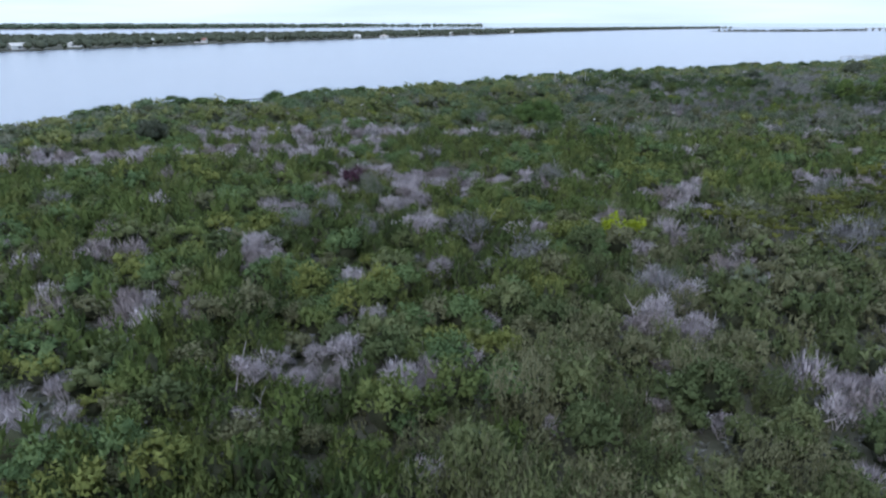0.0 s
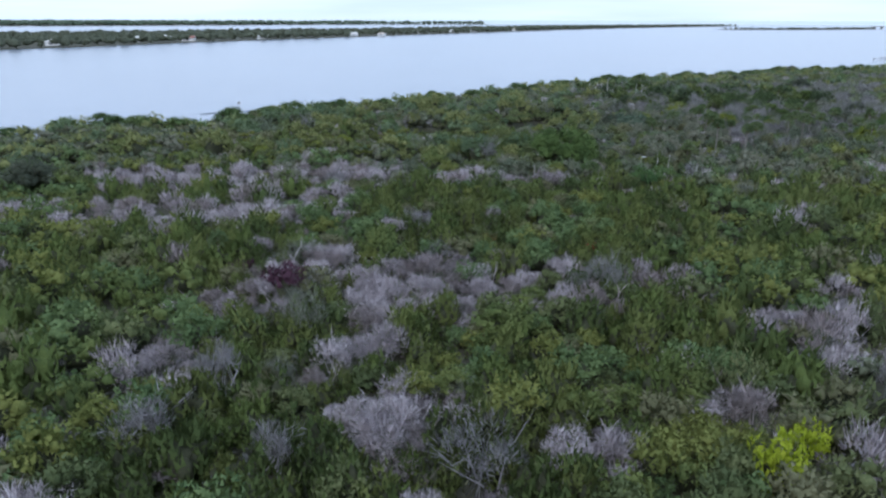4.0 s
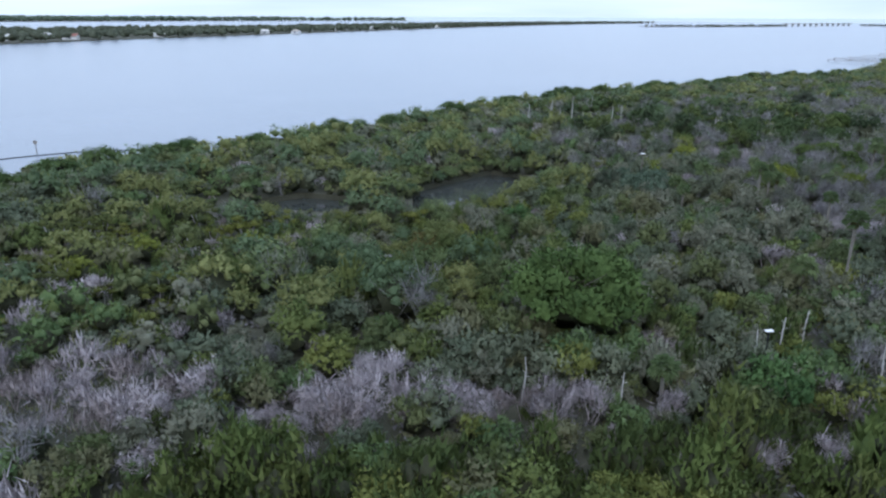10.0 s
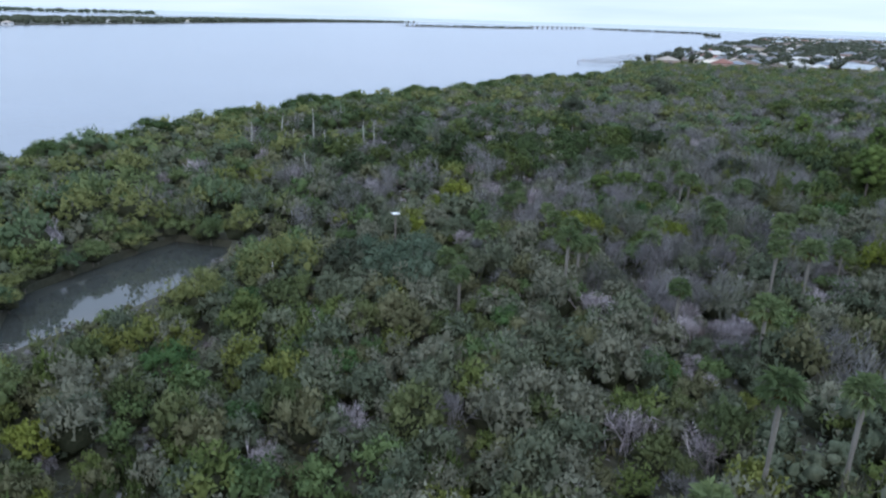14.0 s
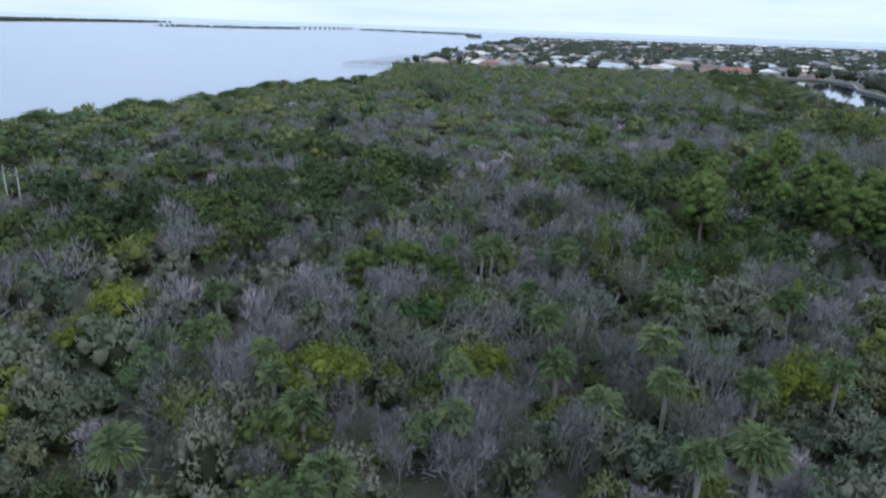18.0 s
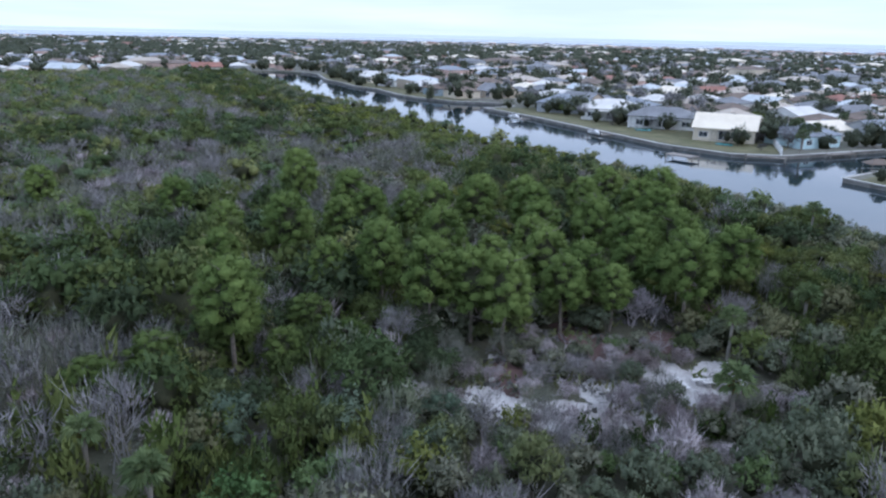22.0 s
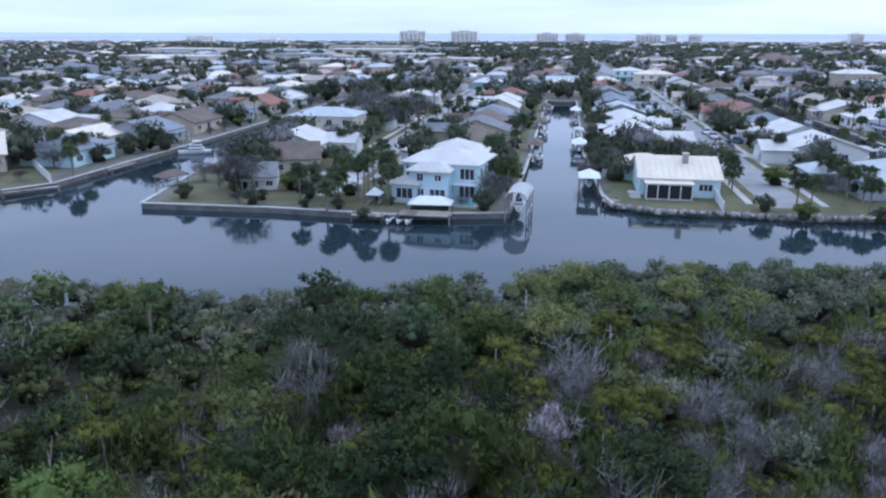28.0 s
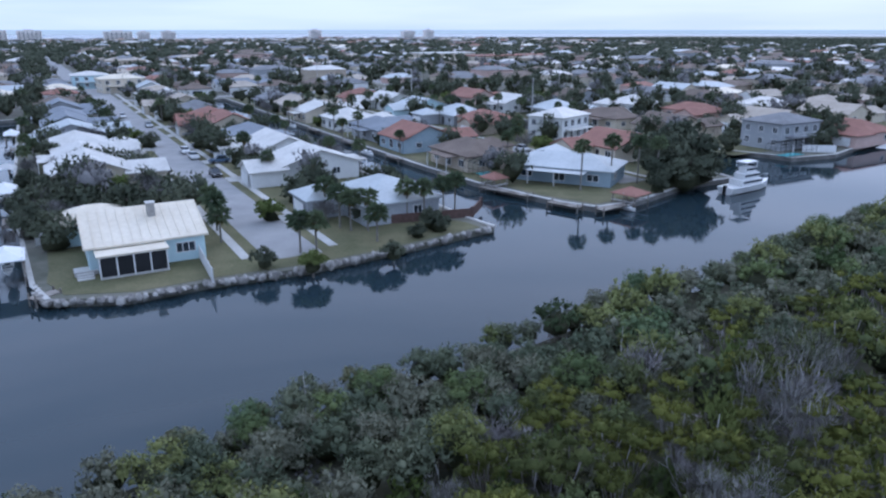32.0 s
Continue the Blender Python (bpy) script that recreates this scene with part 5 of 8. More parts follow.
def plant(name, kind, mat, x, y, size, label, tall=1.0, lod=0, category="shrub"):
    p = PROTOS[kind][lod][int(x * 7 + y) % 5]
    ob = new(name, STEMS[kind])
    part("crown", mesh_np("crown", p[0], p[1], [LEAF[mat], LEAF["core"]], p[2]), None, ob)
    ob.location, ob.rotation_euler, ob.scale = (x, y, GROUND_Z - 0.05), (0, 0, x), (size, size, size * tall)
    tagged(ob, label, category)


plant("lime_shrub", "green", "bright", 21.0, 81.0, 1.15, "bright lime-yellow flowering shrub among dead brush", 1.6)
plant("lime_shrub", "green", "bright", 24.6, 84.5, 0.85, "small bright lime-yellow flowering shrub", 1.6)
plant("purple_shrub", "green", "purple", -13.9, 112, 1.35, "dark purple-leaved shrub in bleached brush", 1.3)
plant("purple_shrub", "green", "purple", -20.5, 119.5, 1.0, "dark purple-brown withered shrub", 0.9)
plant("red_shrub", "cedar", "red", 19.5, 126.5, 0.6, "small rust-red withered shrub between green cedars", 1.3)
plant("red_shrub", "cedar", "red", 63, 191, 0.5, "small rust-red withered shrub in grey brush")
plant("fan_palm_clump", "reed", "greygreen", 16.1, 107.6, 1.0, "pale silvery spiky clump in dead brush", 0.6)
plant("brown_shrub", "mangrove", "brown", 13, 195, 1.25, "large brown-green shrub beside the sand trail")
plant("brown_shrub", "mangrove", "brown", 7, 129, 0.7, "olive-brown rounded shrub among green cedars")
plant("yellow_shrub", "mangrove", "yellow", 69, 249, 1.2, "wide yellow-green shrub in grey scrub", 0.7)
plant("yellow_shrub", "mangrove", "yellow", 65, 246, 1.2, "wide yellow-green shrub in grey scrub", 0.7)
for x, y, s in ((10, 190, 1.0), (17, 189, 0.9), (9, 183, 0.9)):
    plant("brown_shrub", "mangrove", "brown", x, y, s, "olive-brown leafy shrub near the mangrove edge", 0.8)
for x, y, s in ((68, 222, 1.3), (64, 218, 1.0), (80, 222, 0.9), (96, 207, 0.9), (92, 233, 0.9)):
    plant("yellow_shrub", "mangrove", "olive", x, y, s, "olive-yellow leafy tree crown among palms")
for x, y, s in ((47.6, 221.4, 1.5), (50.8, 221.6, 1.6), (49.3, 219.0, 1.4), (46.5, 224.6, 1.5), (52.6, 225, 1.4)):
    plant("grey_green_tree", "mangrove", "greygreen", x, y, s * 0.8, "tall grey-green bushy tree round a nesting platform", 1.15)
for x, y, s in ((35.4, 162.6, 1.2), (37.4, 163.0, 1.1), (36.2, 160.9, 1.0)):
    plant("green_shrub", "green", "green", x, y, s, "leafy green shrub at the foot of a pole", 1.3)
for x, y, s in ((73.5, 226.6, 1.5), (84, 221.4, 1.2), (98.6, 205.4, 1.35), (68, 248, 1.3), (75.7, 227.5, 1.2), (97.3, 249.9, 1.1), (56, 235, 1.0)):
    plant("yellow_shrub", "mangrove", "yellow", x, y, s * 0.85, "wide yellow-green leafy shrub in grey brush", 1.15)
for x, y, s in ((95, 222.2, 1.2), (90, 241, 1.2), (100.2, 212.4, 1.0), (33.2, 218.5, 1.0), (26.5, 208.8, 1.1), (53.9, 208.1, 0.8), (38, 205, 0.9), (30, 201, 0.8), (87, 232, 1.1), (112, 222, 1.2), (60, 196, 0.9)):
    plant("bright_green_shrub", "mangrove", "green", x, y, s * 0.85, "fresh green leafy shrub among grey brush", 1.15)
for x, y, s in ((108, 232, 1.2), (80, 237, 1.1), (66, 232, 1.0), (101, 258, 1.2), (120, 247, 1.3)):
    plant("dark_shrub", "mangrove", "town", x, y, s, "dark green rounded tree in grey brush", 1.1)
for x, y, s in ((125, 212.4, 0.75), (122.4, 218.5, 1.0), (121, 226, 1.0), (119.5, 214, 0.9), (124, 215.5, 0.7)):
    plant("silver_shrub", "mangrove", "greygreen", x, y, s, "silvery blue-green shrub at the sand clearing")
for x, y, s in ((124.9, 202.7, 0.75), (123, 200.2, 0.8), (125.6, 198.2, 0.7), (127.6, 194.2, 0.75), (129.5, 190.5, 0.8)):
    plant("cedar_shrub", "cedar", "cedar", x, y, s, "dark green cedar beside the sand clearing")
for i, (x, y, s) in enumerate(((125.2, 206.6, 1.0), (120.4, 207.6, 0.9), (133.9, 201.4, 0.85), (132.2, 198, 0.7), (132.8, 212, 0.95), (128, 221, 0.9), (131, 204, 0.8), (136, 199, 0.8), (138.1, 187, 1.0), (141.5, 186.3, 1.0), (131.4, 193.4, 0.6), (130.6, 196.2, 0.65), (134.4, 198.6, 0.7), (138.6, 194, 0.7), (129.6, 199.6, 0.7), (126.6, 204.2, 0.8), (133.4, 206.4, 0.8), (136.6, 196.8, 0.65), (139.6, 199.4, 0.8), (135.6, 203.6, 0.75), (135.3, 173.6, 1.1), (130.2, 219.4, 0.8))):
    ob = new("dead_shrub", SINGLE["dead"][i % 5])
    ob.location, ob.rotation_euler, ob.scale = (x, y, GROUND_Z - 0.05), (0, 0, i * 1.3), (s, s, s * 0.85)
    tagged(ob, "pale grey leafless brush beside a sand clearing", "shrub", "clearing brush")
oak_spec = bush(np.random.default_rng(77), 6.2, 7.5, 9000, 0.36, lobes=34)
tree("oak_tree", limbs_mesh("trunk", (5.0, 0.35, 10, 3.5, 1.5), LEAF["bark"], 91), mesh_np("crown", *oak_spec[:2], [LEAF["oak"], LEAF["core"]], oak_spec[2]), 24.3, 175.0, GROUND_Z, 0, 1.12, 1.05, "broad dark green oak standing above the scrub", "tree", "")
round_spec = bush(np.random.default_rng(78), 4.0, 6.0, 2600, 0.3, lobes=18)
round_mesh = mesh_np("crown", *round_spec[:2], [LEAF["town"], LEAF["core"]], round_spec[2])
round_trunk = limbs_mesh("trunk", (3.6, 0.25, 8, 2.2, 1.2), LEAF["bark"], 92)
for x, y, s in ((-64, 156, 1.2), (77, 245, 0.65), (209, 365, 1.3), (144, 330, 1.1), (187, 426, 0.9), (230, 395, 1.2), (-29, 262, 0.7), (-33, 259, 0.65), (52, 246, 1.0), (45, 225, 0.9)):
    tree("round_tree", round_trunk, round_mesh, x, y, GROUND_Z, x, s, 0.95, "dark green round-headed tree above the brush", "tree", "round-headed trees")

# ---- platform, benches ----
nest = new("nest_platform")
nest.location = (49.5, 224.0, GROUND_Z)
part("pole", cone(bmesh.new(), (0, 0, -0.2), (0, 0, 7.5), 0.12, 0.1, 8), LEAF["bark"], nest)
for i in range(4):
    part("slat", boxm(-0.36, -0.36 + i * 0.2, 7.5, 0.36, -0.22 + i * 0.2, 7.55), M_WHITE, nest)
for k in (-0.25, 0.25):
    part("bearer", boxm(k - 0.04, -0.36, 7.42, k + 0.04, 0.36, 7.5), M_DECK, nest)
tagged(nest, "white slatted nesting platform on a wooden pole", "nest platform")
# pole with a pale flat head that gives no light
sign = new("pole_light")
sign.location = (36.2, 164.6, GROUND_Z)
part("pole", cone(bmesh.new(), (0, 0, -0.2), (0, 0, 5.3), 0.09, 0.07, 8), M_DARK, sign)
part("lamp_head", boxm(-0.32, -0.16, 5.3, 0.32, 0.16, 5.42, bevel=0.03), M_WHITE, sign, "white metal head")
tagged(sign, "dark pole with a pale flat head in scrub", "pole")
for x, y, turn in ((134.2, 195, 20), (134.9, 193, 100), (134.6, 192.2, 100), (146.2, 189.8, 40)):
    b = new("bench")
    b.matrix_world = pose(x, y, GROUND_Z + 0.08, 0, 0, turn)
    part("seat", boxm(-1.1, -0.2, 0.4, 1.1, 0.2, 0.47, bevel=0.01), LEAF["snagwood"], b)
    for k in (-0.65, 0.65):
        part("leg", boxm(k - 0.06, -0.15, 0, k + 0.06, 0.15, 0.4), LEAF["snagwood"], b)
    tagged(b, "bleached plank bench on white sand", "bench", "clearing benches")

# ---- far woods and far town, joined ----


def scatter_far(name, label, poly, step, kind, mat, size, seed, chance=1.0, tall=1.0, lod=2, skip=None, shrink=False):
    r = np.random.default_rng(seed)
    xs, ys = [p[0] for p in poly], [p[1] for p in poly]
    x, y = jitter_grid(min(xs), max(xs), min(ys), max(ys), step, r)
    keep = inside(poly, x, y) & (r.uniform(0, 1, len(x)) < chance)
    if skip is not None:
        keep &= ~skip(x, y)
    x, y = x[keep], y[keep]
    n = len(x)
    sc = size * r.uniform(0.6, 1.4, n) * np.clip(1.45 - np.hypot(x - 130, y - 190) / 2600, 0.6, 1.0 if shrink else 9.0) if shrink else size * r.uniform(0.6, 1.4, n)
    pieces = []
    w = r.integers(0, 5, n)
    for j in range(5):
        m = w == j
        if m.any():
            for far in (False, True):
                p = m & ((np.hypot(x - 180, y - 90) > 230) == far)
                if p.any():
                    proto = FAR_TREES[j] if lod == 2 else PROTOS[kind][lod + far][j]
                    pieces.append(spread(proto, x[p], y[p], np.full(p.sum(), GROUND_Z), r.uniform(0, 6.28, p.sum()), sc[p], np.full(p.sum(), tall)))
    v, q, s = join(pieces)
    tagged(new(name, mesh_np(name, v, q, [LEAF[mat], LEAF["core"]], s)), label, "trees", kind="stuff")


scatter_far("island_trees", "dark green trees on a low bay island", ISLAND, 18, "mangrove", "town", 2.4, 31, 0.8, 0.8)
# far shore: haze is imitated by giving its trees the grey-green leaf colour
scatter_far("far_shore_trees", "far-shore tree line in a grey-green that imitates haze", FAR_SHORE, 45, "mangrove", "greygreen", 5.6, 32, 0.95, 0.8)
scatter_far("spit_trees", "low dark trees on a sand spit", STRIP, 14, "mangrove", "town", 1.8, 33, 0.9, 0.7)
scatter_far("spit_trees", "low dark trees on a sand spit", STRIP2, 16, "mangrove", "town", 1.8, 34, 0.9, 0.7)
scatter_far("islet_trees", "low trees on a tiny islet", ISLET, 9, "mangrove", "town", 1.8, 35, 1, 0.8)

# ---- houses ----


def gable_roof(w, d, z, rise, over=0.5, thick=0.22):
    """Ridge along x."""
    bm = bmesh.new()
    x, y = w / 2 + over, d / 2 + over
    drop = rise * over / (d / 2)
    pts = [(-x, -y, z - drop), (x, -y, z - drop), (x, 0, z + rise), (-x, 0, z + rise), (-x, y, z - drop), (x, y, z - drop)]
    hi = [bm.verts.new((a, b, c + thick)) for a, b, c in pts]
    lo = [bm.verts.new(p) for p in pts]
    for f in ((0, 1, 2, 3), (3, 2, 5, 4)):
        bm.faces.new([hi[i] for i in f])
        bm.faces.new([lo[i] for i in reversed(f)])
    for a, b in ((0, 1), (1, 2), (2, 5), (5, 4), (4, 3), (3, 0)):
        bm.faces.new((lo[a], lo[b], hi[b], hi[a]))
    return bm


def hip_roof(w, d, z, rise, over=0.5, thick=0.22):
    bm = bmesh.new()
    x, y = w / 2 + over, d / 2 + over
    if w >= d:
        ridge = [(-(w - d) / 2 - 0.05, 0), ((w - d) / 2 + 0.05, 0)]
    else:
        ridge = [(0, -(d - w) / 2 - 0.05), (0, (d - w) / 2 + 0.05)]
    base = [(-x, -y), (x, -y), (x, y), (-x, y)]
    lo = [bm.verts.new((a, b, z - 0.1)) for a, b in base]
    mid = [bm.verts.new((a, b, z + thick - 0.1)) for a, b in base]
    r = [bm.verts.new((a, b, z + rise + thick)) for a, b in ridge]
    bm.faces.new(list(reversed(lo)))
    for i in range(4):
        bm.faces.new((lo[i], lo[(i + 1) % 4], mid[(i + 1) % 4], mid[i]))
    if w >= d:
        fs = ((mid[0], mid[1], r[1], r[0]), (mid[1], mid[2], r[1]), (mid[2], mid[3], r[0], r[1]), (mid[3], mid[0], r[0]))
    else:
        fs = ((mid[0], mid[1], r[0]), (mid[1], mid[2], r[1], r[0]), (mid[2], mid[3], r[1]), (mid[3], mid[0], r[0], r[1]))
    for f in fs:
        bm.faces.new(f)
    return bm


def wall_block(w, d, h, rise=0.0):
    """Walls with a footing; rise adds gable ends along x."""
    bm = bmesh.new()
    x, y = w / 2, d / 2
    c = [(-x, -y), (x, -y), (x, y), (-x, y)]
    lo = [bm.verts.new((a, b, -0.3)) for a, b in c]
    hi = [bm.verts.new((a, b, h)) for a, b in c]
    tops = []
    if rise:
        tops = [bm.verts.new((-x, 0, h + rise - 0.02)), bm.verts.new((x, 0, h + rise - 0.02))]
    bm.faces.new((lo[0], lo[1], hi[1], hi[0]))
    bm.faces.new((lo[2], lo[3], hi[3], hi[2]))
    if rise:
        bm.faces.new((lo[1], lo[2], hi[2], tops[1], hi[1]))
        bm.faces.new((lo[3], lo[0], hi[0], tops[0], hi[3]))
    else:
        bm.faces.new((lo[1], lo[2], hi[2], hi[1]))
        bm.faces.new((lo[3], lo[0], hi[0], hi[3]))
    bm.faces.new(hi if not rise else list(reversed(lo)))
    return bm


def window(parent, x, y, z, w, h, face, bars=1, mat=None):
    """A framed window on a wall face: 'x+', 'x-', 'y+' or 'y-'."""
    ang = {"y-": 0, "x+": 90, "y+": 180, "x-": 270}[face]
    win = part("window", boxm(-w / 2, -0.03, -h / 2, w / 2, 0.02, h / 2), M_GLASS, parent)
    win.location, win.rotation_euler = (x, y, z), (0, 0, radians(ang))
    bm = bmesh.new()
    t = 0.09
    box(bm, -w / 2 - t, -0.07, -h / 2 - t, w / 2 + t, 0.02, -h / 2)
    box(bm, -w / 2 - t, -0.07, h / 2, w / 2 + t, 0.02, h / 2 + t)
    for k in range(bars + 2):
        cx = -w / 2 + w * k / (bars + 1)
        box(bm, cx - t / 2, -0.065, -h / 2, cx + t / 2, 0.02, h / 2)
    part("frame", bm, M_WHITE, win)
    return win


def block(parent, w, d, h, roof, rise, x=0, y=0, z=0, wall="wall", roof_name="roof", turn=0):
    a = part(wall, wall_block(w, d, h, rise if roof == "gable" else 0), WALLS["white"], parent)
    b = part(roof_name, (gable_roof if roof == "gable" else hip_roof)(w, d, h, rise), ROOFS["white"], parent)
    for o in (a, b):
        o.location, o.rotation_euler = (x, y, z), (0, 0, radians(turn))
    return a, b


def paint(house, wall, roof):
    """Gives one copy of a house its own wall and roof paint."""
    for o in house.children:
        n = o.name.split(".")[0]
        m = WALLS[wall] if n in ("wall", "wing_wall") else ROOFS[roof] if n in ("roof", "wing_roof", "porch_roof") else None
        if m:
            o.material_slots[0].link = "OBJECT"
            o.material_slots[0].material = m


def house_type(i):
    """Single-storey canal house: y+ faces the water."""
    r = random.Random(900 + i)
    h = new("house")
    w, d = ((15, 11), (13, 13), (17, 10), (14, 12), (12, 15), (16, 12))[i % 6]
    roof = ("hip", "gable", "hip", "hip", "gable", "gable")[i % 6]
    hh = 2.9
    block(h, w, d, hh, roof, min(w, d) / 2 * 0.42)
    side = -1 if i % 2 else 1
    block(h, 6.5, 7, 2.7, "gable" if i % 3 else "hip", 1.5, side * (w / 2 - 2.8), -d / 2 - 2.6, 0, "wing_wall", "wing_roof", 90)
    part("garage_door", boxm(side * (w / 2 - 2.8) - 2.2, -d / 2 - 6.16, 0.02, side * (w / 2 - 2.8) + 2.2, -d / 2 - 6.1, 2.1), M_WHITE, h)
    part("door", boxm(-side * 1.0 - 0.5, -d / 2 - 0.06, 0.02, -side * 1.0 + 0.5, -d / 2, 2.1), M_DARK, h)
    for x in (-w * 0.33, 0.0, w * 0.33):
        window(h, x, d / 2 + 0.0, 1.35, 1.9, 1.9 if x == 0 else 1.2, "y+")
    window(h, -side * w * 0.33, -d / 2, 1.5, 1.6, 1.2, "y-")
    for f, sx in (("x+", 1), ("x-", -1)):
        window(h, sx * w / 2, d * 0.2, 1.5, 1.4, 1.1, f)
    if i % 2 == 0:
        part("porch_roof", boxm(-w * 0.28, d / 2 + 0.01, 2.5, w * 0.28, d / 2 + 3.0, 2.62), ROOFS["white"], h)
        for x in (-w * 0.26, 0, w * 0.26):
            part("post", boxm(x - 0.06, d / 2 + 2.8, -0.1, x + 0.06, d / 2 + 2.92, 2.5), M_WHITE, h)
    return h


def pool_cage(parent, x, y, w, d, h):
    """Screened pool enclosure: white-grey bars with a hipped top."""
    cage = new("pool_cage")
    cage.parent, cage.location = parent, (x, y, 0)
    t = 0.06
    for i in range(int(w // 1.6) + 1):
        k = -w / 2 + w * i / int(w // 1.6)
        for yy in (-d / 2, d / 2):
            part("bar", boxm(k - t / 2, yy - t / 2, 0, k + t / 2, yy + t / 2, h), M_DARK, cage)
        part("rafter", cone(cone(bmesh.new(), (k, -d / 2, h), (k, 0, h + 0.9), t, t, 4), (k, d / 2, h), (k, 0, h + 0.9), t, t, 4), M_DARK, cage)
    for yy, z in ((-d / 2, h), (d / 2, h), (0, h + 0.9), (d / 2, h / 2), (-d / 2, h / 2), (d / 4, h + 0.45), (-d / 4, h + 0.45)):
        part("rail", boxm(-w / 2, yy - t / 2, z - t / 2, w / 2, yy + t / 2, z + t / 2), M_DARK, cage)
    part("pool", boxm(-w * 0.3, -d * 0.25, 0.02, w * 0.3, d * 0.25, 0.12, bevel=0.02), M_POOL, cage)
    return tagged(cage, "dark-framed screened pool enclosure")


types = {}
placed = []


def set_house(i, v, s, turn, wall, roof, label, size=1.0, tall=1.0, world_xy=None):
    x, y = world_xy or town(v, s)
    m = pose(x, y, GROUND_Z + 0.25, 0, 0, GRID_TURN + turn)
    if i % 6 in types:
        h = copy_thing(types[i % 6], m)
    else:
        h = types[i % 6] = house_type(i % 6)
        h.matrix_world = m
    h.scale = (size, size, tall)
    paint(h, wall, roof)
    placed.append((x, y, 9.5 * size))
    return tagged(h, label, "house", "canal houses")


WORD = {"white": "white", "cream": "cream", "pale": "pale blue-grey", "grey": "grey shingle", "slate": "slate-blue", "brown": "brown shingle", "tan": "tan tile", "red": "red tile"}
WWORD = {"white": "white", "cream": "cream", "aqua": "aqua", "blue": "blue", "grey": "grey", "pink": "pink", "tan": "tan"}
# rows of houses: v of the row, which way they face, first s, last s
CANALS_V = [70, 135, 208, 288]
NEAR_ROWS = {
    190: [(71, "cream", "white"), (88, "white", "white"), (105, "white", "white"), (125, "grey", "pale"), (146, "grey", "slate"), (166, "white", "slate"), (187, "grey", "slate"), (210, "cream", "brown")],
    152: [(27, "grey", "pale"), (60, "white", "white"), (81, "white", "white"), (102, "grey", "slate"), (126, "cream", "red"), (145, "tan", "red"), (166, "white", "grey"), (190, "cream", "tan"), (214, "white", "white")],
    119: [(54, "tan", "brown"), (79, "blue", "red"), (98, "grey", "slate"), (120, "white", "white"), (142, "cream", "white"), (165, "tan", "tan"), (190, "white", "grey")],
    86: [(46, "cream", "red"), (98, "tan", "red"), (114, "grey", "pale"), (138, "aqua", "pale"), (162, "white", "white"), (186, "pink", "red")],
    52: [(63, "tan", "brown"), (86, "cream", "brown"), (110, "grey", "pale"), (134, "white", "white"), (160, "pink", "red")],
    18: [(34, "pink", "red"), (58, "cream", "tan"), (84, "pink", "red"), (110, "white", "white"), (140, "grey", "brown")],
    -16: [(60, "cream", "tan"), (84, "white", "white"), (110, "tan", "brown"), (138, "white", "grey")],
    228: [(38, "white", "white"), (76, "tan", "grey"), (90, "tan", "brown"), (112, "grey", "slate"), (134, "cream", "white"), (158, "white", "white"), (182, "pink", "red")],
    266: [(48, "white", "white"), (98, "white", "grey"), (116, "cream", "white"), (142, "tan", "tan"), (168, "white", "white")],
    310: [(30, "aqua", "slate"), (58, "grey", "slate"), (80, "tan", "brown"), (104, "blue", "slate"), (128, "cream", "red"), (152, "white", "white")],
    346: [(42, "cream", "tan"), (70, "white", "white"), (96, "grey", "grey"), (124, "tan", "tan")],
}
k = 0
for v, row in NEAR_ROWS.items():
    for s, wall, roof in row:
        k += 1
        set_house(k, v, s, -90 if v in (190, 119, 52, 266, -16, 346) else 90, wall, roof, f"single-storey {WWORD[wall]} canal house with a {WORD[roof]} roof")
# houses turned to the main canal
set_house(2, 0, 0, -56, "blue", "pale", "blue single-storey house with a pale blue-grey roof on a canal point", 1.12, 0.92, world_xy=(111.5, 29))
set_house(1, 0, 0, 40, "cream", "cream", "cream house with a pale gabled roof beside a pool cage", 1.2, 1.15, world_xy=(287, 153.5))
set_house(0, 0, 0, 48, "white", "white", "white waterfront house with a pale metal roof", 1.3, 1.2, world_xy=(329, 180))
set_house(2, 0, 0, 46, "white", "grey", "white waterfront house with a grey shingle roof", 1.2, 1.15, world_xy=(310, 166.5))
set_house(3, 0, 0, 44, "grey", "slate", "grey waterfront house with a slate-blue roof", 1.15, 1.1, world_xy=(349, 196))
set_house(4, 0, 0, 20, "white", "grey", "low white cottage with a grey roof behind garden trees", 0.62, 0.7, world_xy=(230, 123.5))
set_house(1, 0, 0, 20, "tan", "brown", "brown-roofed house behind garden trees on the point", 0.7, 0.95, world_xy=(236, 110))
for i, (x, y, wall, roof) in enumerate([(400, 223, "tan", "grey"), (421, 257, "white", "white"), (453, 280, "white", "pale"), (479, 296, "cream", "white"), (507, 311, "white", "grey"), (549, 326, "pink", "tan"), (366, 188, "tan", "grey"), (385, 196, "white", "white"), (420, 238, "cream", "brown")]):
    set_house(i + 1, 0, 0, 24, wall, roof, f"{WWORD[wall]} waterfront house with a {WORD[roof]} roof", world_xy=(x, y))

# ---- pool cages beside three houses ----
for x, y, w, d, turn in ((274, 157, 7, 5, 71), (299, 174, 8, 6, 78), (126.5, 27.5, 9, 6, 31 - 90), (58, 3, 11, 5, 31)):
    c = pool_cage(None, 0, 0, w, d, 2.5)
    c.matrix_world = pose(x, y, GROUND_Z + 0.16, 0, 0, turn)
    tagged(c, "dark-framed screened pool enclosure behind a canal house", "pool enclosure", "pool cages")


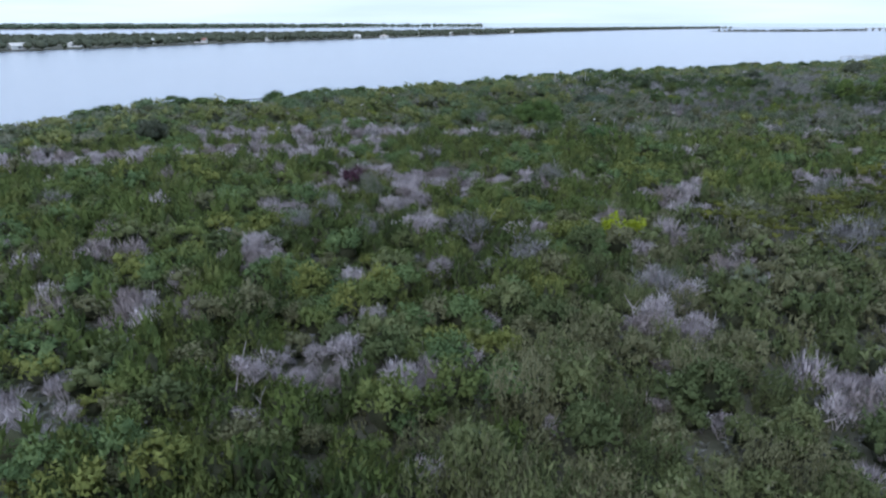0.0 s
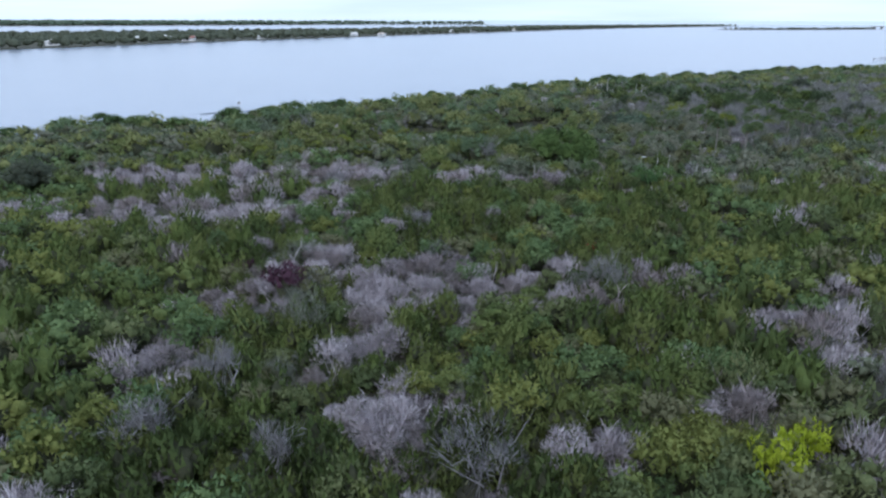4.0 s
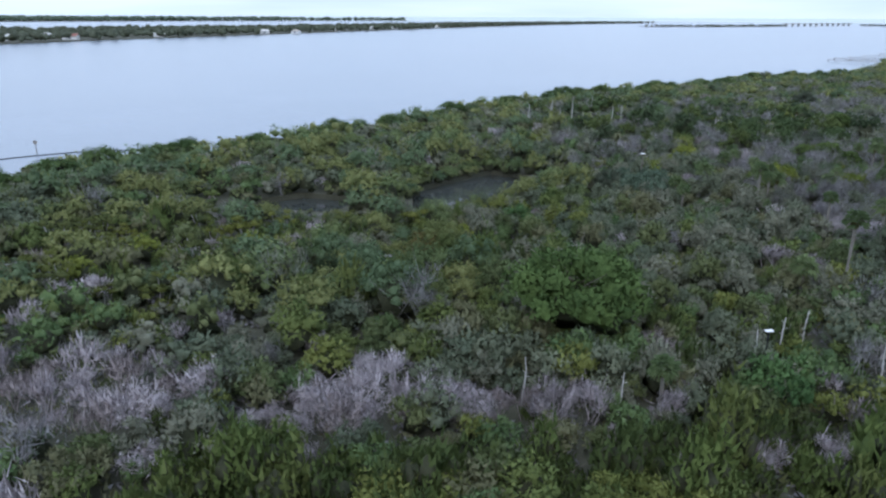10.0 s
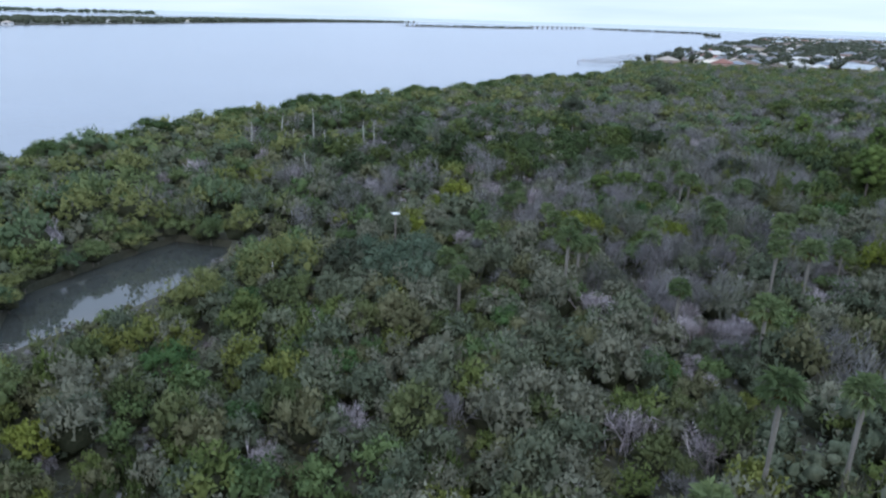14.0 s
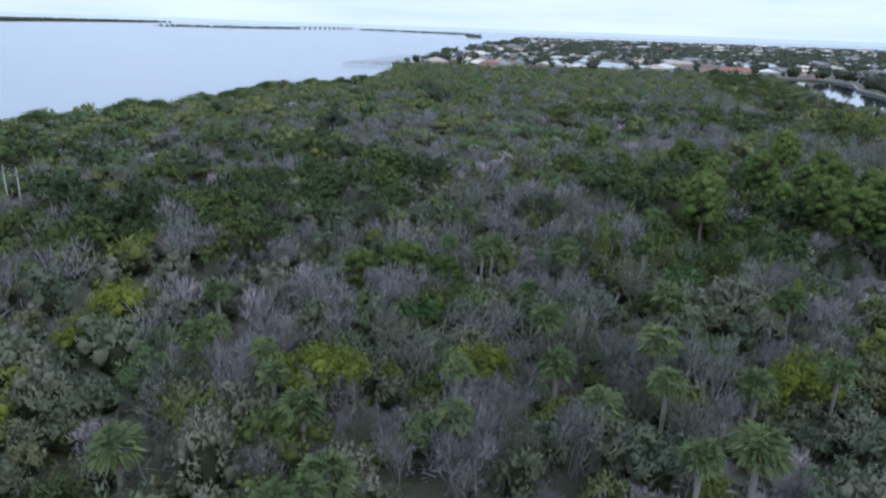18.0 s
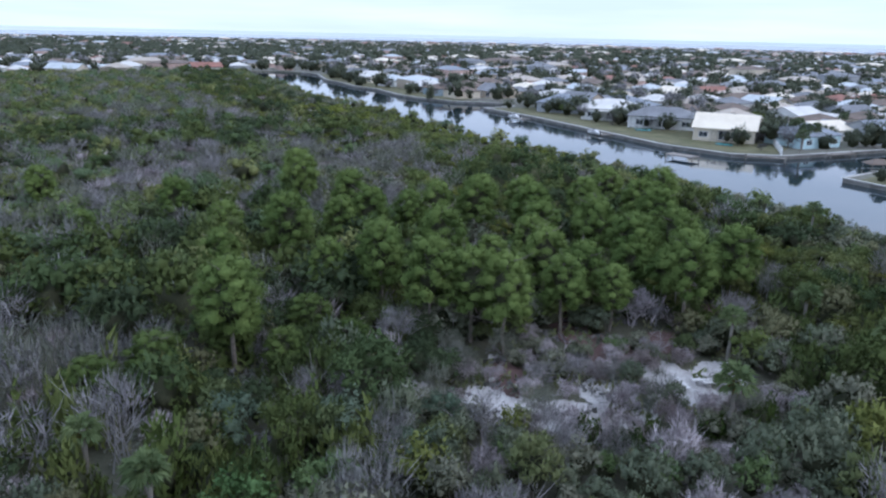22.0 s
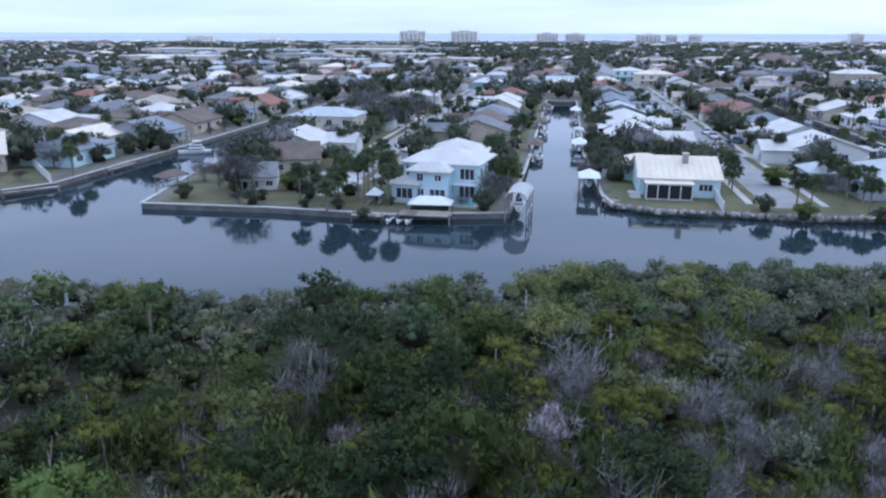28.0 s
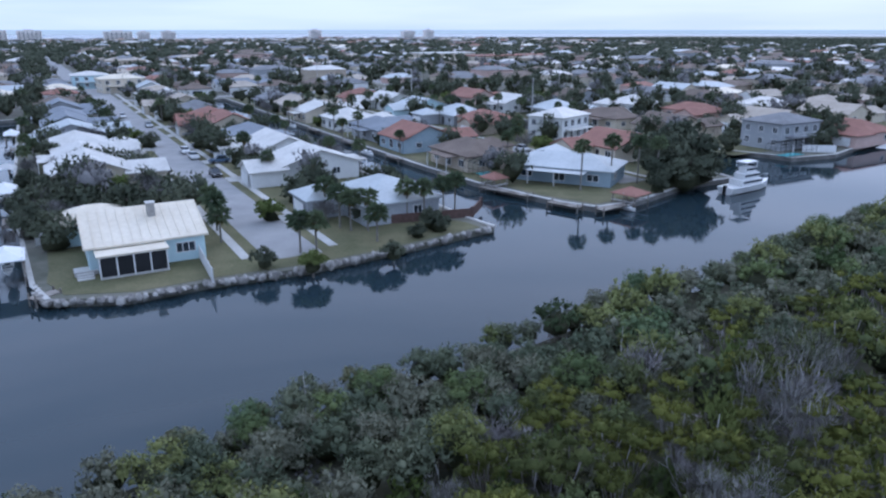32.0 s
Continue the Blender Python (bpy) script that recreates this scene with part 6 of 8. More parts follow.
# ---- the white-roofed house on the point ----
def point_house():
    h = new("house")
    h.matrix_world = pose(*town(187.3, 24.5), GROUND_Z + 0.25, 0, 0, GRID_TURN)
    w, d, hh, rise = 13.0, 14.5, 2.9, 2.5
    part("wall", wall_block(w, d, hh, rise), WALLS["aqua"], h)
    part("roof", gable_roof(w, d, hh, rise, 0.45), ROOFS["cream"], h)
    for i in range(14):
        x = -w / 2 - 0.3 + i * (w + 0.6) / 13
        ang = math.atan2(rise, d / 2)
        seam = part("roof_seam", boxm(-0.03, 0, 0, 0.03, math.hypot(d / 2 + 0.4, rise), 0.05), ROOFS["cream"], h)
        seam.location, seam.rotation_euler = (x, d / 2 + 0.42, hh + 0.09), (ang, 0, math.pi)
    part("wing_wall", wall_block(9, 7, 2.7), WALLS["aqua"], h).location = (4.5, -9.2, 0)
    part("wing_roof", hip_roof(9, 7, 2.7, 1.5), ROOFS["cream"], h).location = (4.5, -9.2, 0)
    # screened porch on the water side
    p0, p1, py = -1.6, 5.6, d / 2
    part("porch_roof", boxm(p0 - 0.3, py + 0.02, 2.42, p1 + 0.3, py + 3.1, 2.6), ROOFS["cream"], h)
    part("porch_floor", boxm(p0, py + 0.02, -0.25, p1, py + 2.9, 0.02), M_CONC, h)
    for i in range(4):
        a = p0 + (p1 - p0) * i / 4
        part("screen", boxm(a + 0.08, py + 2.78, 0.05, a + (p1 - p0) / 4 - 0.08, py + 2.82, 2.3), M_DARK, h, "black insect screen")
    for i in range(5):
        a = p0 + (p1 - p0) * i / 4
        part("porch_post", boxm(a - 0.08, py + 2.74, -0.2, a + 0.08, py + 2.9, 2.42), M_WHITE, h)
    part("porch_rail", boxm(p0, py + 2.72, 2.3, p1, py + 2.9, 2.42), M_WHITE, h)
    window(h, -4.2, d / 2, 1.5, 2.2, 1.1, "y+", 2)
    window(h, w / 2, 2, 1.4, 1.0, 1.4, "x+")
    window(h, w / 2, -3, 1.4, 1.0, 1.4, "x+")
    window(h, w / 2, 0, 3.9, 0.9, 0.9, "x+", 0)
    # stone chimney through the front slope
    ch = part("chimney", boxm(-1.75, 1.6, 2.6, -0.85, 2.8, 6.3, bevel=0.04), M_STONE, h, "grey stone chimney")
    part("cap", boxm(-1.85, 1.5, 6.3, -0.75, 2.9, 6.42), M_CONC, ch)
    # steps and landing at the corner
    for i in range(3):
        part("step", boxm(p1 + 0.6, py + 0.4 + i * 0.55, -0.3, p1 + 2.4, py + 0.95 + i * 0.55, 0.15 - i * 0.14, bevel=0.02), M_CONC, h)
    part("landing", boxm(p1 + 0.1, py - 1.6, -0.3, p1 + 2.6, py + 0.4, 0.3, bevel=0.02), M_CONC, h)
    return tagged(h, "aqua house with a cream metal roof and screened porch", "house", "canal houses")


point_house()


def tall_house(name, v, s, w, d, label, wall, roof, xy=None, turn=0):
    """Two-storey house: main block, verandah roof, rows of windows."""
    x, y = xy or town(v, s)
    h = new("house")
    h.matrix_world = pose(x, y, GROUND_Z + 0.25, 0, 0, GRID_TURN + turn)
    part("wall", wall_block(w, d, 5.9), WALLS[wall], h)
    part("roof", hip_roof(w, d, 5.9, 1.7), ROOFS[roof], h)
    for z in (1.6, 4.4):
        for i in range(4):
            window(h, -w / 2 + w * (i + 0.5) / 4, d / 2, z, 1.5, 1.5, "y+")
        for i in range(3):
            window(h, w / 2, -d / 2 + d * (i + 0.5) / 3, z, 1.2, 1.3, "x+")
            window(h, -w / 2, -d / 2 + d * (i + 0.5) / 3, z, 1.2, 1.3, "x-")
    part("porch_roof", boxm(-w * 0.4, d / 2 + 0.01, 2.85, w * 0.4, d / 2 + 2.4, 3.0), ROOFS[roof], h)
    for i in range(4):
        a = -w * 0.38 + w * 0.76 * i / 3
        part("post", boxm(a - 0.08, d / 2 + 2.2, -0.2, a + 0.08, d / 2 + 2.36, 2.85), M_WHITE, h)
    for i in range(2):
        part("rail", boxm(-w * 0.4, d / 2 + 2.25, 3.35 + i * 0.45, w * 0.4, d / 2 + 2.31, 3.41 + i * 0.45), M_WHITE, h)
    return tagged(h, label, "house", "canal houses")


tall_house("white", 267, 73, 17, 11, "white two-storey house with a flat pale roof", "cream", "pale")
tall_house("white", 80, 74, 13, 10, "white two-storey house with a white metal roof", "white", "white", turn=20)
tall_house("grey", 41, 38, 14, 11, "grey two-storey house with a dark roof behind a screened pool", "grey", "grey")
tall_house("yellow", 162, 285, 18, 12, "cream two-storey house at the street's end", "cream", "cream", turn=8)
tall_house("white", 172, 318, 16, 14, "pale blue two-storey house with a white hip roof", "aqua", "white")


# ---- the pale aqua two-storey house on the seawall ----
def aqua_house():
    h = new("house")
    h.matrix_world = pose(*town(225.5, 13.5), GROUND_Z + 0.25, 0, 0, GRID_TURN - 8)
    part("wall", wall_block(12.5, 11, 5.8), WALLS["aqua"], h)
    part("roof", hip_roof(12.5, 11, 5.8, 1.7), ROOFS["white"], h)
    # front bay, two storeys at its own height
    a = part("wall", wall_block(6.5, 3.0, 5.0), WALLS["aqua"], h)
    b = part("roof", hip_roof(6.5, 3.4, 5.0, 1.1), ROOFS["white"], h)
    a.location = b.location = (1.0, 6.9, 0)
    a = part("wing_wall", wall_block(4.2, 3.6, 2.9), WALLS["aqua"], h)
    b = part("wing_roof", hip_roof(4.4, 4.0, 2.9, 0.9), ROOFS["white"], h)
    a.location = b.location = (4.8, 7.3, 0)
    for x, z, w, hh, y in ((4.9, 4.3, 1.8, 1.7, 5.5), (-4.6, 4.3, 2.4, 1.7, 5.5), (-4.6, 1.5, 2.6, 1.9, 5.5), (2.4, 4.0, 1.1, 1.2, 8.4), (-0.6, 4.0, 1.1, 0.9, 8.4), (2.6, 1.4, 1.7, 1.5, 8.4), (-0.5, 1.4, 2.6, 1.5, 8.4)):
        window(h, x, y, z, w, hh, "y+", 2 if w > 1.5 else 1)
    for z in (1.5, 4.3):
        for y in (-3, 0, 3):
            window(h, 6.25, y, z, 1.2, 1.4, "x+")
            window(h, -6.25, y, z, 1.2, 1.4, "x-")
    window(h, 4.8, 9.1, 1.4, 2.8, 1.6, "y+", 2)
    part("balcony", boxm(-6.2, 5.55, 2.7, -2.5, 7.0, 2.85), M_WHITE, h)
    part("balcony_rail", boxm(-6.2, 6.92, 3.65, -2.5, 7.0, 3.72), M_WHITE, h)
    for i in range(9):
        part("baluster", boxm(-6.16 + i * 0.45, 6.93, 2.85, -6.12 + i * 0.45, 6.97, 3.65), M_WHITE, h)
    part("terrace", boxm(-7.2, 5.6, -0.3, -2.4, 9.6, 0.1, bevel=0.03), M_CONC, h)
    part("pool", boxm(-6.6, 6.6, 0.1, -3.2, 9.0, 0.16, bevel=0.02), M_POOL, h, "turquoise pool water")
    return tagged(h, "pale aqua two-storey house with white metal hip roofs", "house", "canal houses")


aqua_house()


def dock(x, y, turn, w, d, z=0.95, label="weathered grey timber dock on piles"):
    """Planked deck on piles; x, y its middle."""
    o = new("dock")
    o.matrix_world = pose(x, y, 0, 0, 0, turn)
    n = max(2, int(w / 1.2))
    for i in range(n):
        part("plank", boxm(-w / 2 + i * w / n + 0.02, -d / 2, z, -w / 2 + (i + 1) * w / n - 0.02, d / 2, z + 0.06), M_DECK, o)
    for px in (-w / 2 + 0.15, w / 2 - 0.15):
        for py in (-d / 2 + 0.1, d / 2 - 0.1):
            part("piling", cone(bmesh.new(), (px, py, -1.6), (px, py, z + 0.5), 0.12, 0.11, 7), M_DECK, o)
    for py in (-d / 2 + 0.2, d / 2 - 0.2):
        part("beam", boxm(-w / 2, py - 0.06, z - 0.18, w / 2, py + 0.06, z), M_DECK, o)
    return tagged(o, label, "dock", "canal docks")


def boat_cover(x, y, turn, w, d, top, kind, label):
    """Boat lift under a canopy: barrel, hip or flat roof on piles."""
    o = new("boat_lift")
    o.matrix_world = pose(x, y, 0, 0, 0, turn)
    bm = bmesh.new()
    if kind == "barrel":
        prof = [(w / 2 * math.cos(a), top - 0.6 + 1.0 * math.sin(a)) for a in np.linspace(0, math.pi, 9)]
        rows = [[bm.verts.new((a, yy, b)) for a, b in prof] for yy in (-d / 2, d / 2)]
        for i in range(8):
            bm.faces.new((rows[0][i], rows[0][i + 1], rows[1][i + 1], rows[1][i]))
        bmesh.ops.solidify(bm, geom=bm.faces[:], thickness=0.05)
        part("canopy", bm, M_WHITE, o, "white fabric barrel canopy")
    else:
        bm.free()
        part("canopy", hip_roof(w, d, top - 0.9, 0.9, 0.2, 0.12), ROOFS["red"] if kind == "red" else ROOFS["brown"] if kind == "brown" else M_WHITE, o)
    for px in (-w / 2 + 0.1, w / 2 - 0.1):
        for py in (-d / 2 + 0.2, 0, d / 2 - 0.2):
            part("piling", cone(bmesh.new(), (px, py, -1.6), (px, py, top - 0.7), 0.11, 0.1, 7), M_DECK, o)
        part("lift_beam", boxm(px - 0.08, -d / 2, 1.3, px + 0.08, d / 2, 1.5), M_CONC, o)
    return tagged(o, label, "boat lift", "boat lifts")


def hull(length, beam, height):
    """A hull lofted from bow to stern, pointed ahead (+x)."""
    bm = bmesh.new()
    rows = []
    for f, b, k in ((0, 0.92, 0.0), (0.35, 1.0, 0.0), (0.7, 0.8, 0.06), (0.9, 0.4, 0.16), (1.0, 0.04, 0.3)):
        x = (f - 0.5) * length
        rows.append([bm.verts.new(p) for p in ((x, -b * beam / 2, height * (1 + k)), (x, -b * beam * 0.36, 0.1), (x, 0, -0.25 + k), (x, b * beam * 0.36, 0.1), (x, b * beam / 2, height * (1 + k)))])
    for a, b in zip(rows, rows[1:]):
        for i in range(4):
            bm.faces.new((a[i], b[i], b[i + 1], a[i + 1]))
        bm.faces.new((a[4], b[4], b[0], a[0]))
    bm.faces.new(rows[0])
    bmesh.ops.recalc_face_normals(bm, faces=bm.faces[:])
    return bm


def boat(x, y, turn, length, z=0.0, cabin=1, label="white motor boat moored in the canal"):
    o = new("boat")
    o.matrix_world = pose(x, y, z, 0, 0, turn)
    beam, h = length * 0.3, length * 0.1
    part("hull", hull(length, beam, h), M_WHITE, o)
    lz = h + 0.02
    for i in range(cabin):
        k = 1 - 0.22 * i
        c = part("cabin", boxm(-length * 0.28 * k, -beam * 0.36 * k, lz, length * 0.2 * k, beam * 0.36 * k, lz + length * 0.085, bevel=0.06), M_WHITE, o)
        part("cabin_window", boxm(-length * 0.24 * k, -beam * 0.37 * k, lz + length * 0.035, length * 0.21 * k, beam * 0.37 * k, lz + length * 0.065), M_GLASS, c)
        lz += length * 0.085
    part("windscreen", boxm(length * 0.04, -beam * 0.24, lz, length * 0.07, beam * 0.24, lz + 0.4), M_GLASS, o)
    part("engine", boxm(-length * 0.53, -0.25, 0.0, -length * 0.48, 0.25, h + 0.4, bevel=0.05), M_DARK, o)
    if cabin > 1:
        part("hardtop", boxm(-length * 0.2, -beam * 0.3, lz + 0.9, length * 0.08, beam * 0.3, lz + 1.0), M_WHITE, o)
        for px in (-length * 0.18, length * 0.06):
            for py in (-beam * 0.28, beam * 0.28):
                part("post", boxm(px - 0.04, py - 0.04, lz, px + 0.04, py + 0.04, lz + 0.9), M_WHITE, o)
        part("bow_rail", cone(cone(bmesh.new(), (length * 0.15, -beam * 0.42, h + 0.7), (length * 0.5, 0, h + 1.2), 0.03, 0.03, 5), (length * 0.15, beam * 0.42, h + 0.7), (length * 0.5, 0, h + 1.2), 0.03, 0.03, 5), M_WHITE, o)
    return tagged(o, label, "boat", "moored boats")


dock(*town(226.6, -2.6), GRID_TURN, 8.0, 3.4, 1.3, "broad timber dock at the foot of a seawall")
boat_cover(*town(213.0, 2.5), GRID_TURN - 4, 3.4, 7.5, 4.4, "barrel", "boat lift under a white barrel canopy")
boat_cover(*town(202.0, 21.5), GRID_TURN, 3.4, 5.0, 4.2, "hip", "boat lift under a white hipped canopy")
for s, kind, side in ((65, "flat", 203), (81, "barrel", 203), (104, "brown", 213), (62, "brown", 213), (140, "flat", 203), (150, "brown", 213)):
    boat_cover(*town(side, s), GRID_TURN, 3.2, 6.5, 3.6, kind, "canopied boat lift along the narrow canal")
boat_cover(104, 48.5, 31 + 12, 4.2, 4.5, 3.4, "red", "dock shelter with a red tile roof")
boat_cover(125.8, 36.5, -50, 3.6, 3.4, 3.4, "red", "small waterside gazebo with a red tile roof")
boat_cover(241.5, 133.5, 10, 3.2, 5.0, 3.6, "brown", "boat lift with a brown shingle roof")
for x, y, turn, w, d in ((320, 211, 40, 7, 3), (287.5, 188, 38, 6, 3.5), (253.5, 171.5, 50, 7, 3.5), (255.8, 152, 80, 9, 1.6), (124, 41, -42, 11, 1.8), (115, 50.5, -40, 6, 1.8), (107, 51.5, 40, 8, 1.8), (199, 125.5, 31, 5, 1.6), (266, 131, -60, 9, 1.6), (176, 92.8, 60, 3, 1.5)):
    dock(x, y, turn, w, d)
for s in (48, 72, 98, 124, 150):
    dock(*town(202.6, s), GRID_TURN + 90, 6, 1.5)
    dock(*town(213.4, s + 6), GRID_TURN + 90, 6, 1.5)
    dock(*town(141.0, s + 4), GRID_TURN + 90, 7, 1.5)
    dock(*town(129.2, s - 2), GRID_TURN + 90, 7, 1.5)
boat(80, 35.2, 215, 12.5, 0.05, 3, "large white motor yacht beside a canal bank")
boat(274, 110, 60, 7.5, 0.05, 2, "white cabin cruiser at a canal dock")
boat(*town(213, 2.5), GRID_TURN + 90, 6, 1.5, 1, "motor boat raised on a lift under a canopy")
boat(*town(202, 21.5), GRID_TURN + 90, 4.2, 1.5, 1, "small boat raised on a lift under a canopy")
boat(105, 50, 120, 4.5, 0.1, 1)
boat(75, 22, 100, 5.5, 0.05, 1, "small white boat in a side canal")
boat(287, 189.5, 40, 5.0, 1.0, 1)
boat(320, 213, 40, 6.0, 1.0, 1)
for i, s in enumerate((55, 70, 95, 125, 160)):
    boat(*town(204.2 if i % 2 else 211.8, s), GRID_TURN + 90, 5.5, 0.05, 1)
    boat(*town(131 if i % 2 else 139.5, s + 10), GRID_TURN + 90, 5.5, 0.05, 1)
for x in (231.8, 230.2, 228.9):
    jet = new("jet_ski")
    jet.matrix_world = pose(*town(x, -4.2), 0.2, 0, 0, GRID_TURN + 85)
    part("hull", hull(2.6, 1.0, 0.5), M_WHITE, jet)
    part("seat", boxm(-0.9, -0.2, 0.5, 0.3, 0.2, 0.85, bevel=0.05), M_DARK, jet)
    tagged(jet, "white jet ski floating beside the dock", "jet ski", "jet skis")


# ---- streets, drives, lawns ----
def strip(name, mat, pts, z, label, category):
    bm = bmesh.new()
    bm.faces.new([bm.verts.new((x, y, z)) for x, y in pts])
    bmesh.ops.recalc_face_normals(bm, faces=bm.faces[:])
    f = bm.faces[:][0]
    if f.normal.z < 0:
        f.normal_flip()
    ex = bmesh.ops.extrude_face_region(bm, geom=[f])
    bmesh.ops.translate(bm, verts=[v for v in ex["geom"] if isinstance(v, bmesh.types.BMVert)], vec=(0, 0, 0.03))
    tagged(part(name, bm, mat), label, category, kind="structure")


def along(v0, v1, s0, s1):
    return [town(v0, s0), town(v1, s0), town(v1, s1), town(v0, s1)]


GZ = GROUND_Z
strip("lawn", M_LAWN, along(144, 198, 20, 230), GZ + 0.01, "patchy winter lawns along a canal street", "lawn")
strip("lawn", M_LAWN, [(143, 76.5), (150, 81.5), (160, 86.8), (167, 91.5), (174, 92.6), (178, 89), town(198, 22), town(147, 21), (131, 62), (129, 64.5)], GZ + 0.012, "dry grass bank of the point", "lawn")
strip("lawn", M_LAWN, along(76.5, 127, 38, 230), GZ + 0.01, "patchy winter lawns along a canal street", "lawn")
strip("lawn", M_LAWN, [(86, 33), (103, 46), (110, 50), (118, 44), (126, 34), town(124, 40), town(80, 40)], GZ + 0.014, "green lawn on a canal point", "lawn")
strip("lawn", M_LAWN, along(216, 277, 30, 190), GZ + 0.01, "sandy lots and lawns between canals", "lawn")
strip("lawn", M_LAWN, [(187, 111), (198, 121), (214, 130), (230, 142), town(277, 28), town(216, 28)], GZ + 0.014, "green waterside lawn behind a seawall", "lawn")
strip("lawn", M_LAWN, [(261, 148), (261, 158), (272, 171), (298, 187), (328, 205), (350, 222), (362, 200), (310, 165), (275, 140)], GZ + 0.012, "green waterside lawns behind a seawall", "lawn")
strip("lawn", M_LAWN, [(377, 239), (388, 254), (400, 265.5), (429, 281.5), (442, 295.5), (464, 308.5), (487, 324.5), (537, 344), (545, 330), (490, 305), (440, 274), (385, 232)], GZ + 0.012, "green waterside lawns behind a seawall", "lawn")
strip("lawn", M_LAWN, along(-30, 62, 34, 200), GZ + 0.01, "patchy winter lawns along a canal street", "lawn")
for v, s0, s1, w in ((171, 12, 330, 7.0), (102, 24, 330, 6.5), (34, 60, 330, 6.5), (247, 20, 330, 6.5), (328, 60, 330, 6.5), (-34, 60, 330, 6.5)):
    strip("road", M_ROAD, along(v - w / 2, v + w / 2, s0, s1), GZ + 0.03, "pale grey residential street with no markings", "road")
    for k in (-1, 1):
        strip("pavement", M_CONC, along(v + k * (w / 2 + 2.2) - 0.6, v + k * (w / 2 + 2.2) + 0.6, s0 + 2, s1), GZ + 0.05, "concrete footpath beside the street", "pavement")
strip("road", M_ROAD, [(v_, s_) for v_, s_ in (town(-300, 236), town(700, 236), town(700, 243), town(-300, 243))], GZ + 0.034, "pale grey cross street", "road")
strip("road", M_ROAD, [(252, -88), (259, -84), (700, -776), (688, -784)], GZ + 0.05, "straight street running away to the coast", "road")
strip("road", M_ROAD, [(392, -126), (400, -130), (840, -955), (826, -962)], GZ + 0.045, "straight street running away to the coast", "road")
for v, row in NEAR_ROWS.items():
    st = min((171, 102, 34, 247, 328, -34), key=lambda q: abs(q - v))
    for s, wall, roof in row:
        k = 1 if v > st else -1
        strip("driveway", M_CONC, along(min(st + k * 3.6, v - k * 8), max(st + k * 3.6, v - k * 8), s + 1, s + 5.5), GZ + 0.06, "concrete driveway up to a garage", "driveway")


def fence(x0, y0, x1, y1, h=1.7):
    o = new("fence")
    n = max(2, int(math.hypot(x1 - x0, y1 - y0) / 2.2))
    o.matrix_world = pose(x0, y0, GZ, 0, 0, math.degrees(math.atan2(y1 - y0, x1 - x0)))
    step = math.hypot(x1 - x0, y1 - y0) / n
    for i in range(n):
        part("panel", boxm(i * step + 0.07, -0.03, 0.05, (i + 1) * step - 0.07, 0.03, h), M_WHITE, o)
    for i in range(n + 1):
        part("post", boxm(i * step - 0.07, -0.07, -0.2, i * step + 0.07, 0.07, h + 0.12), M_WHITE, o)
    return tagged(o, "white vinyl panel fence on a lawn edge", "fence", "white fences")


fence(166.4, 75.3, 159.4, 88.4)
fence(187.3, 75.2, 182.0, 72.0)
fence(285.9, 141.6, 259.2, 147.3)
fence(53, -2, 46, -1)


# ---- cars ----
CAR_PAINT = [material(n + "_car_paint", lo, hi, scale=0.5, rough=0.25, spec=0.5) for n, lo, hi in (("dark", (0.02, 0.022, 0.025), (0.035, 0.037, 0.04)), ("silver", (0.36, 0.37, 0.38), (0.45, 0.46, 0.47)), ("white", (0.66, 0.66, 0.66), (0.76, 0.76, 0.76)), ("blue", (0.08, 0.13, 0.2), (0.12, 0.18, 0.27)), ("red", (0.22, 0.03, 0.03), (0.3, 0.05, 0.04)))]
M_TYRE = material("black_rubber", (0.015, 0.015, 0.015), (0.03, 0.03, 0.03), rough=0.9)


def car_base():
    o = new("car")
    bm = bmesh.new()
    prof = [(-2.2, 0.35), (-2.2, 0.85), (-1.5, 0.95), (1.0, 0.95), (2.1, 0.8), (2.2, 0.35)]
    for prof, yy in ((prof, 0.88),):
        a = [bm.verts.new((x, -yy, z)) for x, z in prof]
        b = [bm.verts.new((x, yy, z)) for x, z in prof]
        bm.faces.new(a)
        bm.faces.new(list(reversed(b)))
        for i in range(len(prof)):
            j = (i + 1) % len(prof)
            bm.faces.new((a[j], a[i], b[i], b[j]))
    bmesh.ops.bevel(bm, geom=bm.edges[:], offset=0.06, segments=1, affect="EDGES")
    part("body", bm, CAR_PAINT[0], o)
    bm = bmesh.new()
    lo, hi = [(-1.7, 0.8), (1.0, 0.8)], [(-1.3, 0.66), (0.35, 0.66)]
    c = [bm.verts.new((x, s * y, z)) for (pts, z) in ((lo, 0.95), (hi, 1.5)) for x, y in pts for s in (-1, 1)]
    for f in ((0, 1, 5, 4), (2, 6, 7, 3), (0, 4, 6, 2), (1, 3, 7, 5)):
        bm.faces.new([c[i] for i in f])
    part("glasshouse", bm, M_GLASS, o, "dark car windows")
    part("roof", boxm(-1.3, -0.66, 1.5, 0.35, 0.66, 1.56), CAR_PAINT[0], o)
    for x in (-1.35, 1.35):
        for y in (-0.8, 0.8):
            part("wheel", cone(bmesh.new(), (x, y - 0.1, 0.33), (x, y + 0.1, 0.33), 0.33, 0.33, 12), M_TYRE, o)
    for y in (-0.6, 0.6):
        part("headlight", boxm(2.12, y - 0.18, 0.6, 2.2, y + 0.18, 0.74), M_WHITE, o)
    return tagged(o, "parked car on a residential street", "car", "parked cars")


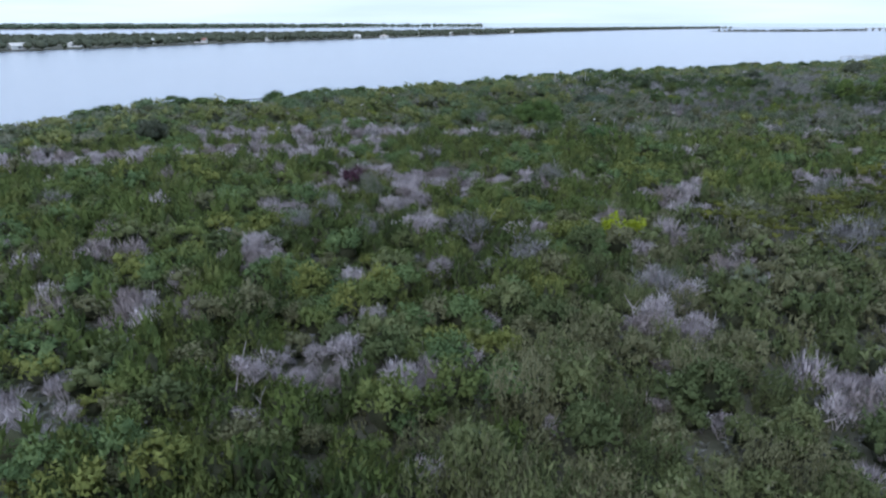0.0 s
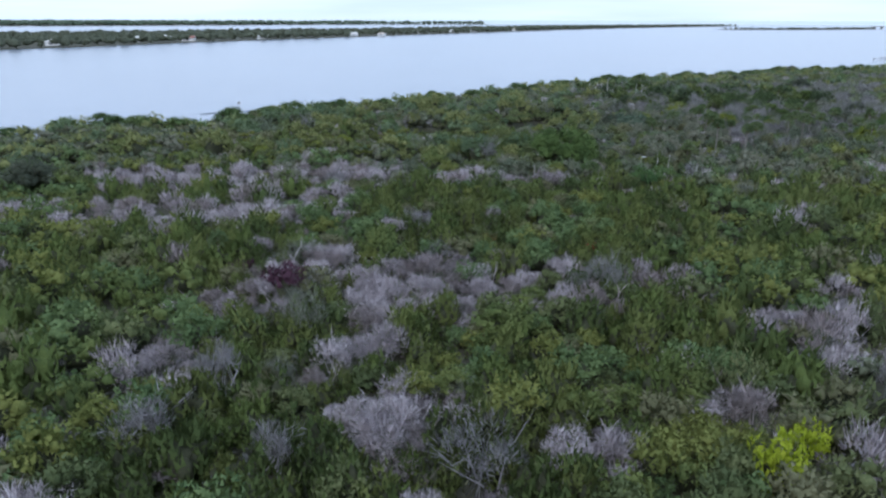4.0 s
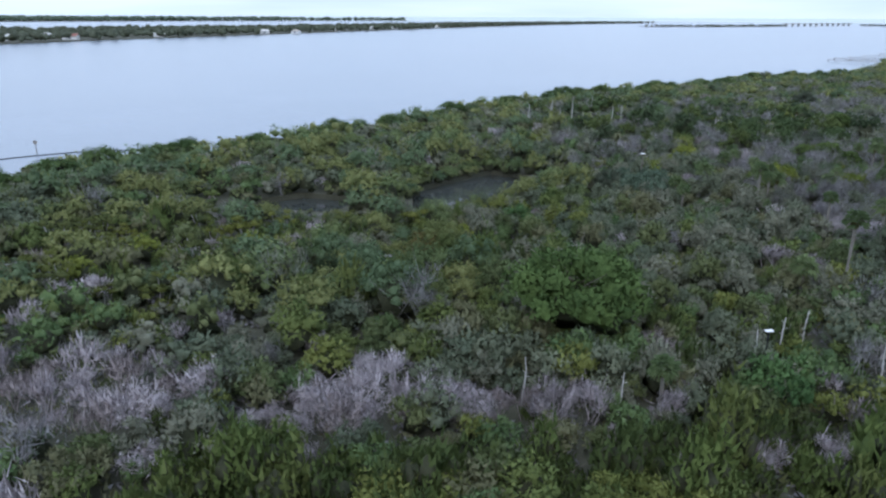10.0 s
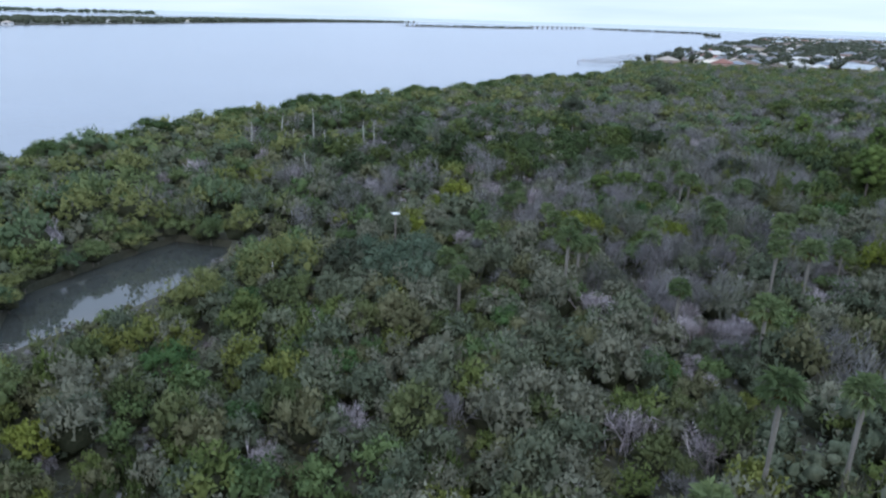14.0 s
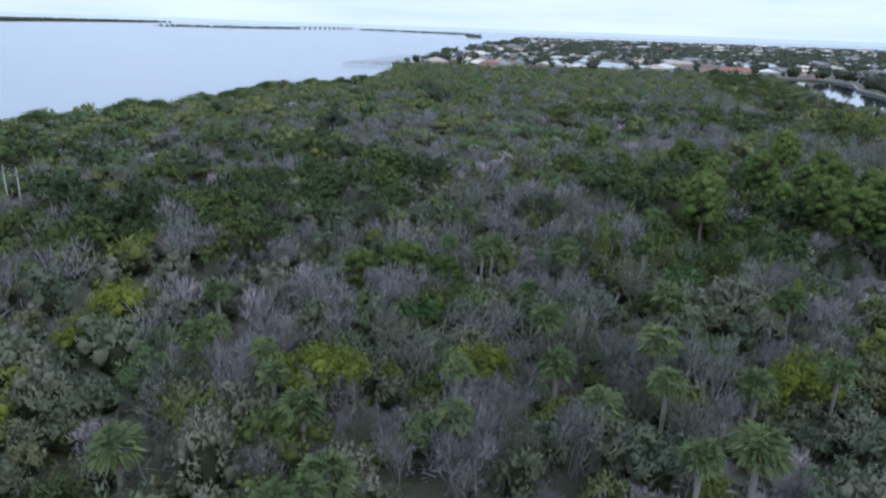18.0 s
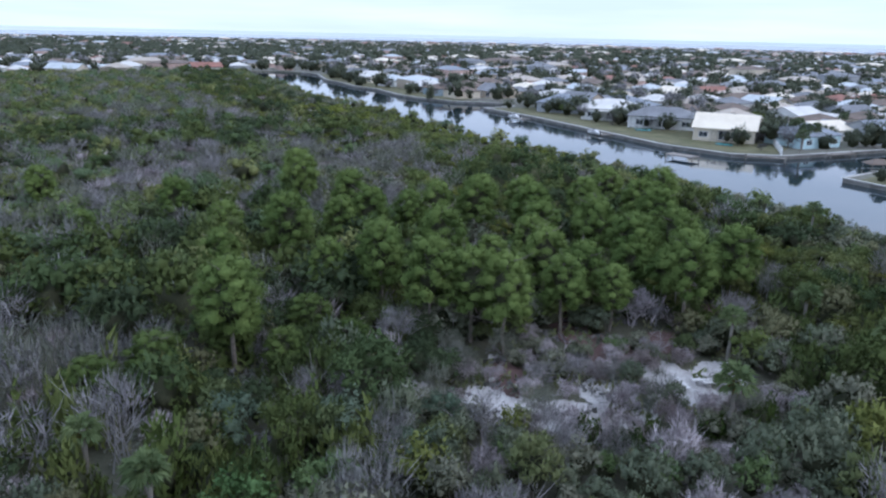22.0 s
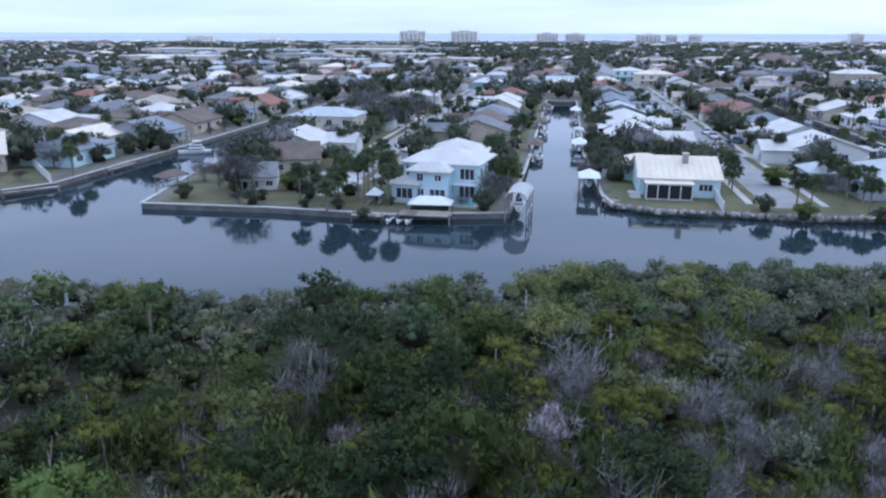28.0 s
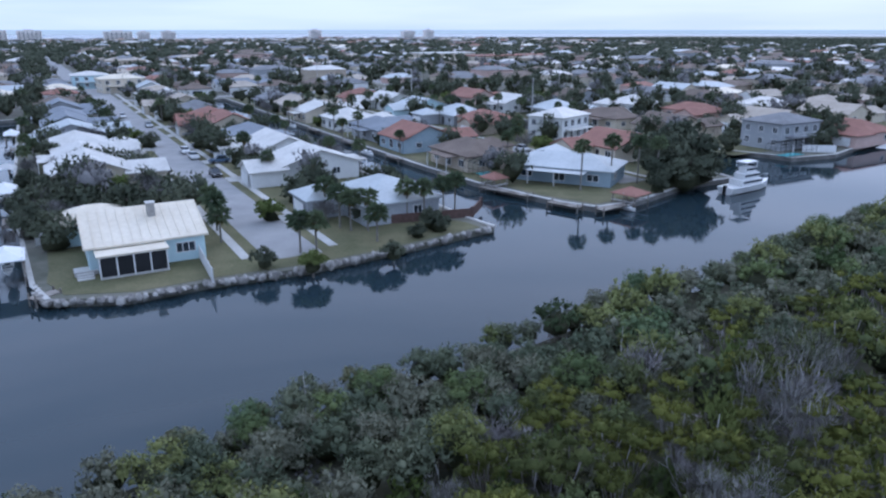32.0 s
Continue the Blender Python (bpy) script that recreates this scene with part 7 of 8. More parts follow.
car0 = None
CWORD = ["dark", "silver", "white", "blue", "red"]
PARKED_CAR_SPOTS_ONE = [(168.4, 68, 90, 0), (172.8, 60.5, 90, 1), (168.2, 90, 90, 2), (177.5, 75, 0, 0), (178.5, 78, 0, 1), (168.5, 98, 90, 2), (164.5, 82, 0, 3), (163.5, 106, 0, 0), (179, 108, 0, 2), (162, 126, 0, 1), (180, 130, 0, 4), (100, 62, 90, 2), (96, 50, 0, 2), (94, 52, 0, 1), (111, 80, 0, 4), (110, 100, 0, 2), (94, 118, 0, 0), (245, 40, 90, 2), (238, 62, 0, 0), (257, 66, 0, 2), (238, 98, 0, 1), (256, 110, 0, 3)]
PARKED_CAR_SPOTS_TWO = [(97.5, 43, 30, 1), (326, 80, 90, 2), (42, 66, 0, 2), (28, 70, 0, 0), (169, 150, 90, 1), (173, 178, 90, 2)]
for i, (v, s, turn, paint_i) in enumerate(PARKED_CAR_SPOTS_ONE + PARKED_CAR_SPOTS_TWO):
    m = pose(*town(v, s), GZ + 0.09, 0, 0, GRID_TURN + turn)
    if car0 is None:
        c = car0 = car_base()
        c.matrix_world = m
    else:
        c = copy_thing(car0, m)
    for o in c.children:
        if o.name.split(".")[0] in ("body", "roof"):
            o.material_slots[0].link = "OBJECT"
            o.material_slots[0].material = CAR_PAINT[paint_i]
    tagged(c, f"{CWORD[paint_i]} car parked on a canal street")

# ---- seawalls and riprap ----
WALLED = FAR_BANK[2:-1]
for (x0, y0), (x1, y1) in zip(WALLED, WALLED[1:]):
    ln = math.hypot(x1 - x0, y1 - y0)
    if 125 < (x0 + x1) / 2 < 176 and 63 < (y0 + y1) / 2 < 95:
        continue
    w = new("seawall")
    w.matrix_world = pose(x0, y0, 0, 0, 0, math.degrees(math.atan2(y1 - y0, x1 - x0)))
    n = max(1, int(ln / 5))
    for i in range(n):
        part("panel", boxm(i * ln / n + 0.02, -0.16, -1.8, (i + 1) * ln / n - 0.02, 0.1, GZ - 0.02), M_WALLC, w)
    part("cap", boxm(-0.1, -0.28, GZ - 0.05, ln + 0.1, 0.32, GZ + 0.14, bevel=0.02), M_CONC, w, "pale concrete cap")
    tagged(w, "stained concrete panel seawall with a pale cap", "seawall", "canal seawalls", kind="structure")


def stone_mesh(seed):
    r = random.Random(seed)
    bm = bmesh.new()
    bmesh.ops.create_icosphere(bm, subdivisions=1, radius=0.5)
    for v in bm.verts:
        v.co *= r.uniform(0.7, 1.15)
        v.co.z *= 0.7
    me = bpy.data.meshes.new("stone")
    bm.to_mesh(me)
    bm.free()
    me.materials.append(M_STONE)
    return me


stones = [stone_mesh(i) for i in range(6)]
rr = random.Random(3)
riprap = new("riprap_bank")
tagged(riprap, "loose grey stone riprap along the point", "riprap", kind="structure")
RIP = [(179, 90), (175, 94.2), (167, 93.2), (160, 88.2), (150, 83.2), (141, 76.2), (134, 70), (127.3, 64.2)]
for (x0, y0), (x1, y1) in zip(RIP, RIP[1:]):
    n = int(math.hypot(x1 - x0, y1 - y0) * 4.0)
    for i in range(n):
        f = (i + rr.random()) / n
        k = rr.uniform(-0.5, 0.9)
        nx, ny = (y0 - y1), (x1 - x0)
        q = math.hypot(nx, ny)
        o = part("stone", stones[rr.randrange(6)], None, riprap)
        sgn = -1
        o.location = (x0 + (x1 - x0) * f + sgn * nx / q * -k, y0 + (y1 - y0) * f + sgn * ny / q * -k, 0.75 - max(0, k) * 0.75 + rr.uniform(-0.1, 0.1))
        o.rotation_euler = (rr.uniform(0, 3), rr.uniform(0, 3), rr.uniform(0, 3))
        sc = rr.uniform(0.6, 1.35)
        o.scale = (sc, sc, sc)

# ---- garden trees and palms ----
garden = []
for j in range(4):
    sp = bush(np.random.default_rng(600 + j), 2.6, 4.6, 700, 0.36, lobes=12, stem=0.15)
    garden.append((limbs_mesh("trunk", (3.0, 0.2, 7, 1.6, 1.3), LEAF["bark"], 120 + j), mesh_np("crown", *sp[:2], [LEAF["town"], LEAF["core"]], sp[2])))
for j in range(2):
    sp = haze(np.random.default_rng(610 + j), 2.8, 5.2, 900, 0.45, 14, 10)
    garden.append((limbs_mesh("trunk", (3.2, 0.2, 9, 2.0, 1.2), LEAF["bark"], 126 + j), mesh_np("crown", *sp[:2], [LEAF["bare"], LEAF["core"]], sp[2])))
sp = bush(np.random.default_rng(620), 2.4, 4.6, 700, 0.36, lobes=12, stem=0.15)
garden.append((limbs_mesh("trunk", (3.0, 0.2, 7, 1.6, 1.3), LEAF["bark"], 128), mesh_np("crown", *sp[:2], [LEAF["olive"], LEAF["core"]], sp[2])))
GLABEL = ["dark green garden tree beside a canal house"] * 4 + ["grey bare-branched garden tree beside a canal house"] * 2 + ["olive-green garden tree beside a canal house"]


garden_crowns = [mesh_np("crown", *(p := palm_crown(np.random.default_rng(430 + j), 34, 0.95, 0.75))[:2], [LEAF["gardenpalm"], LEAF["brown"]], p[2]) for j in range(4)]


def garden_tree(x, y, i, size):
    if 198 < x < 232 and 100 < y < 131:
        size *= 0.6
    j = i % 4 if 85 < x < 98 and 20 < y < 42 else i % 7
    return tree("garden_tree", *garden[j], x, y, GZ - 0.7 * size, i * 1.3, size, 0.9 + 0.25 * ((i * 13) % 7) / 7, GLABEL[j], "tree", "garden trees")


GARDEN_TREE_SPOTS_ONE = [(158.5, 50.1, 0.9), (155.8, 45.4, 0.9), (144.8, 40.1, 0.8), (172.4, 29.5, 0.9), (175.9, 58.9, 1.1), (180, 57, 1.2), (186.5, 54, 1.2), (184, 61, 1.0), (190.4, 60, 1.1), (193, 66, 1.1), (190, 71, 1.0), (196, 62, 1.1), (207.5, 33.5, 0.9), (213, -8.8, 1.0), (206.7, -4.1, 0.9), (189, -14.6, 1.0), (197.2, 46.5, 1.0), (200, 50, 0.9), (89.6, 26, 2.1), (93, 30, 2.0), (91.5, 37, 1.7), (95, 35, 1.5), (88.5, 33, 1.6), (39.7, -14.7, 1.3), (44, -10, 1.0), (55.5, -19.7, 1.0), (117, -2.8, 0.9), (113.5, 1.6, 1.0), (231.6, 126.7, 1.3), (228, 128, 1.2)]
GARDEN_TREE_SPOTS_TWO = [(213.8, 124.6, 0.8), (232.5, 101.7, 0.9), (190.7, 104.2, 1.1), (189, 108, 1.0), (196, 95, 1.2), (200, 90, 1.1), (204, 84, 1.0), (263.5, 44.9, 2.0), (272, 41, 2.0), (281, 39, 2.0), (292, 34, 1.8), (301, 32, 1.8), (266, 55, 1.7), (276, 52, 1.8), (217.6, 133, 0.5), (184, 76.5, 1.0), (186, 70, 1.1), (274, 141, 1.1), (277, 136, 1.0), (275, 132, 0.9), (278, 115, 0.8), (219, 115, 0.9), (435, 245, 1.6), (403, 246, 1.4), (364, 153, 1.5), (380, 172, 1.4), (447, 296.5, 1.2), (404, 263, 0.9), (470, 308, 1.0), (500, 326, 1.0), (523, 334, 1.1), (389, 250, 0.9), (294, 140, 1.2), (300, 135, 1.3), (346, 9.5, 1.7)]
GARDEN_TREE_SPOTS_THREE = [(321, 12, 1.7), (342, -20, 1.8), (310, 20, 1.6), (330, 0, 1.7), (149, 84.3, 0.6), (140, 79, 0.55), (155, 83.5, 0.5), (187.4, 112, 0.6), (198.2, 127, 0.6), (286, 144, 1.0), (281, 147, 0.9), (222, 122, 1.2), (226, 118, 1.1), (218, 119, 1.0), (236, 118, 1.2), (242, 113, 1.2), (210, 112, 1.0), (240, 128, 0.8), (206, 106, 1.1), (215, 103, 1.1), (228, 112, 0.9), (205, 126, 0.6), (210, 128.5, 0.5), (220, 134, 0.55), (248, 118, 1.1), (160, 62, 0.8), (146, 62, 0.7), (136, 66, 0.6), (179, 66, 1.2), (184, 66, 1.2)]
GARDEN_TREE_SPOTS_FOUR = [(176, 63, 0.9), (189, 78, 0.7), (121, 24, 0.9), (103, 28, 0.8), (98, 42, 0.7), (70, -2, 0.9), (48, -6, 0.9), (266, 150, 0.5), (310, 182, 0.9), (335, 195, 1.0), (318, 172, 1.0), (350, 205, 1.0), (292, 160, 0.9)]
for i, (x, y, sz) in enumerate(GARDEN_TREE_SPOTS_ONE + GARDEN_TREE_SPOTS_TWO + GARDEN_TREE_SPOTS_THREE + GARDEN_TREE_SPOTS_FOUR):
    garden_tree(x, y, i if sz < 1.5 else 4 + i % 2 if 255 < x < 305 and y < 60 else i, sz * 1.25)
GARDEN_PALM_SPOTS_ONE = [(152, 77.4, 5.2), (150, 77.2, 5), (149, 65.4, 6), (147.2, 67, 5.6), (144.8, 66.9, 5.8), (142.9, 72, 4.8), (139.7, 61.6, 6), (137.2, 61.6, 6), (134.4, 59.6, 6.2), (132.7, 57.7, 6.2), (152, 60.1, 6), (166, 67.5, 5.2), (163.6, 73, 4.6), (168, 64.1, 5.4), (110.8, 40, 8.6), (104.6, 35, 8.8), (99.5, 34, 8.6), (96.6, 36, 8.6), (207.2, 124.8, 5), (205.3, 128, 4.6), (212, 118, 6.4), (211, 114, 7), (213.4, 110.5, 6.8), (203, 117, 7), (201, 119, 6.4), (205, 86.8, 7), (193, 98, 6), (195, 101, 5.6), (240, 85, 8), (252, 62, 9)]
GARDEN_PALM_SPOTS_TWO = [(245, 58, 8), (276, 134, 6), (270, 139, 6.4), (262.9, 141.9, 5.6), (280, 138, 6.6), (283, 136, 6.4), (236.9, 122.7, 5.4), (188, 60, 5), (219.7, 102, 6.6)]
for i, (x, y, top) in enumerate(GARDEN_PALM_SPOTS_ONE + GARDEN_PALM_SPOTS_TWO):
    palm(x, y, top, i, GZ, label="garden palm beside a canal house", group="garden palms", size=1.55, crowns=garden_crowns)
rr = random.Random(11)
gi = 0
for v, row in NEAR_ROWS.items():
    for s, wall, roof in row:
        if s < 25:
            continue
        for dv, ds in ((rr.uniform(-9, 9), 10.5), (rr.choice((-10, 10)), rr.uniform(-4, 4))):
            gi += 1
            x, y = town(v + dv, s + ds)
            if gi % 4 == 0:
                palm(x, y, rr.uniform(5, 8), gi, GZ, label="garden palm beside a canal house", group="garden palms", size=1.4, crowns=garden_crowns)
            else:
                garden_tree(x, y, gi, rr.uniform(0.8, 1.45))

# hedges, shrubs and palms along the canal banks and streets
rr = random.Random(23)
for v, s0, s1 in ((217.5, 22, 185), (199, 48, 185), (144.5, 58, 220), (125.5, 66, 220), (79.5, 62, 200), (61, 70, 200), (276, 50, 180), (300, 60, 170)):
    s = s0
    while s < s1:
        s += rr.uniform(7, 15)
        gi += 1
        x, y = town(v + rr.uniform(-1.0, 1.0), s)
        if rr.random() < 0.3:
            palm(x, y, rr.uniform(4.5, 7), gi, GZ, label="garden palm on a canal bank", group="garden palms", size=rr.uniform(1.1, 1.6), crowns=garden_crowns)
        else:
            garden_tree(x, y, gi, rr.uniform(0.4, 0.95))
for v in (162.5, 180, 93, 111, 238.5, 256, 26, 42):
    s = 40
    while s < 232:
        s += rr.uniform(11, 26)
        gi += 1
        x, y = town(v + rr.uniform(-1.5, 1.5), s)
        if rr.random() < 0.4:
            palm(x, y, rr.uniform(5, 8), gi, GZ, label="garden palm in a front yard", group="garden palms", size=rr.uniform(1.1, 1.6), crowns=garden_crowns)
        else:
            garden_tree(x, y, gi, rr.uniform(0.6, 1.2))
# yard shrubs on the points by the main canal
for i, (v, s, sz) in enumerate([(192, 8, 0.4), (189, 6, 0.35), (178, 9, 0.45), (172, 4, 0.5), (169, 3, 0.4), (166, 5, 0.5), (163, 6, 0.55), (160, 7, 0.45), (157, 9, 0.5), (154, 12, 0.6), (150, 13, 0.7), (181, 34, 0.7), (196, 36, 0.9), (197, 42, 1.0), (195, 46, 1.0), (160, 40, 0.7), (152, 40, 0.8), (147, 44, 0.7), (226, 30, 0.8), (218, 26, 0.7), (222, 4, 0.5), (236, 6, 0.7), (243, 4, 0.8), (250, 10, 0.9), (255, 3, 0.8), (262, 8, 0.9), (268, 2, 0.6)]):
    x, y = town(v, s)
    if inside(TOWN, [x], [y])[0] and line_distance(FAR_BANK, [x], [y])[0] > 1.5:
        garden_tree(x, y, i * 3 + 1, sz)

# low brown brick wall round the yard of the house on the point
yard = new("brick_wall")
for (x0, y0), (x1, y1) in (((142.8, 63.2), (136.5, 60.9)), ((136.5, 60.9), (130.1, 58.7)), ((130.1, 58.7), (128.6, 52.5))):
    ln = math.hypot(x1 - x0, y1 - y0)
    w = part("wall_panel", boxm(0, -0.12, -0.1, ln - 0.3, 0.12, 1.35, bevel=0.02), M_BRICK, yard)
    w.matrix_world = pose(x0, y0, GZ, 0, 0, math.degrees(math.atan2(y1 - y0, x1 - x0)))
    p = part("pier", boxm(-0.25, -0.25, -0.1, 0.25, 0.25, 1.6, bevel=0.03), M_BRICK, yard)
    p.location = (x1, y1, GZ)
tagged(yard, "low dark brown brick garden wall above a seawall", "wall")

boat_cover(194.6, 116.2, 35, 6.4, 3.2, 2.9, "hip", "low white flat-hipped dock canopy before an aqua house")
boat_cover(203.3, 119.8, 31, 2.0, 2.0, 3.6, "hip", "small white garden pergola behind a seawall")
line = new("yellow_boom")
for i in range(8):
    x0, y0 = 215.5 - 1.64 * i, 131.9 - 1.06 * i
    part("float", cone(bmesh.new(), (x0, y0, 0.06), (x0 - 1.58, y0 - 1.02, 0.06), 0.13, 0.13, 6), M_YELLOW, line)
tagged(line, "yellow floating boom along a seawall", "boom")
for i, (x, y, top) in enumerate([(205.2, 120.2, 7.5), (203.3, 116.8, 8.0), (215, 125.5, 5.5), (212, 120.5, 5.0), (207.5, 119.5, 6.5), (209.5, 122, 5.2)]):
    palm(x, y, top, i + 5, GZ, label="garden palm beside a canal house", group="garden palms", size=1.6, crowns=garden_crowns)
for i, (x, y, sz) in enumerate([(227, 129.6, 1.45), (224.5, 128, 1.2), (231, 130.5, 1.0)]):
    tree("umbrella_tree", *garden[4 + i % 2], x, y, GZ + 0.9, i * 2.2, sz, 1.0, "grey-green umbrella-shaped tree on a waterside lawn", "tree", "umbrella trees")
for i, (x, y, sz) in enumerate([(211.1, 118.1, 1.1), (224.6, 130, 0.6), (219, 122, 1.0), (201, 118.5, 0.6), (198.5, 116, 0.5)]):
    garden_tree(x, y, i * 5, sz)
patch("sand_yard", M_CONC, 223, 109.5, 6.5, 4.6, GZ + 0.05, "pale bare sandy yard behind canal-side trees", 3)
patch("sand_yard", M_CONC, 217, 118.5, 4.6, 3.0, GZ + 0.055, "pale bare sandy yard behind a seawall", 4)
patch("sand_yard", M_CONC, 214, 103.5, 3.2, 4.0, GZ + 0.06, "pale bare sandy yard between houses", 5)


# ---- the wider town ----
def simple_house(i):
    h = new("house")
    w, d, kind = ((14, 11, "hip"), (16, 10, "gable"), (12, 12, "hip"))[i]
    part("wall", wall_block(w, d, 2.9, 2.0 if kind == "gable" else 0), WALLS["white"], h)
    part("roof", (gable_roof if kind == "gable" else hip_roof)(w, d, 2.9, 2.0), ROOFS["white"], h)
    part("window", boxm(-2.0, d / 2 - 0.02, 0.9, 2.0, d / 2 + 0.03, 2.1), M_GLASS, h)
    part("window", boxm(-w / 2 - 0.03, -1.1, 0.9, -w / 2 + 0.02, 1.1, 2.1), M_GLASS, h)
    return h


ROOF_PICK = ["white"] * 3 + ["cream"] * 3 + ["pale"] * 3 + ["grey"] * 7 + ["slate"] * 2 + ["tan"] * 4 + ["brown"] * 6 + ["red"] * 2
WALL_PICK = ["white"] * 5 + ["cream"] * 4 + ["grey"] * 2 + ["tan"] * 3 + ["pink"] * 2 + ["aqua", "blue"]
simple = {}
r2 = random.Random(44)
near_sites = []
for a in range(-26, 60):
    v = a * 36.0
    for b in range(-30, 95):
        s = b * 21.0
        for off in (-10.5, 10.5):
            near_sites.append((v + 18 + off, s + r2.uniform(-3, 3)))
sites = np.array([town(v, s) for v, s in near_sites])
vs = np.array(near_sites)
ok = inside(TOWN, sites[:, 0], sites[:, 1])
edge = line_distance(FAR_BANK, sites[:, 0], sites[:, 1])
ok &= edge > 16
ok &= line_distance([(345, 560)] + COAST[:6], sites[:, 0], sites[:, 1]) > 14
for x, y, rad in placed:
    ok &= np.hypot(sites[:, 0] - x, sites[:, 1] - y) > 15
ok &= ~((vs[:, 0] > -40) & (vs[:, 0] < 350) & (vs[:, 1] < 236) & (edge < 400) & (vs[:, 1] > -40) & (np.abs(vs[:, 0] - 150) < 200) & (vs[:, 0] < 300))
ok &= line_distance([town(-300, 239.5), town(700, 239.5)], sites[:, 0], sites[:, 1]) > 9
ok &= line_distance([(255, -86), (694, -780)], sites[:, 0], sites[:, 1]) > 11
ok &= line_distance([(396, -128), (833, -958)], sites[:, 0], sites[:, 1]) > 11
sites, vs = sites[ok], vs[ok]
dist = np.hypot(sites[:, 0] - 180, sites[:, 1] - 90)
order = np.argsort(dist)
for i in order[:100]:
    x, y = sites[i]
    j = r2.randrange(3)
    m = pose(x, y, GZ + 0.2, 0, 0, GRID_TURN + r2.choice((0, 90, 180, 270)) + r2.uniform(-4, 4))
    if j in simple:
        h = copy_thing(simple[j], m)
    else:
        h = simple[j] = simple_house(j)
        h.matrix_world = m
    wall, roof = r2.choice(WALL_PICK), r2.choice(ROOF_PICK)
    paint(h, wall, roof)
    tagged(h, f"{WWORD[wall]} suburban house with a {WORD[roof]} roof among trees", "house", "suburban houses")


def far_houses():
    """All houses further off, joined: block and hip roof each, roofs by slot."""
    names = list(ROOFS)
    rr = np.random.default_rng(8)
    vv, qq, mm, n0 = [], [], [], 0
    for i in order[100:]:
        x, y = sites[i]
        if dist[i] > 2300 or rr.uniform() < 0.42:
            continue
        x, y = x + rr.uniform(-6, 6), y + rr.uniform(-6, 6)
        if not inside(TOWN, [x], [y])[0]:
            continue
        w, d, h = rr.uniform(11, 19), rr.uniform(9, 13), 3.0
        if rr.uniform() < 0.08:
            w, d, h = w * 1.6, d * 1.4, rr.uniform(4, 7)
        a = radians(GRID_TURN + 90 * rr.integers(0, 2) + rr.uniform(-5, 5))
        rise = 2.0
        pts = np.array([(-w / 2, -d / 2, -0.3), (w / 2, -d / 2, -0.3), (w / 2, d / 2, -0.3), (-w / 2, d / 2, -0.3), (-w / 2, -d / 2, h), (w / 2, -d / 2, h), (w / 2, d / 2, h), (-w / 2, d / 2, h), (-w / 2 - 0.5, -d / 2 - 0.5, h), (w / 2 + 0.5, -d / 2 - 0.5, h), (w / 2 + 0.5, d / 2 + 0.5, h), (-w / 2 - 0.5, d / 2 + 0.5, h), (-w / 4, 0, h + rise), (w / 4, 0, h + rise)])
        c, s = math.cos(a), math.sin(a)
        p = np.stack([pts[:, 0] * c - pts[:, 1] * s + x, pts[:, 0] * s + pts[:, 1] * c + y, pts[:, 2] + GZ], 1)
        roof = names.index(r2.choice(ROOF_PICK))
        wall = len(names) + r2.randrange(4)
        f = [(0, 1, 5, 4), (1, 2, 6, 5), (2, 3, 7, 6), (3, 0, 4, 7), (8, 9, 13, 12), (9, 10, 13, 13), (10, 11, 12, 13), (11, 8, 12, 12)]
        vv.append(p)
        qq.append(np.array(f) + n0)
        mm += [wall] * 4 + [roof] * 4
        n0 += len(p)
    mats = [ROOFS[k] for k in names] + [WALLS[k] for k in ("cream", "pink", "tan", "grey")]
    v, q = np.concatenate(vv), np.concatenate(qq)
    ob = new("far_houses", mesh_np("far_houses", v, q, mats, mm))
    tagged(ob, "distant low suburban houses with mixed roofs", "houses", kind="stuff")


ROOF_PICK = ["white"] * 4 + ["cream"] * 2 + ["pale"] * 3 + ["grey"] * 9 + ["slate"] * 2 + ["tan"] * 5 + ["brown"] * 8 + ["red"] * 2
far_houses()


def town_skip(x, y):
    """Keeps trees off roads, houses and water edges."""
    bad = line_distance(FAR_BANK, x, y) < 4
    bad |= line_distance([(255, -86), (694, -780)], x, y) < 8
    bad |= line_distance([(396, -128), (833, -958)], x, y) < 8
    v, s = 0.854 * x + 0.52 * y, UX * x + UY * y
    for w in (171, 102, 34, 247, 328, -34):
        bad |= (np.abs(v - w) < 7) & (s < 335) & (s > 0)
    bad |= (np.abs(s - 239.5) < 7)
    cell = {}
    for px, py in sites:
        cell.setdefault((int(px // 20), int(py // 20)), []).append((px, py))
    for px, py, rad in placed:
        cell.setdefault((int(px // 20), int(py // 20)), []).append((px, py))
    hit = np.zeros(len(x), bool)
    for i in range(len(x)):
        if bad[i]:
            continue
        cx, cy = int(x[i] // 20), int(y[i] // 20)
        for ax in (cx - 1, cx, cx + 1):
            for ay in (cy - 1, cy, cy + 1):
                for px, py in cell.get((ax, ay), ()):
                    if (px - x[i]) ** 2 + (py - y[i]) ** 2 < 62:
                        hit[i] = True
    near = (v > -40) & (v < 300) & (s < 30)
    return bad | hit | near


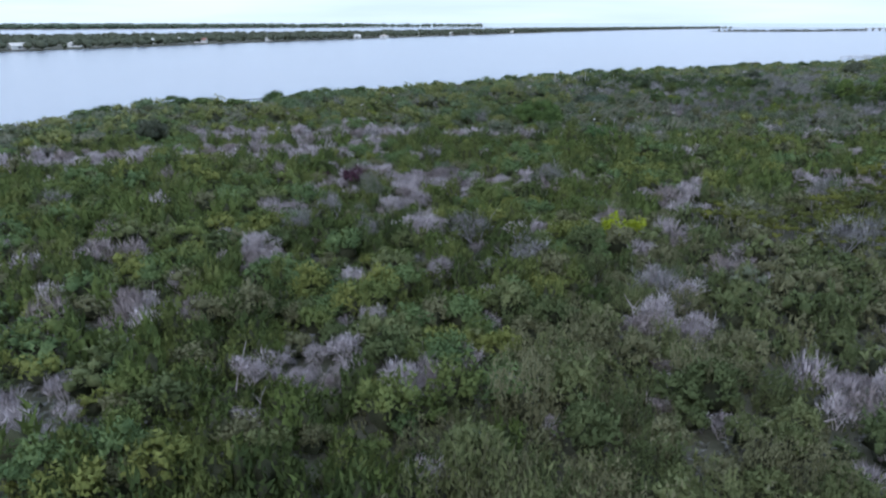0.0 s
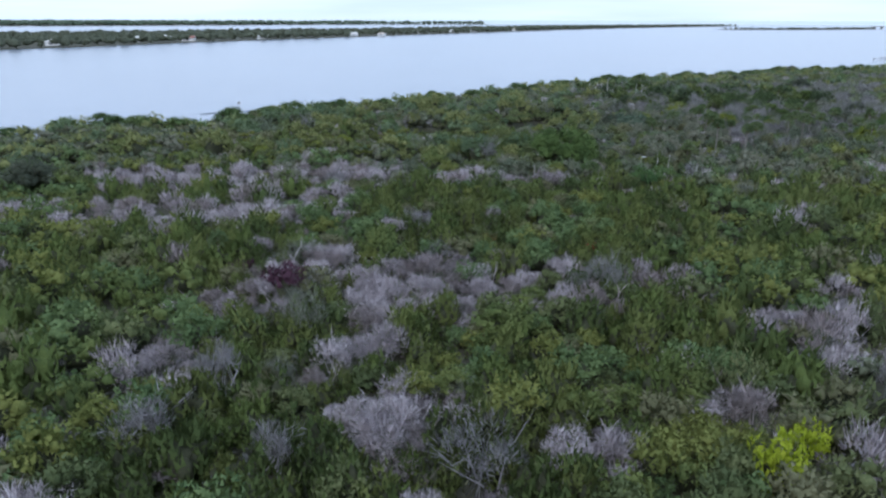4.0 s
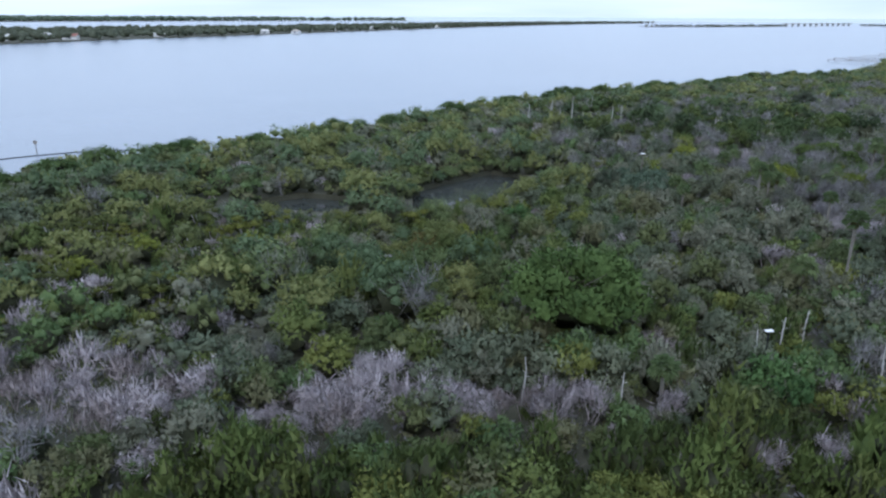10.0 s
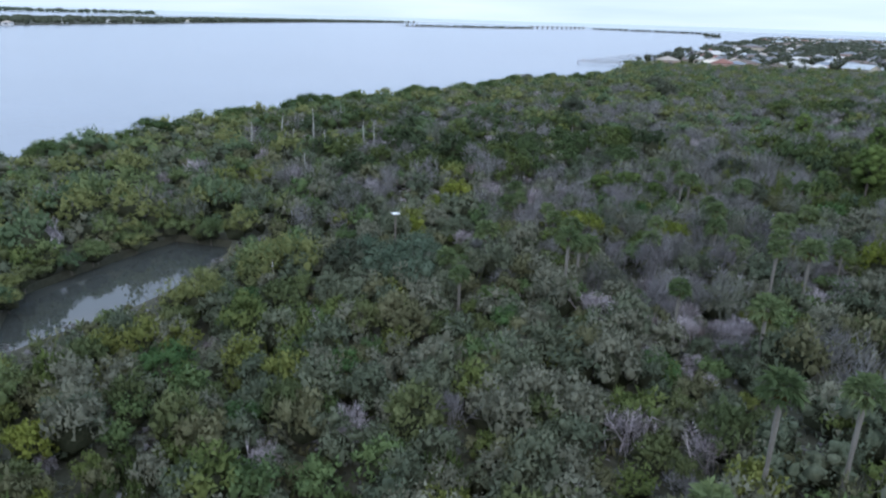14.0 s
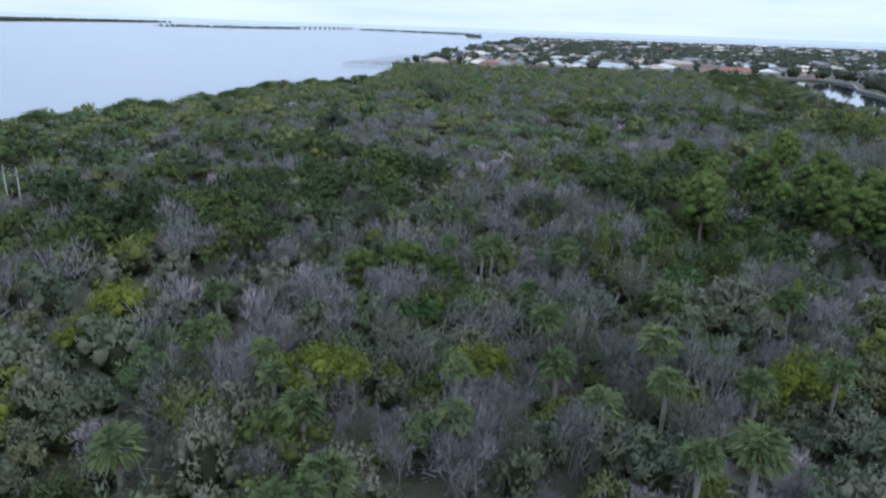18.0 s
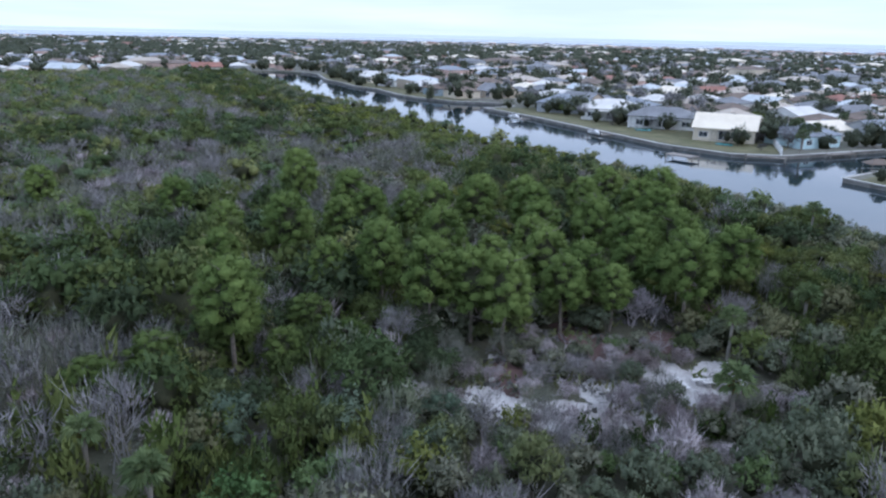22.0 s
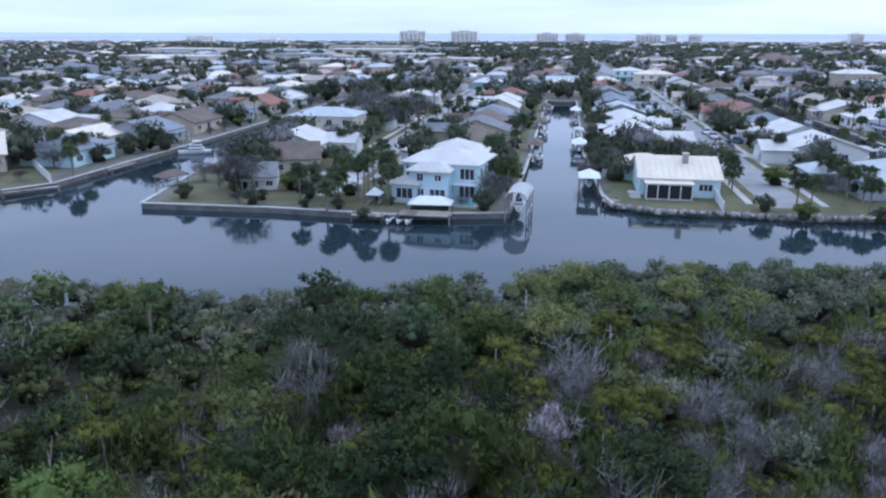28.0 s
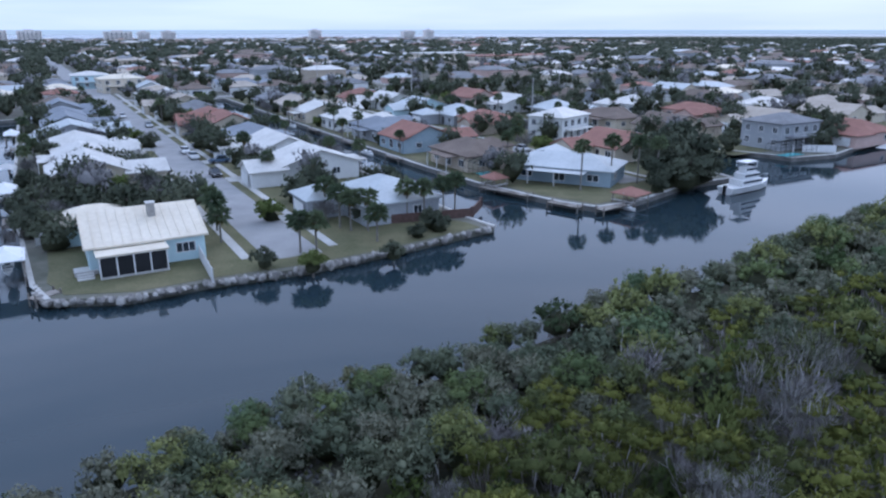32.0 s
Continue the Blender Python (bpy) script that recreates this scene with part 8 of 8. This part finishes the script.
NEAR_TOWN = [(345, 560), (480, 660), (650, 560), (800, 200), (700, -300), (300, -450), (-150, -420), (-300, -300), (20, -40), (180, 80), (380, 240), (560, 395)]
scatter_far("town_trees", "dark green street and garden trees of a suburb", [p for p in NEAR_TOWN], 7.6, "green", "town", 1.75, 51, 0.66, 1.15, 1, lambda x, y: town_skip(x, y) | ~inside(TOWN, x, y))
scatter_far("town_trees", "grey bare and dry garden trees of a suburb", [p for p in NEAR_TOWN], 17, "green", "bare", 1.8, 52, 0.6, 1.2, 1, lambda x, y: town_skip(x, y) | ~inside(TOWN, x, y))
FAR_TOWN = [(345, 560), (371, 575), (480, 660), (696, 835), (1720, 1681), (2300, 1200), (2750, 300), (2450, -430), (1650, -1300), (880, -1900), (200, -2390), (-800, -3100), (-2000, -2400), (-900, -900), (-200, -290), (20, -50), (200, 60), (400, 240), (560, 395)]
scatter_far("far_town_trees", "dark tree canopy over a distant suburb", FAR_TOWN, 15.5, "mangrove", "town", 2.0, 53, 0.8, 0.85, 2, lambda x, y: inside(NEAR_TOWN, x, y) | ~inside(TOWN, x, y) | (np.hypot(x - 180, y - 90) > 2350), True)


# ---- larger buildings far off ----
def big_block(x, y, turn, w, d, h, wall, label, name="commercial_building", floors=0, mat=None):
    o = new(name)
    o.matrix_world = pose(x, y, GZ, 0, 0, turn)
    part("wall", boxm(-w / 2, -d / 2, -0.3, w / 2, d / 2, h), WALLS[wall], o)
    part("roof", boxm(-w / 2 - 0.4, -d / 2 - 0.4, h, w / 2 + 0.4, d / 2 + 0.4, h + 0.8, bevel=0.1), mat or ROOFS["white"], o)
    if floors:
        for f in range(floors):
            z = 2.5 + f * (h - 3) / floors
            bm = bmesh.new()
            for b in range(6):
                x0 = -w / 2 + w * (b + 0.12) / 6
                box(bm, x0, d / 2 - 0.1, z, x0 + w / 6 * 0.4, d / 2 + 0.25, z + 0.8)
            part("window_row", bm, M_GLASS, o)
            part("balcony", boxm(-w / 2 + 1, d / 2, z - 0.5, w / 2 - 1, d / 2 + 1.4, z - 0.25), M_WHITE, o)
        part("roof_house", boxm(-w * 0.2, -d * 0.3, h + 0.8, w * 0.2, d * 0.3, h + 4), WALLS[wall], o)
    else:
        for b in range(5):
            x0 = -w / 2 + w * (b + 0.2) / 5
            part("window", boxm(x0, d / 2 - 0.1, 1, x0 + w / 5 * 0.6, d / 2 + 0.12, 3), M_GLASS, o)
    return tagged(o, label, "building")


G2 = GRID_TURN
for x, y, w, h in ((1440, -1200, 68, 30), (1225, -1150, 62, 29), (1180, -1440, 56, 25), (1120, -1480, 50, 24), (930, -1510, 60, 22), (870, -1510, 26, 21), (820, -1530, 30, 22), (520, -1750, 30, 25), (280, -1800, 34, 22), (225, -1810, 24, 25), (1800, -800, 70, 16), (1500, -800, 70, 10)):
    big_block(x, y, G2, w, 18, h, "tower", "pale multi-storey beachfront tower block", "tower_block", 8 if h > 20 else 3)
for x, y, w, d, h, roof in ((655, -224, 60, 40, 7, "slate"), (728, -379, 90, 40, 8, "white"), (800, -330, 70, 50, 7, "pale"), (620, -330, 60, 36, 6, "white"), (560, -180, 50, 30, 6, "pale"), (700, -120, 80, 35, 7, "white"), (840, -480, 100, 50, 9, "tan"), (93, -458, 80, 30, 6, "red"), (150, -480, 50, 30, 7, "white"), (760, -520, 60, 40, 7, "slate"), (500, -260, 50, 30, 6, "white"), (900, -250, 90, 50, 8, "white")):
    big_block(x, y, G2, w, d, h, "cream", "low commercial building with a broad flat roof", mat=ROOFS[roof])

# tall dark conifers over the roofs
spire_spec = cedar(np.random.default_rng(66), 2.6, 15.0, 420, 0.7)
spire_mesh = mesh_np("crown", *spire_spec[:2], [LEAF["town"], LEAF["core"]], spire_spec[2])
spire_trunk = limbs_mesh("trunk", (9.0, 0.3, 6, 1.5, 2), LEAF["bark"], 140)
for x, y, s in ((737, 91, 1.1), (808, 180, 1.0), (600, 150, 0.9), (380, 250, 0.6), (262, -150, 0.9), (370, -180, 0.9), (300, -120, 0.7), (520, 200, 0.8), (160, -330, 0.9), (450, -60, 0.8), (60, -200, 0.8)):
    tree("tall_conifer", spire_trunk, spire_mesh, x, y, GZ, x, s, 1.0, "tall dark narrow conifer rising above roofs", "tree", "tall conifers")
for x, y, h in ((150, -95, 14), (110, -60, 13), (262, 40, 11), (205, -200, 13), (330, -90, 13), (90, -150, 14)):
    o = new("utility_pole")
    o.location = (x, y, GZ)
    part("pole", cone(bmesh.new(), (0, 0, -0.3), (0, 0, h), 0.16, 0.12, 8), LEAF["snagwood"], o)
    part("crossarm", boxm(-1.1, -0.06, h - 0.9, 1.1, 0.06, h - 0.75), LEAF["bark"], o)
    tagged(o, "grey utility pole with a crossarm among houses", "utility pole", "utility poles")

# ---- houses and docks on the island and on the northern point ----
for i, (x, y, roof) in enumerate([(-389, 990, "white"), (-364, 1150, "cream"), (-385, 1080, "white"), (146, 2200, "white"), (-46, 1576, "white"), (-101, 1334, "tan"), (30, 1720, "white"), (-330, 1010, "red"), (-420, 840, "white"), (-260, 1120, "white"), (-150, 1310, "white"), (80, 1790, "white"), (200, 1990, "cream"), (-440, 760, "white")]):
    h = copy_thing(simple[i % 3], pose(x, y, GZ + 0.2, 0, 0, 120 + i * 9))
    h.scale = (1.0, 1.0, 1.3)
    paint(h, "white", roof)
    tagged(h, f"white island house with a {WORD[roof]} roof on the bay shore", "house", "island houses")
for i, (x, y, wall, roof) in enumerate([(394, 520, "pink", "red"), (420, 535, "cream", "tan"), (372, 548, "pink", "tan"), (440, 500, "white", "white"), (457, 466, "cream", "pale"), (480, 450, "tan", "tan"), (500, 455, "white", "white"), (515, 412, "white", "red"), (410, 560, "cream", "white"), (450, 590, "pink", "red"), (500, 640, "white", "white"), (540, 680, "cream", "red"), (600, 715, "pink", "tan"), (650, 760, "white", "white")]):
    h = copy_thing(simple[i % 3], pose(x, y, GZ + 0.2, 0, 0, 40 + i * 13))
    h.scale = (1.15, 1.1, 1.25)
    paint(h, wall, roof)
    tagged(h, f"{WWORD[wall]} bayfront house with a {WORD[roof]} roof", "house", "bayfront houses")
for x, y, ln in ((335, 575, 30), (352, 590, 34), (372, 605, 30), (400, 625, 34), (430, 650, 30), (460, 672, 34)):
    dock(x, y, 130, ln, 2.2, 1.6, "long pale timber pier over the bay")
brg = new("causeway_bridge")
brg.matrix_world = pose(1500, 2590, 0, 0, 0, math.degrees(math.atan2(283, 462)))
part("deck", boxm(0, -6, 9, 540, 6, 10.5), M_CONC, brg)
for i in range(12):
    part("pier", boxm(20 + i * 45, -4, -1.5, 24 + i * 45, 4, 9), M_CONC, brg)
tagged(brg, "long pale concrete causeway bridge over the bay", "bridge")
# channel fence and markers in the shallows
boom = new("floating_boom")
for i in range(14):
    a = boom
    x0, x1 = -74 + i * 2.3, -74 + (i + 1) * 2.3
    f = lambda q: 269 + 12 * math.sin((q + 74) / 32 * 1.9)
    part("float", cone(bmesh.new(), (x0, f(x0), 0.05), (x1, f(x1), 0.05), 0.12, 0.12, 6), M_DARK, boom)
tagged(boom, "thin dark floating boom on shallow water", "boom")
mk = new("channel_marker")
mk.location = (-64, 277.5, 0)
part("pole", cone(bmesh.new(), (0, 0, -1.5), (0, 0, 3.2), 0.09, 0.08, 7), M_DECK, mk)
part("board", boxm(-0.4, -0.04, 2.3, 0.4, 0.04, 2.9), M_DECK, mk)
tagged(mk, "weathered timber channel marker post in shallow water", "marker post")
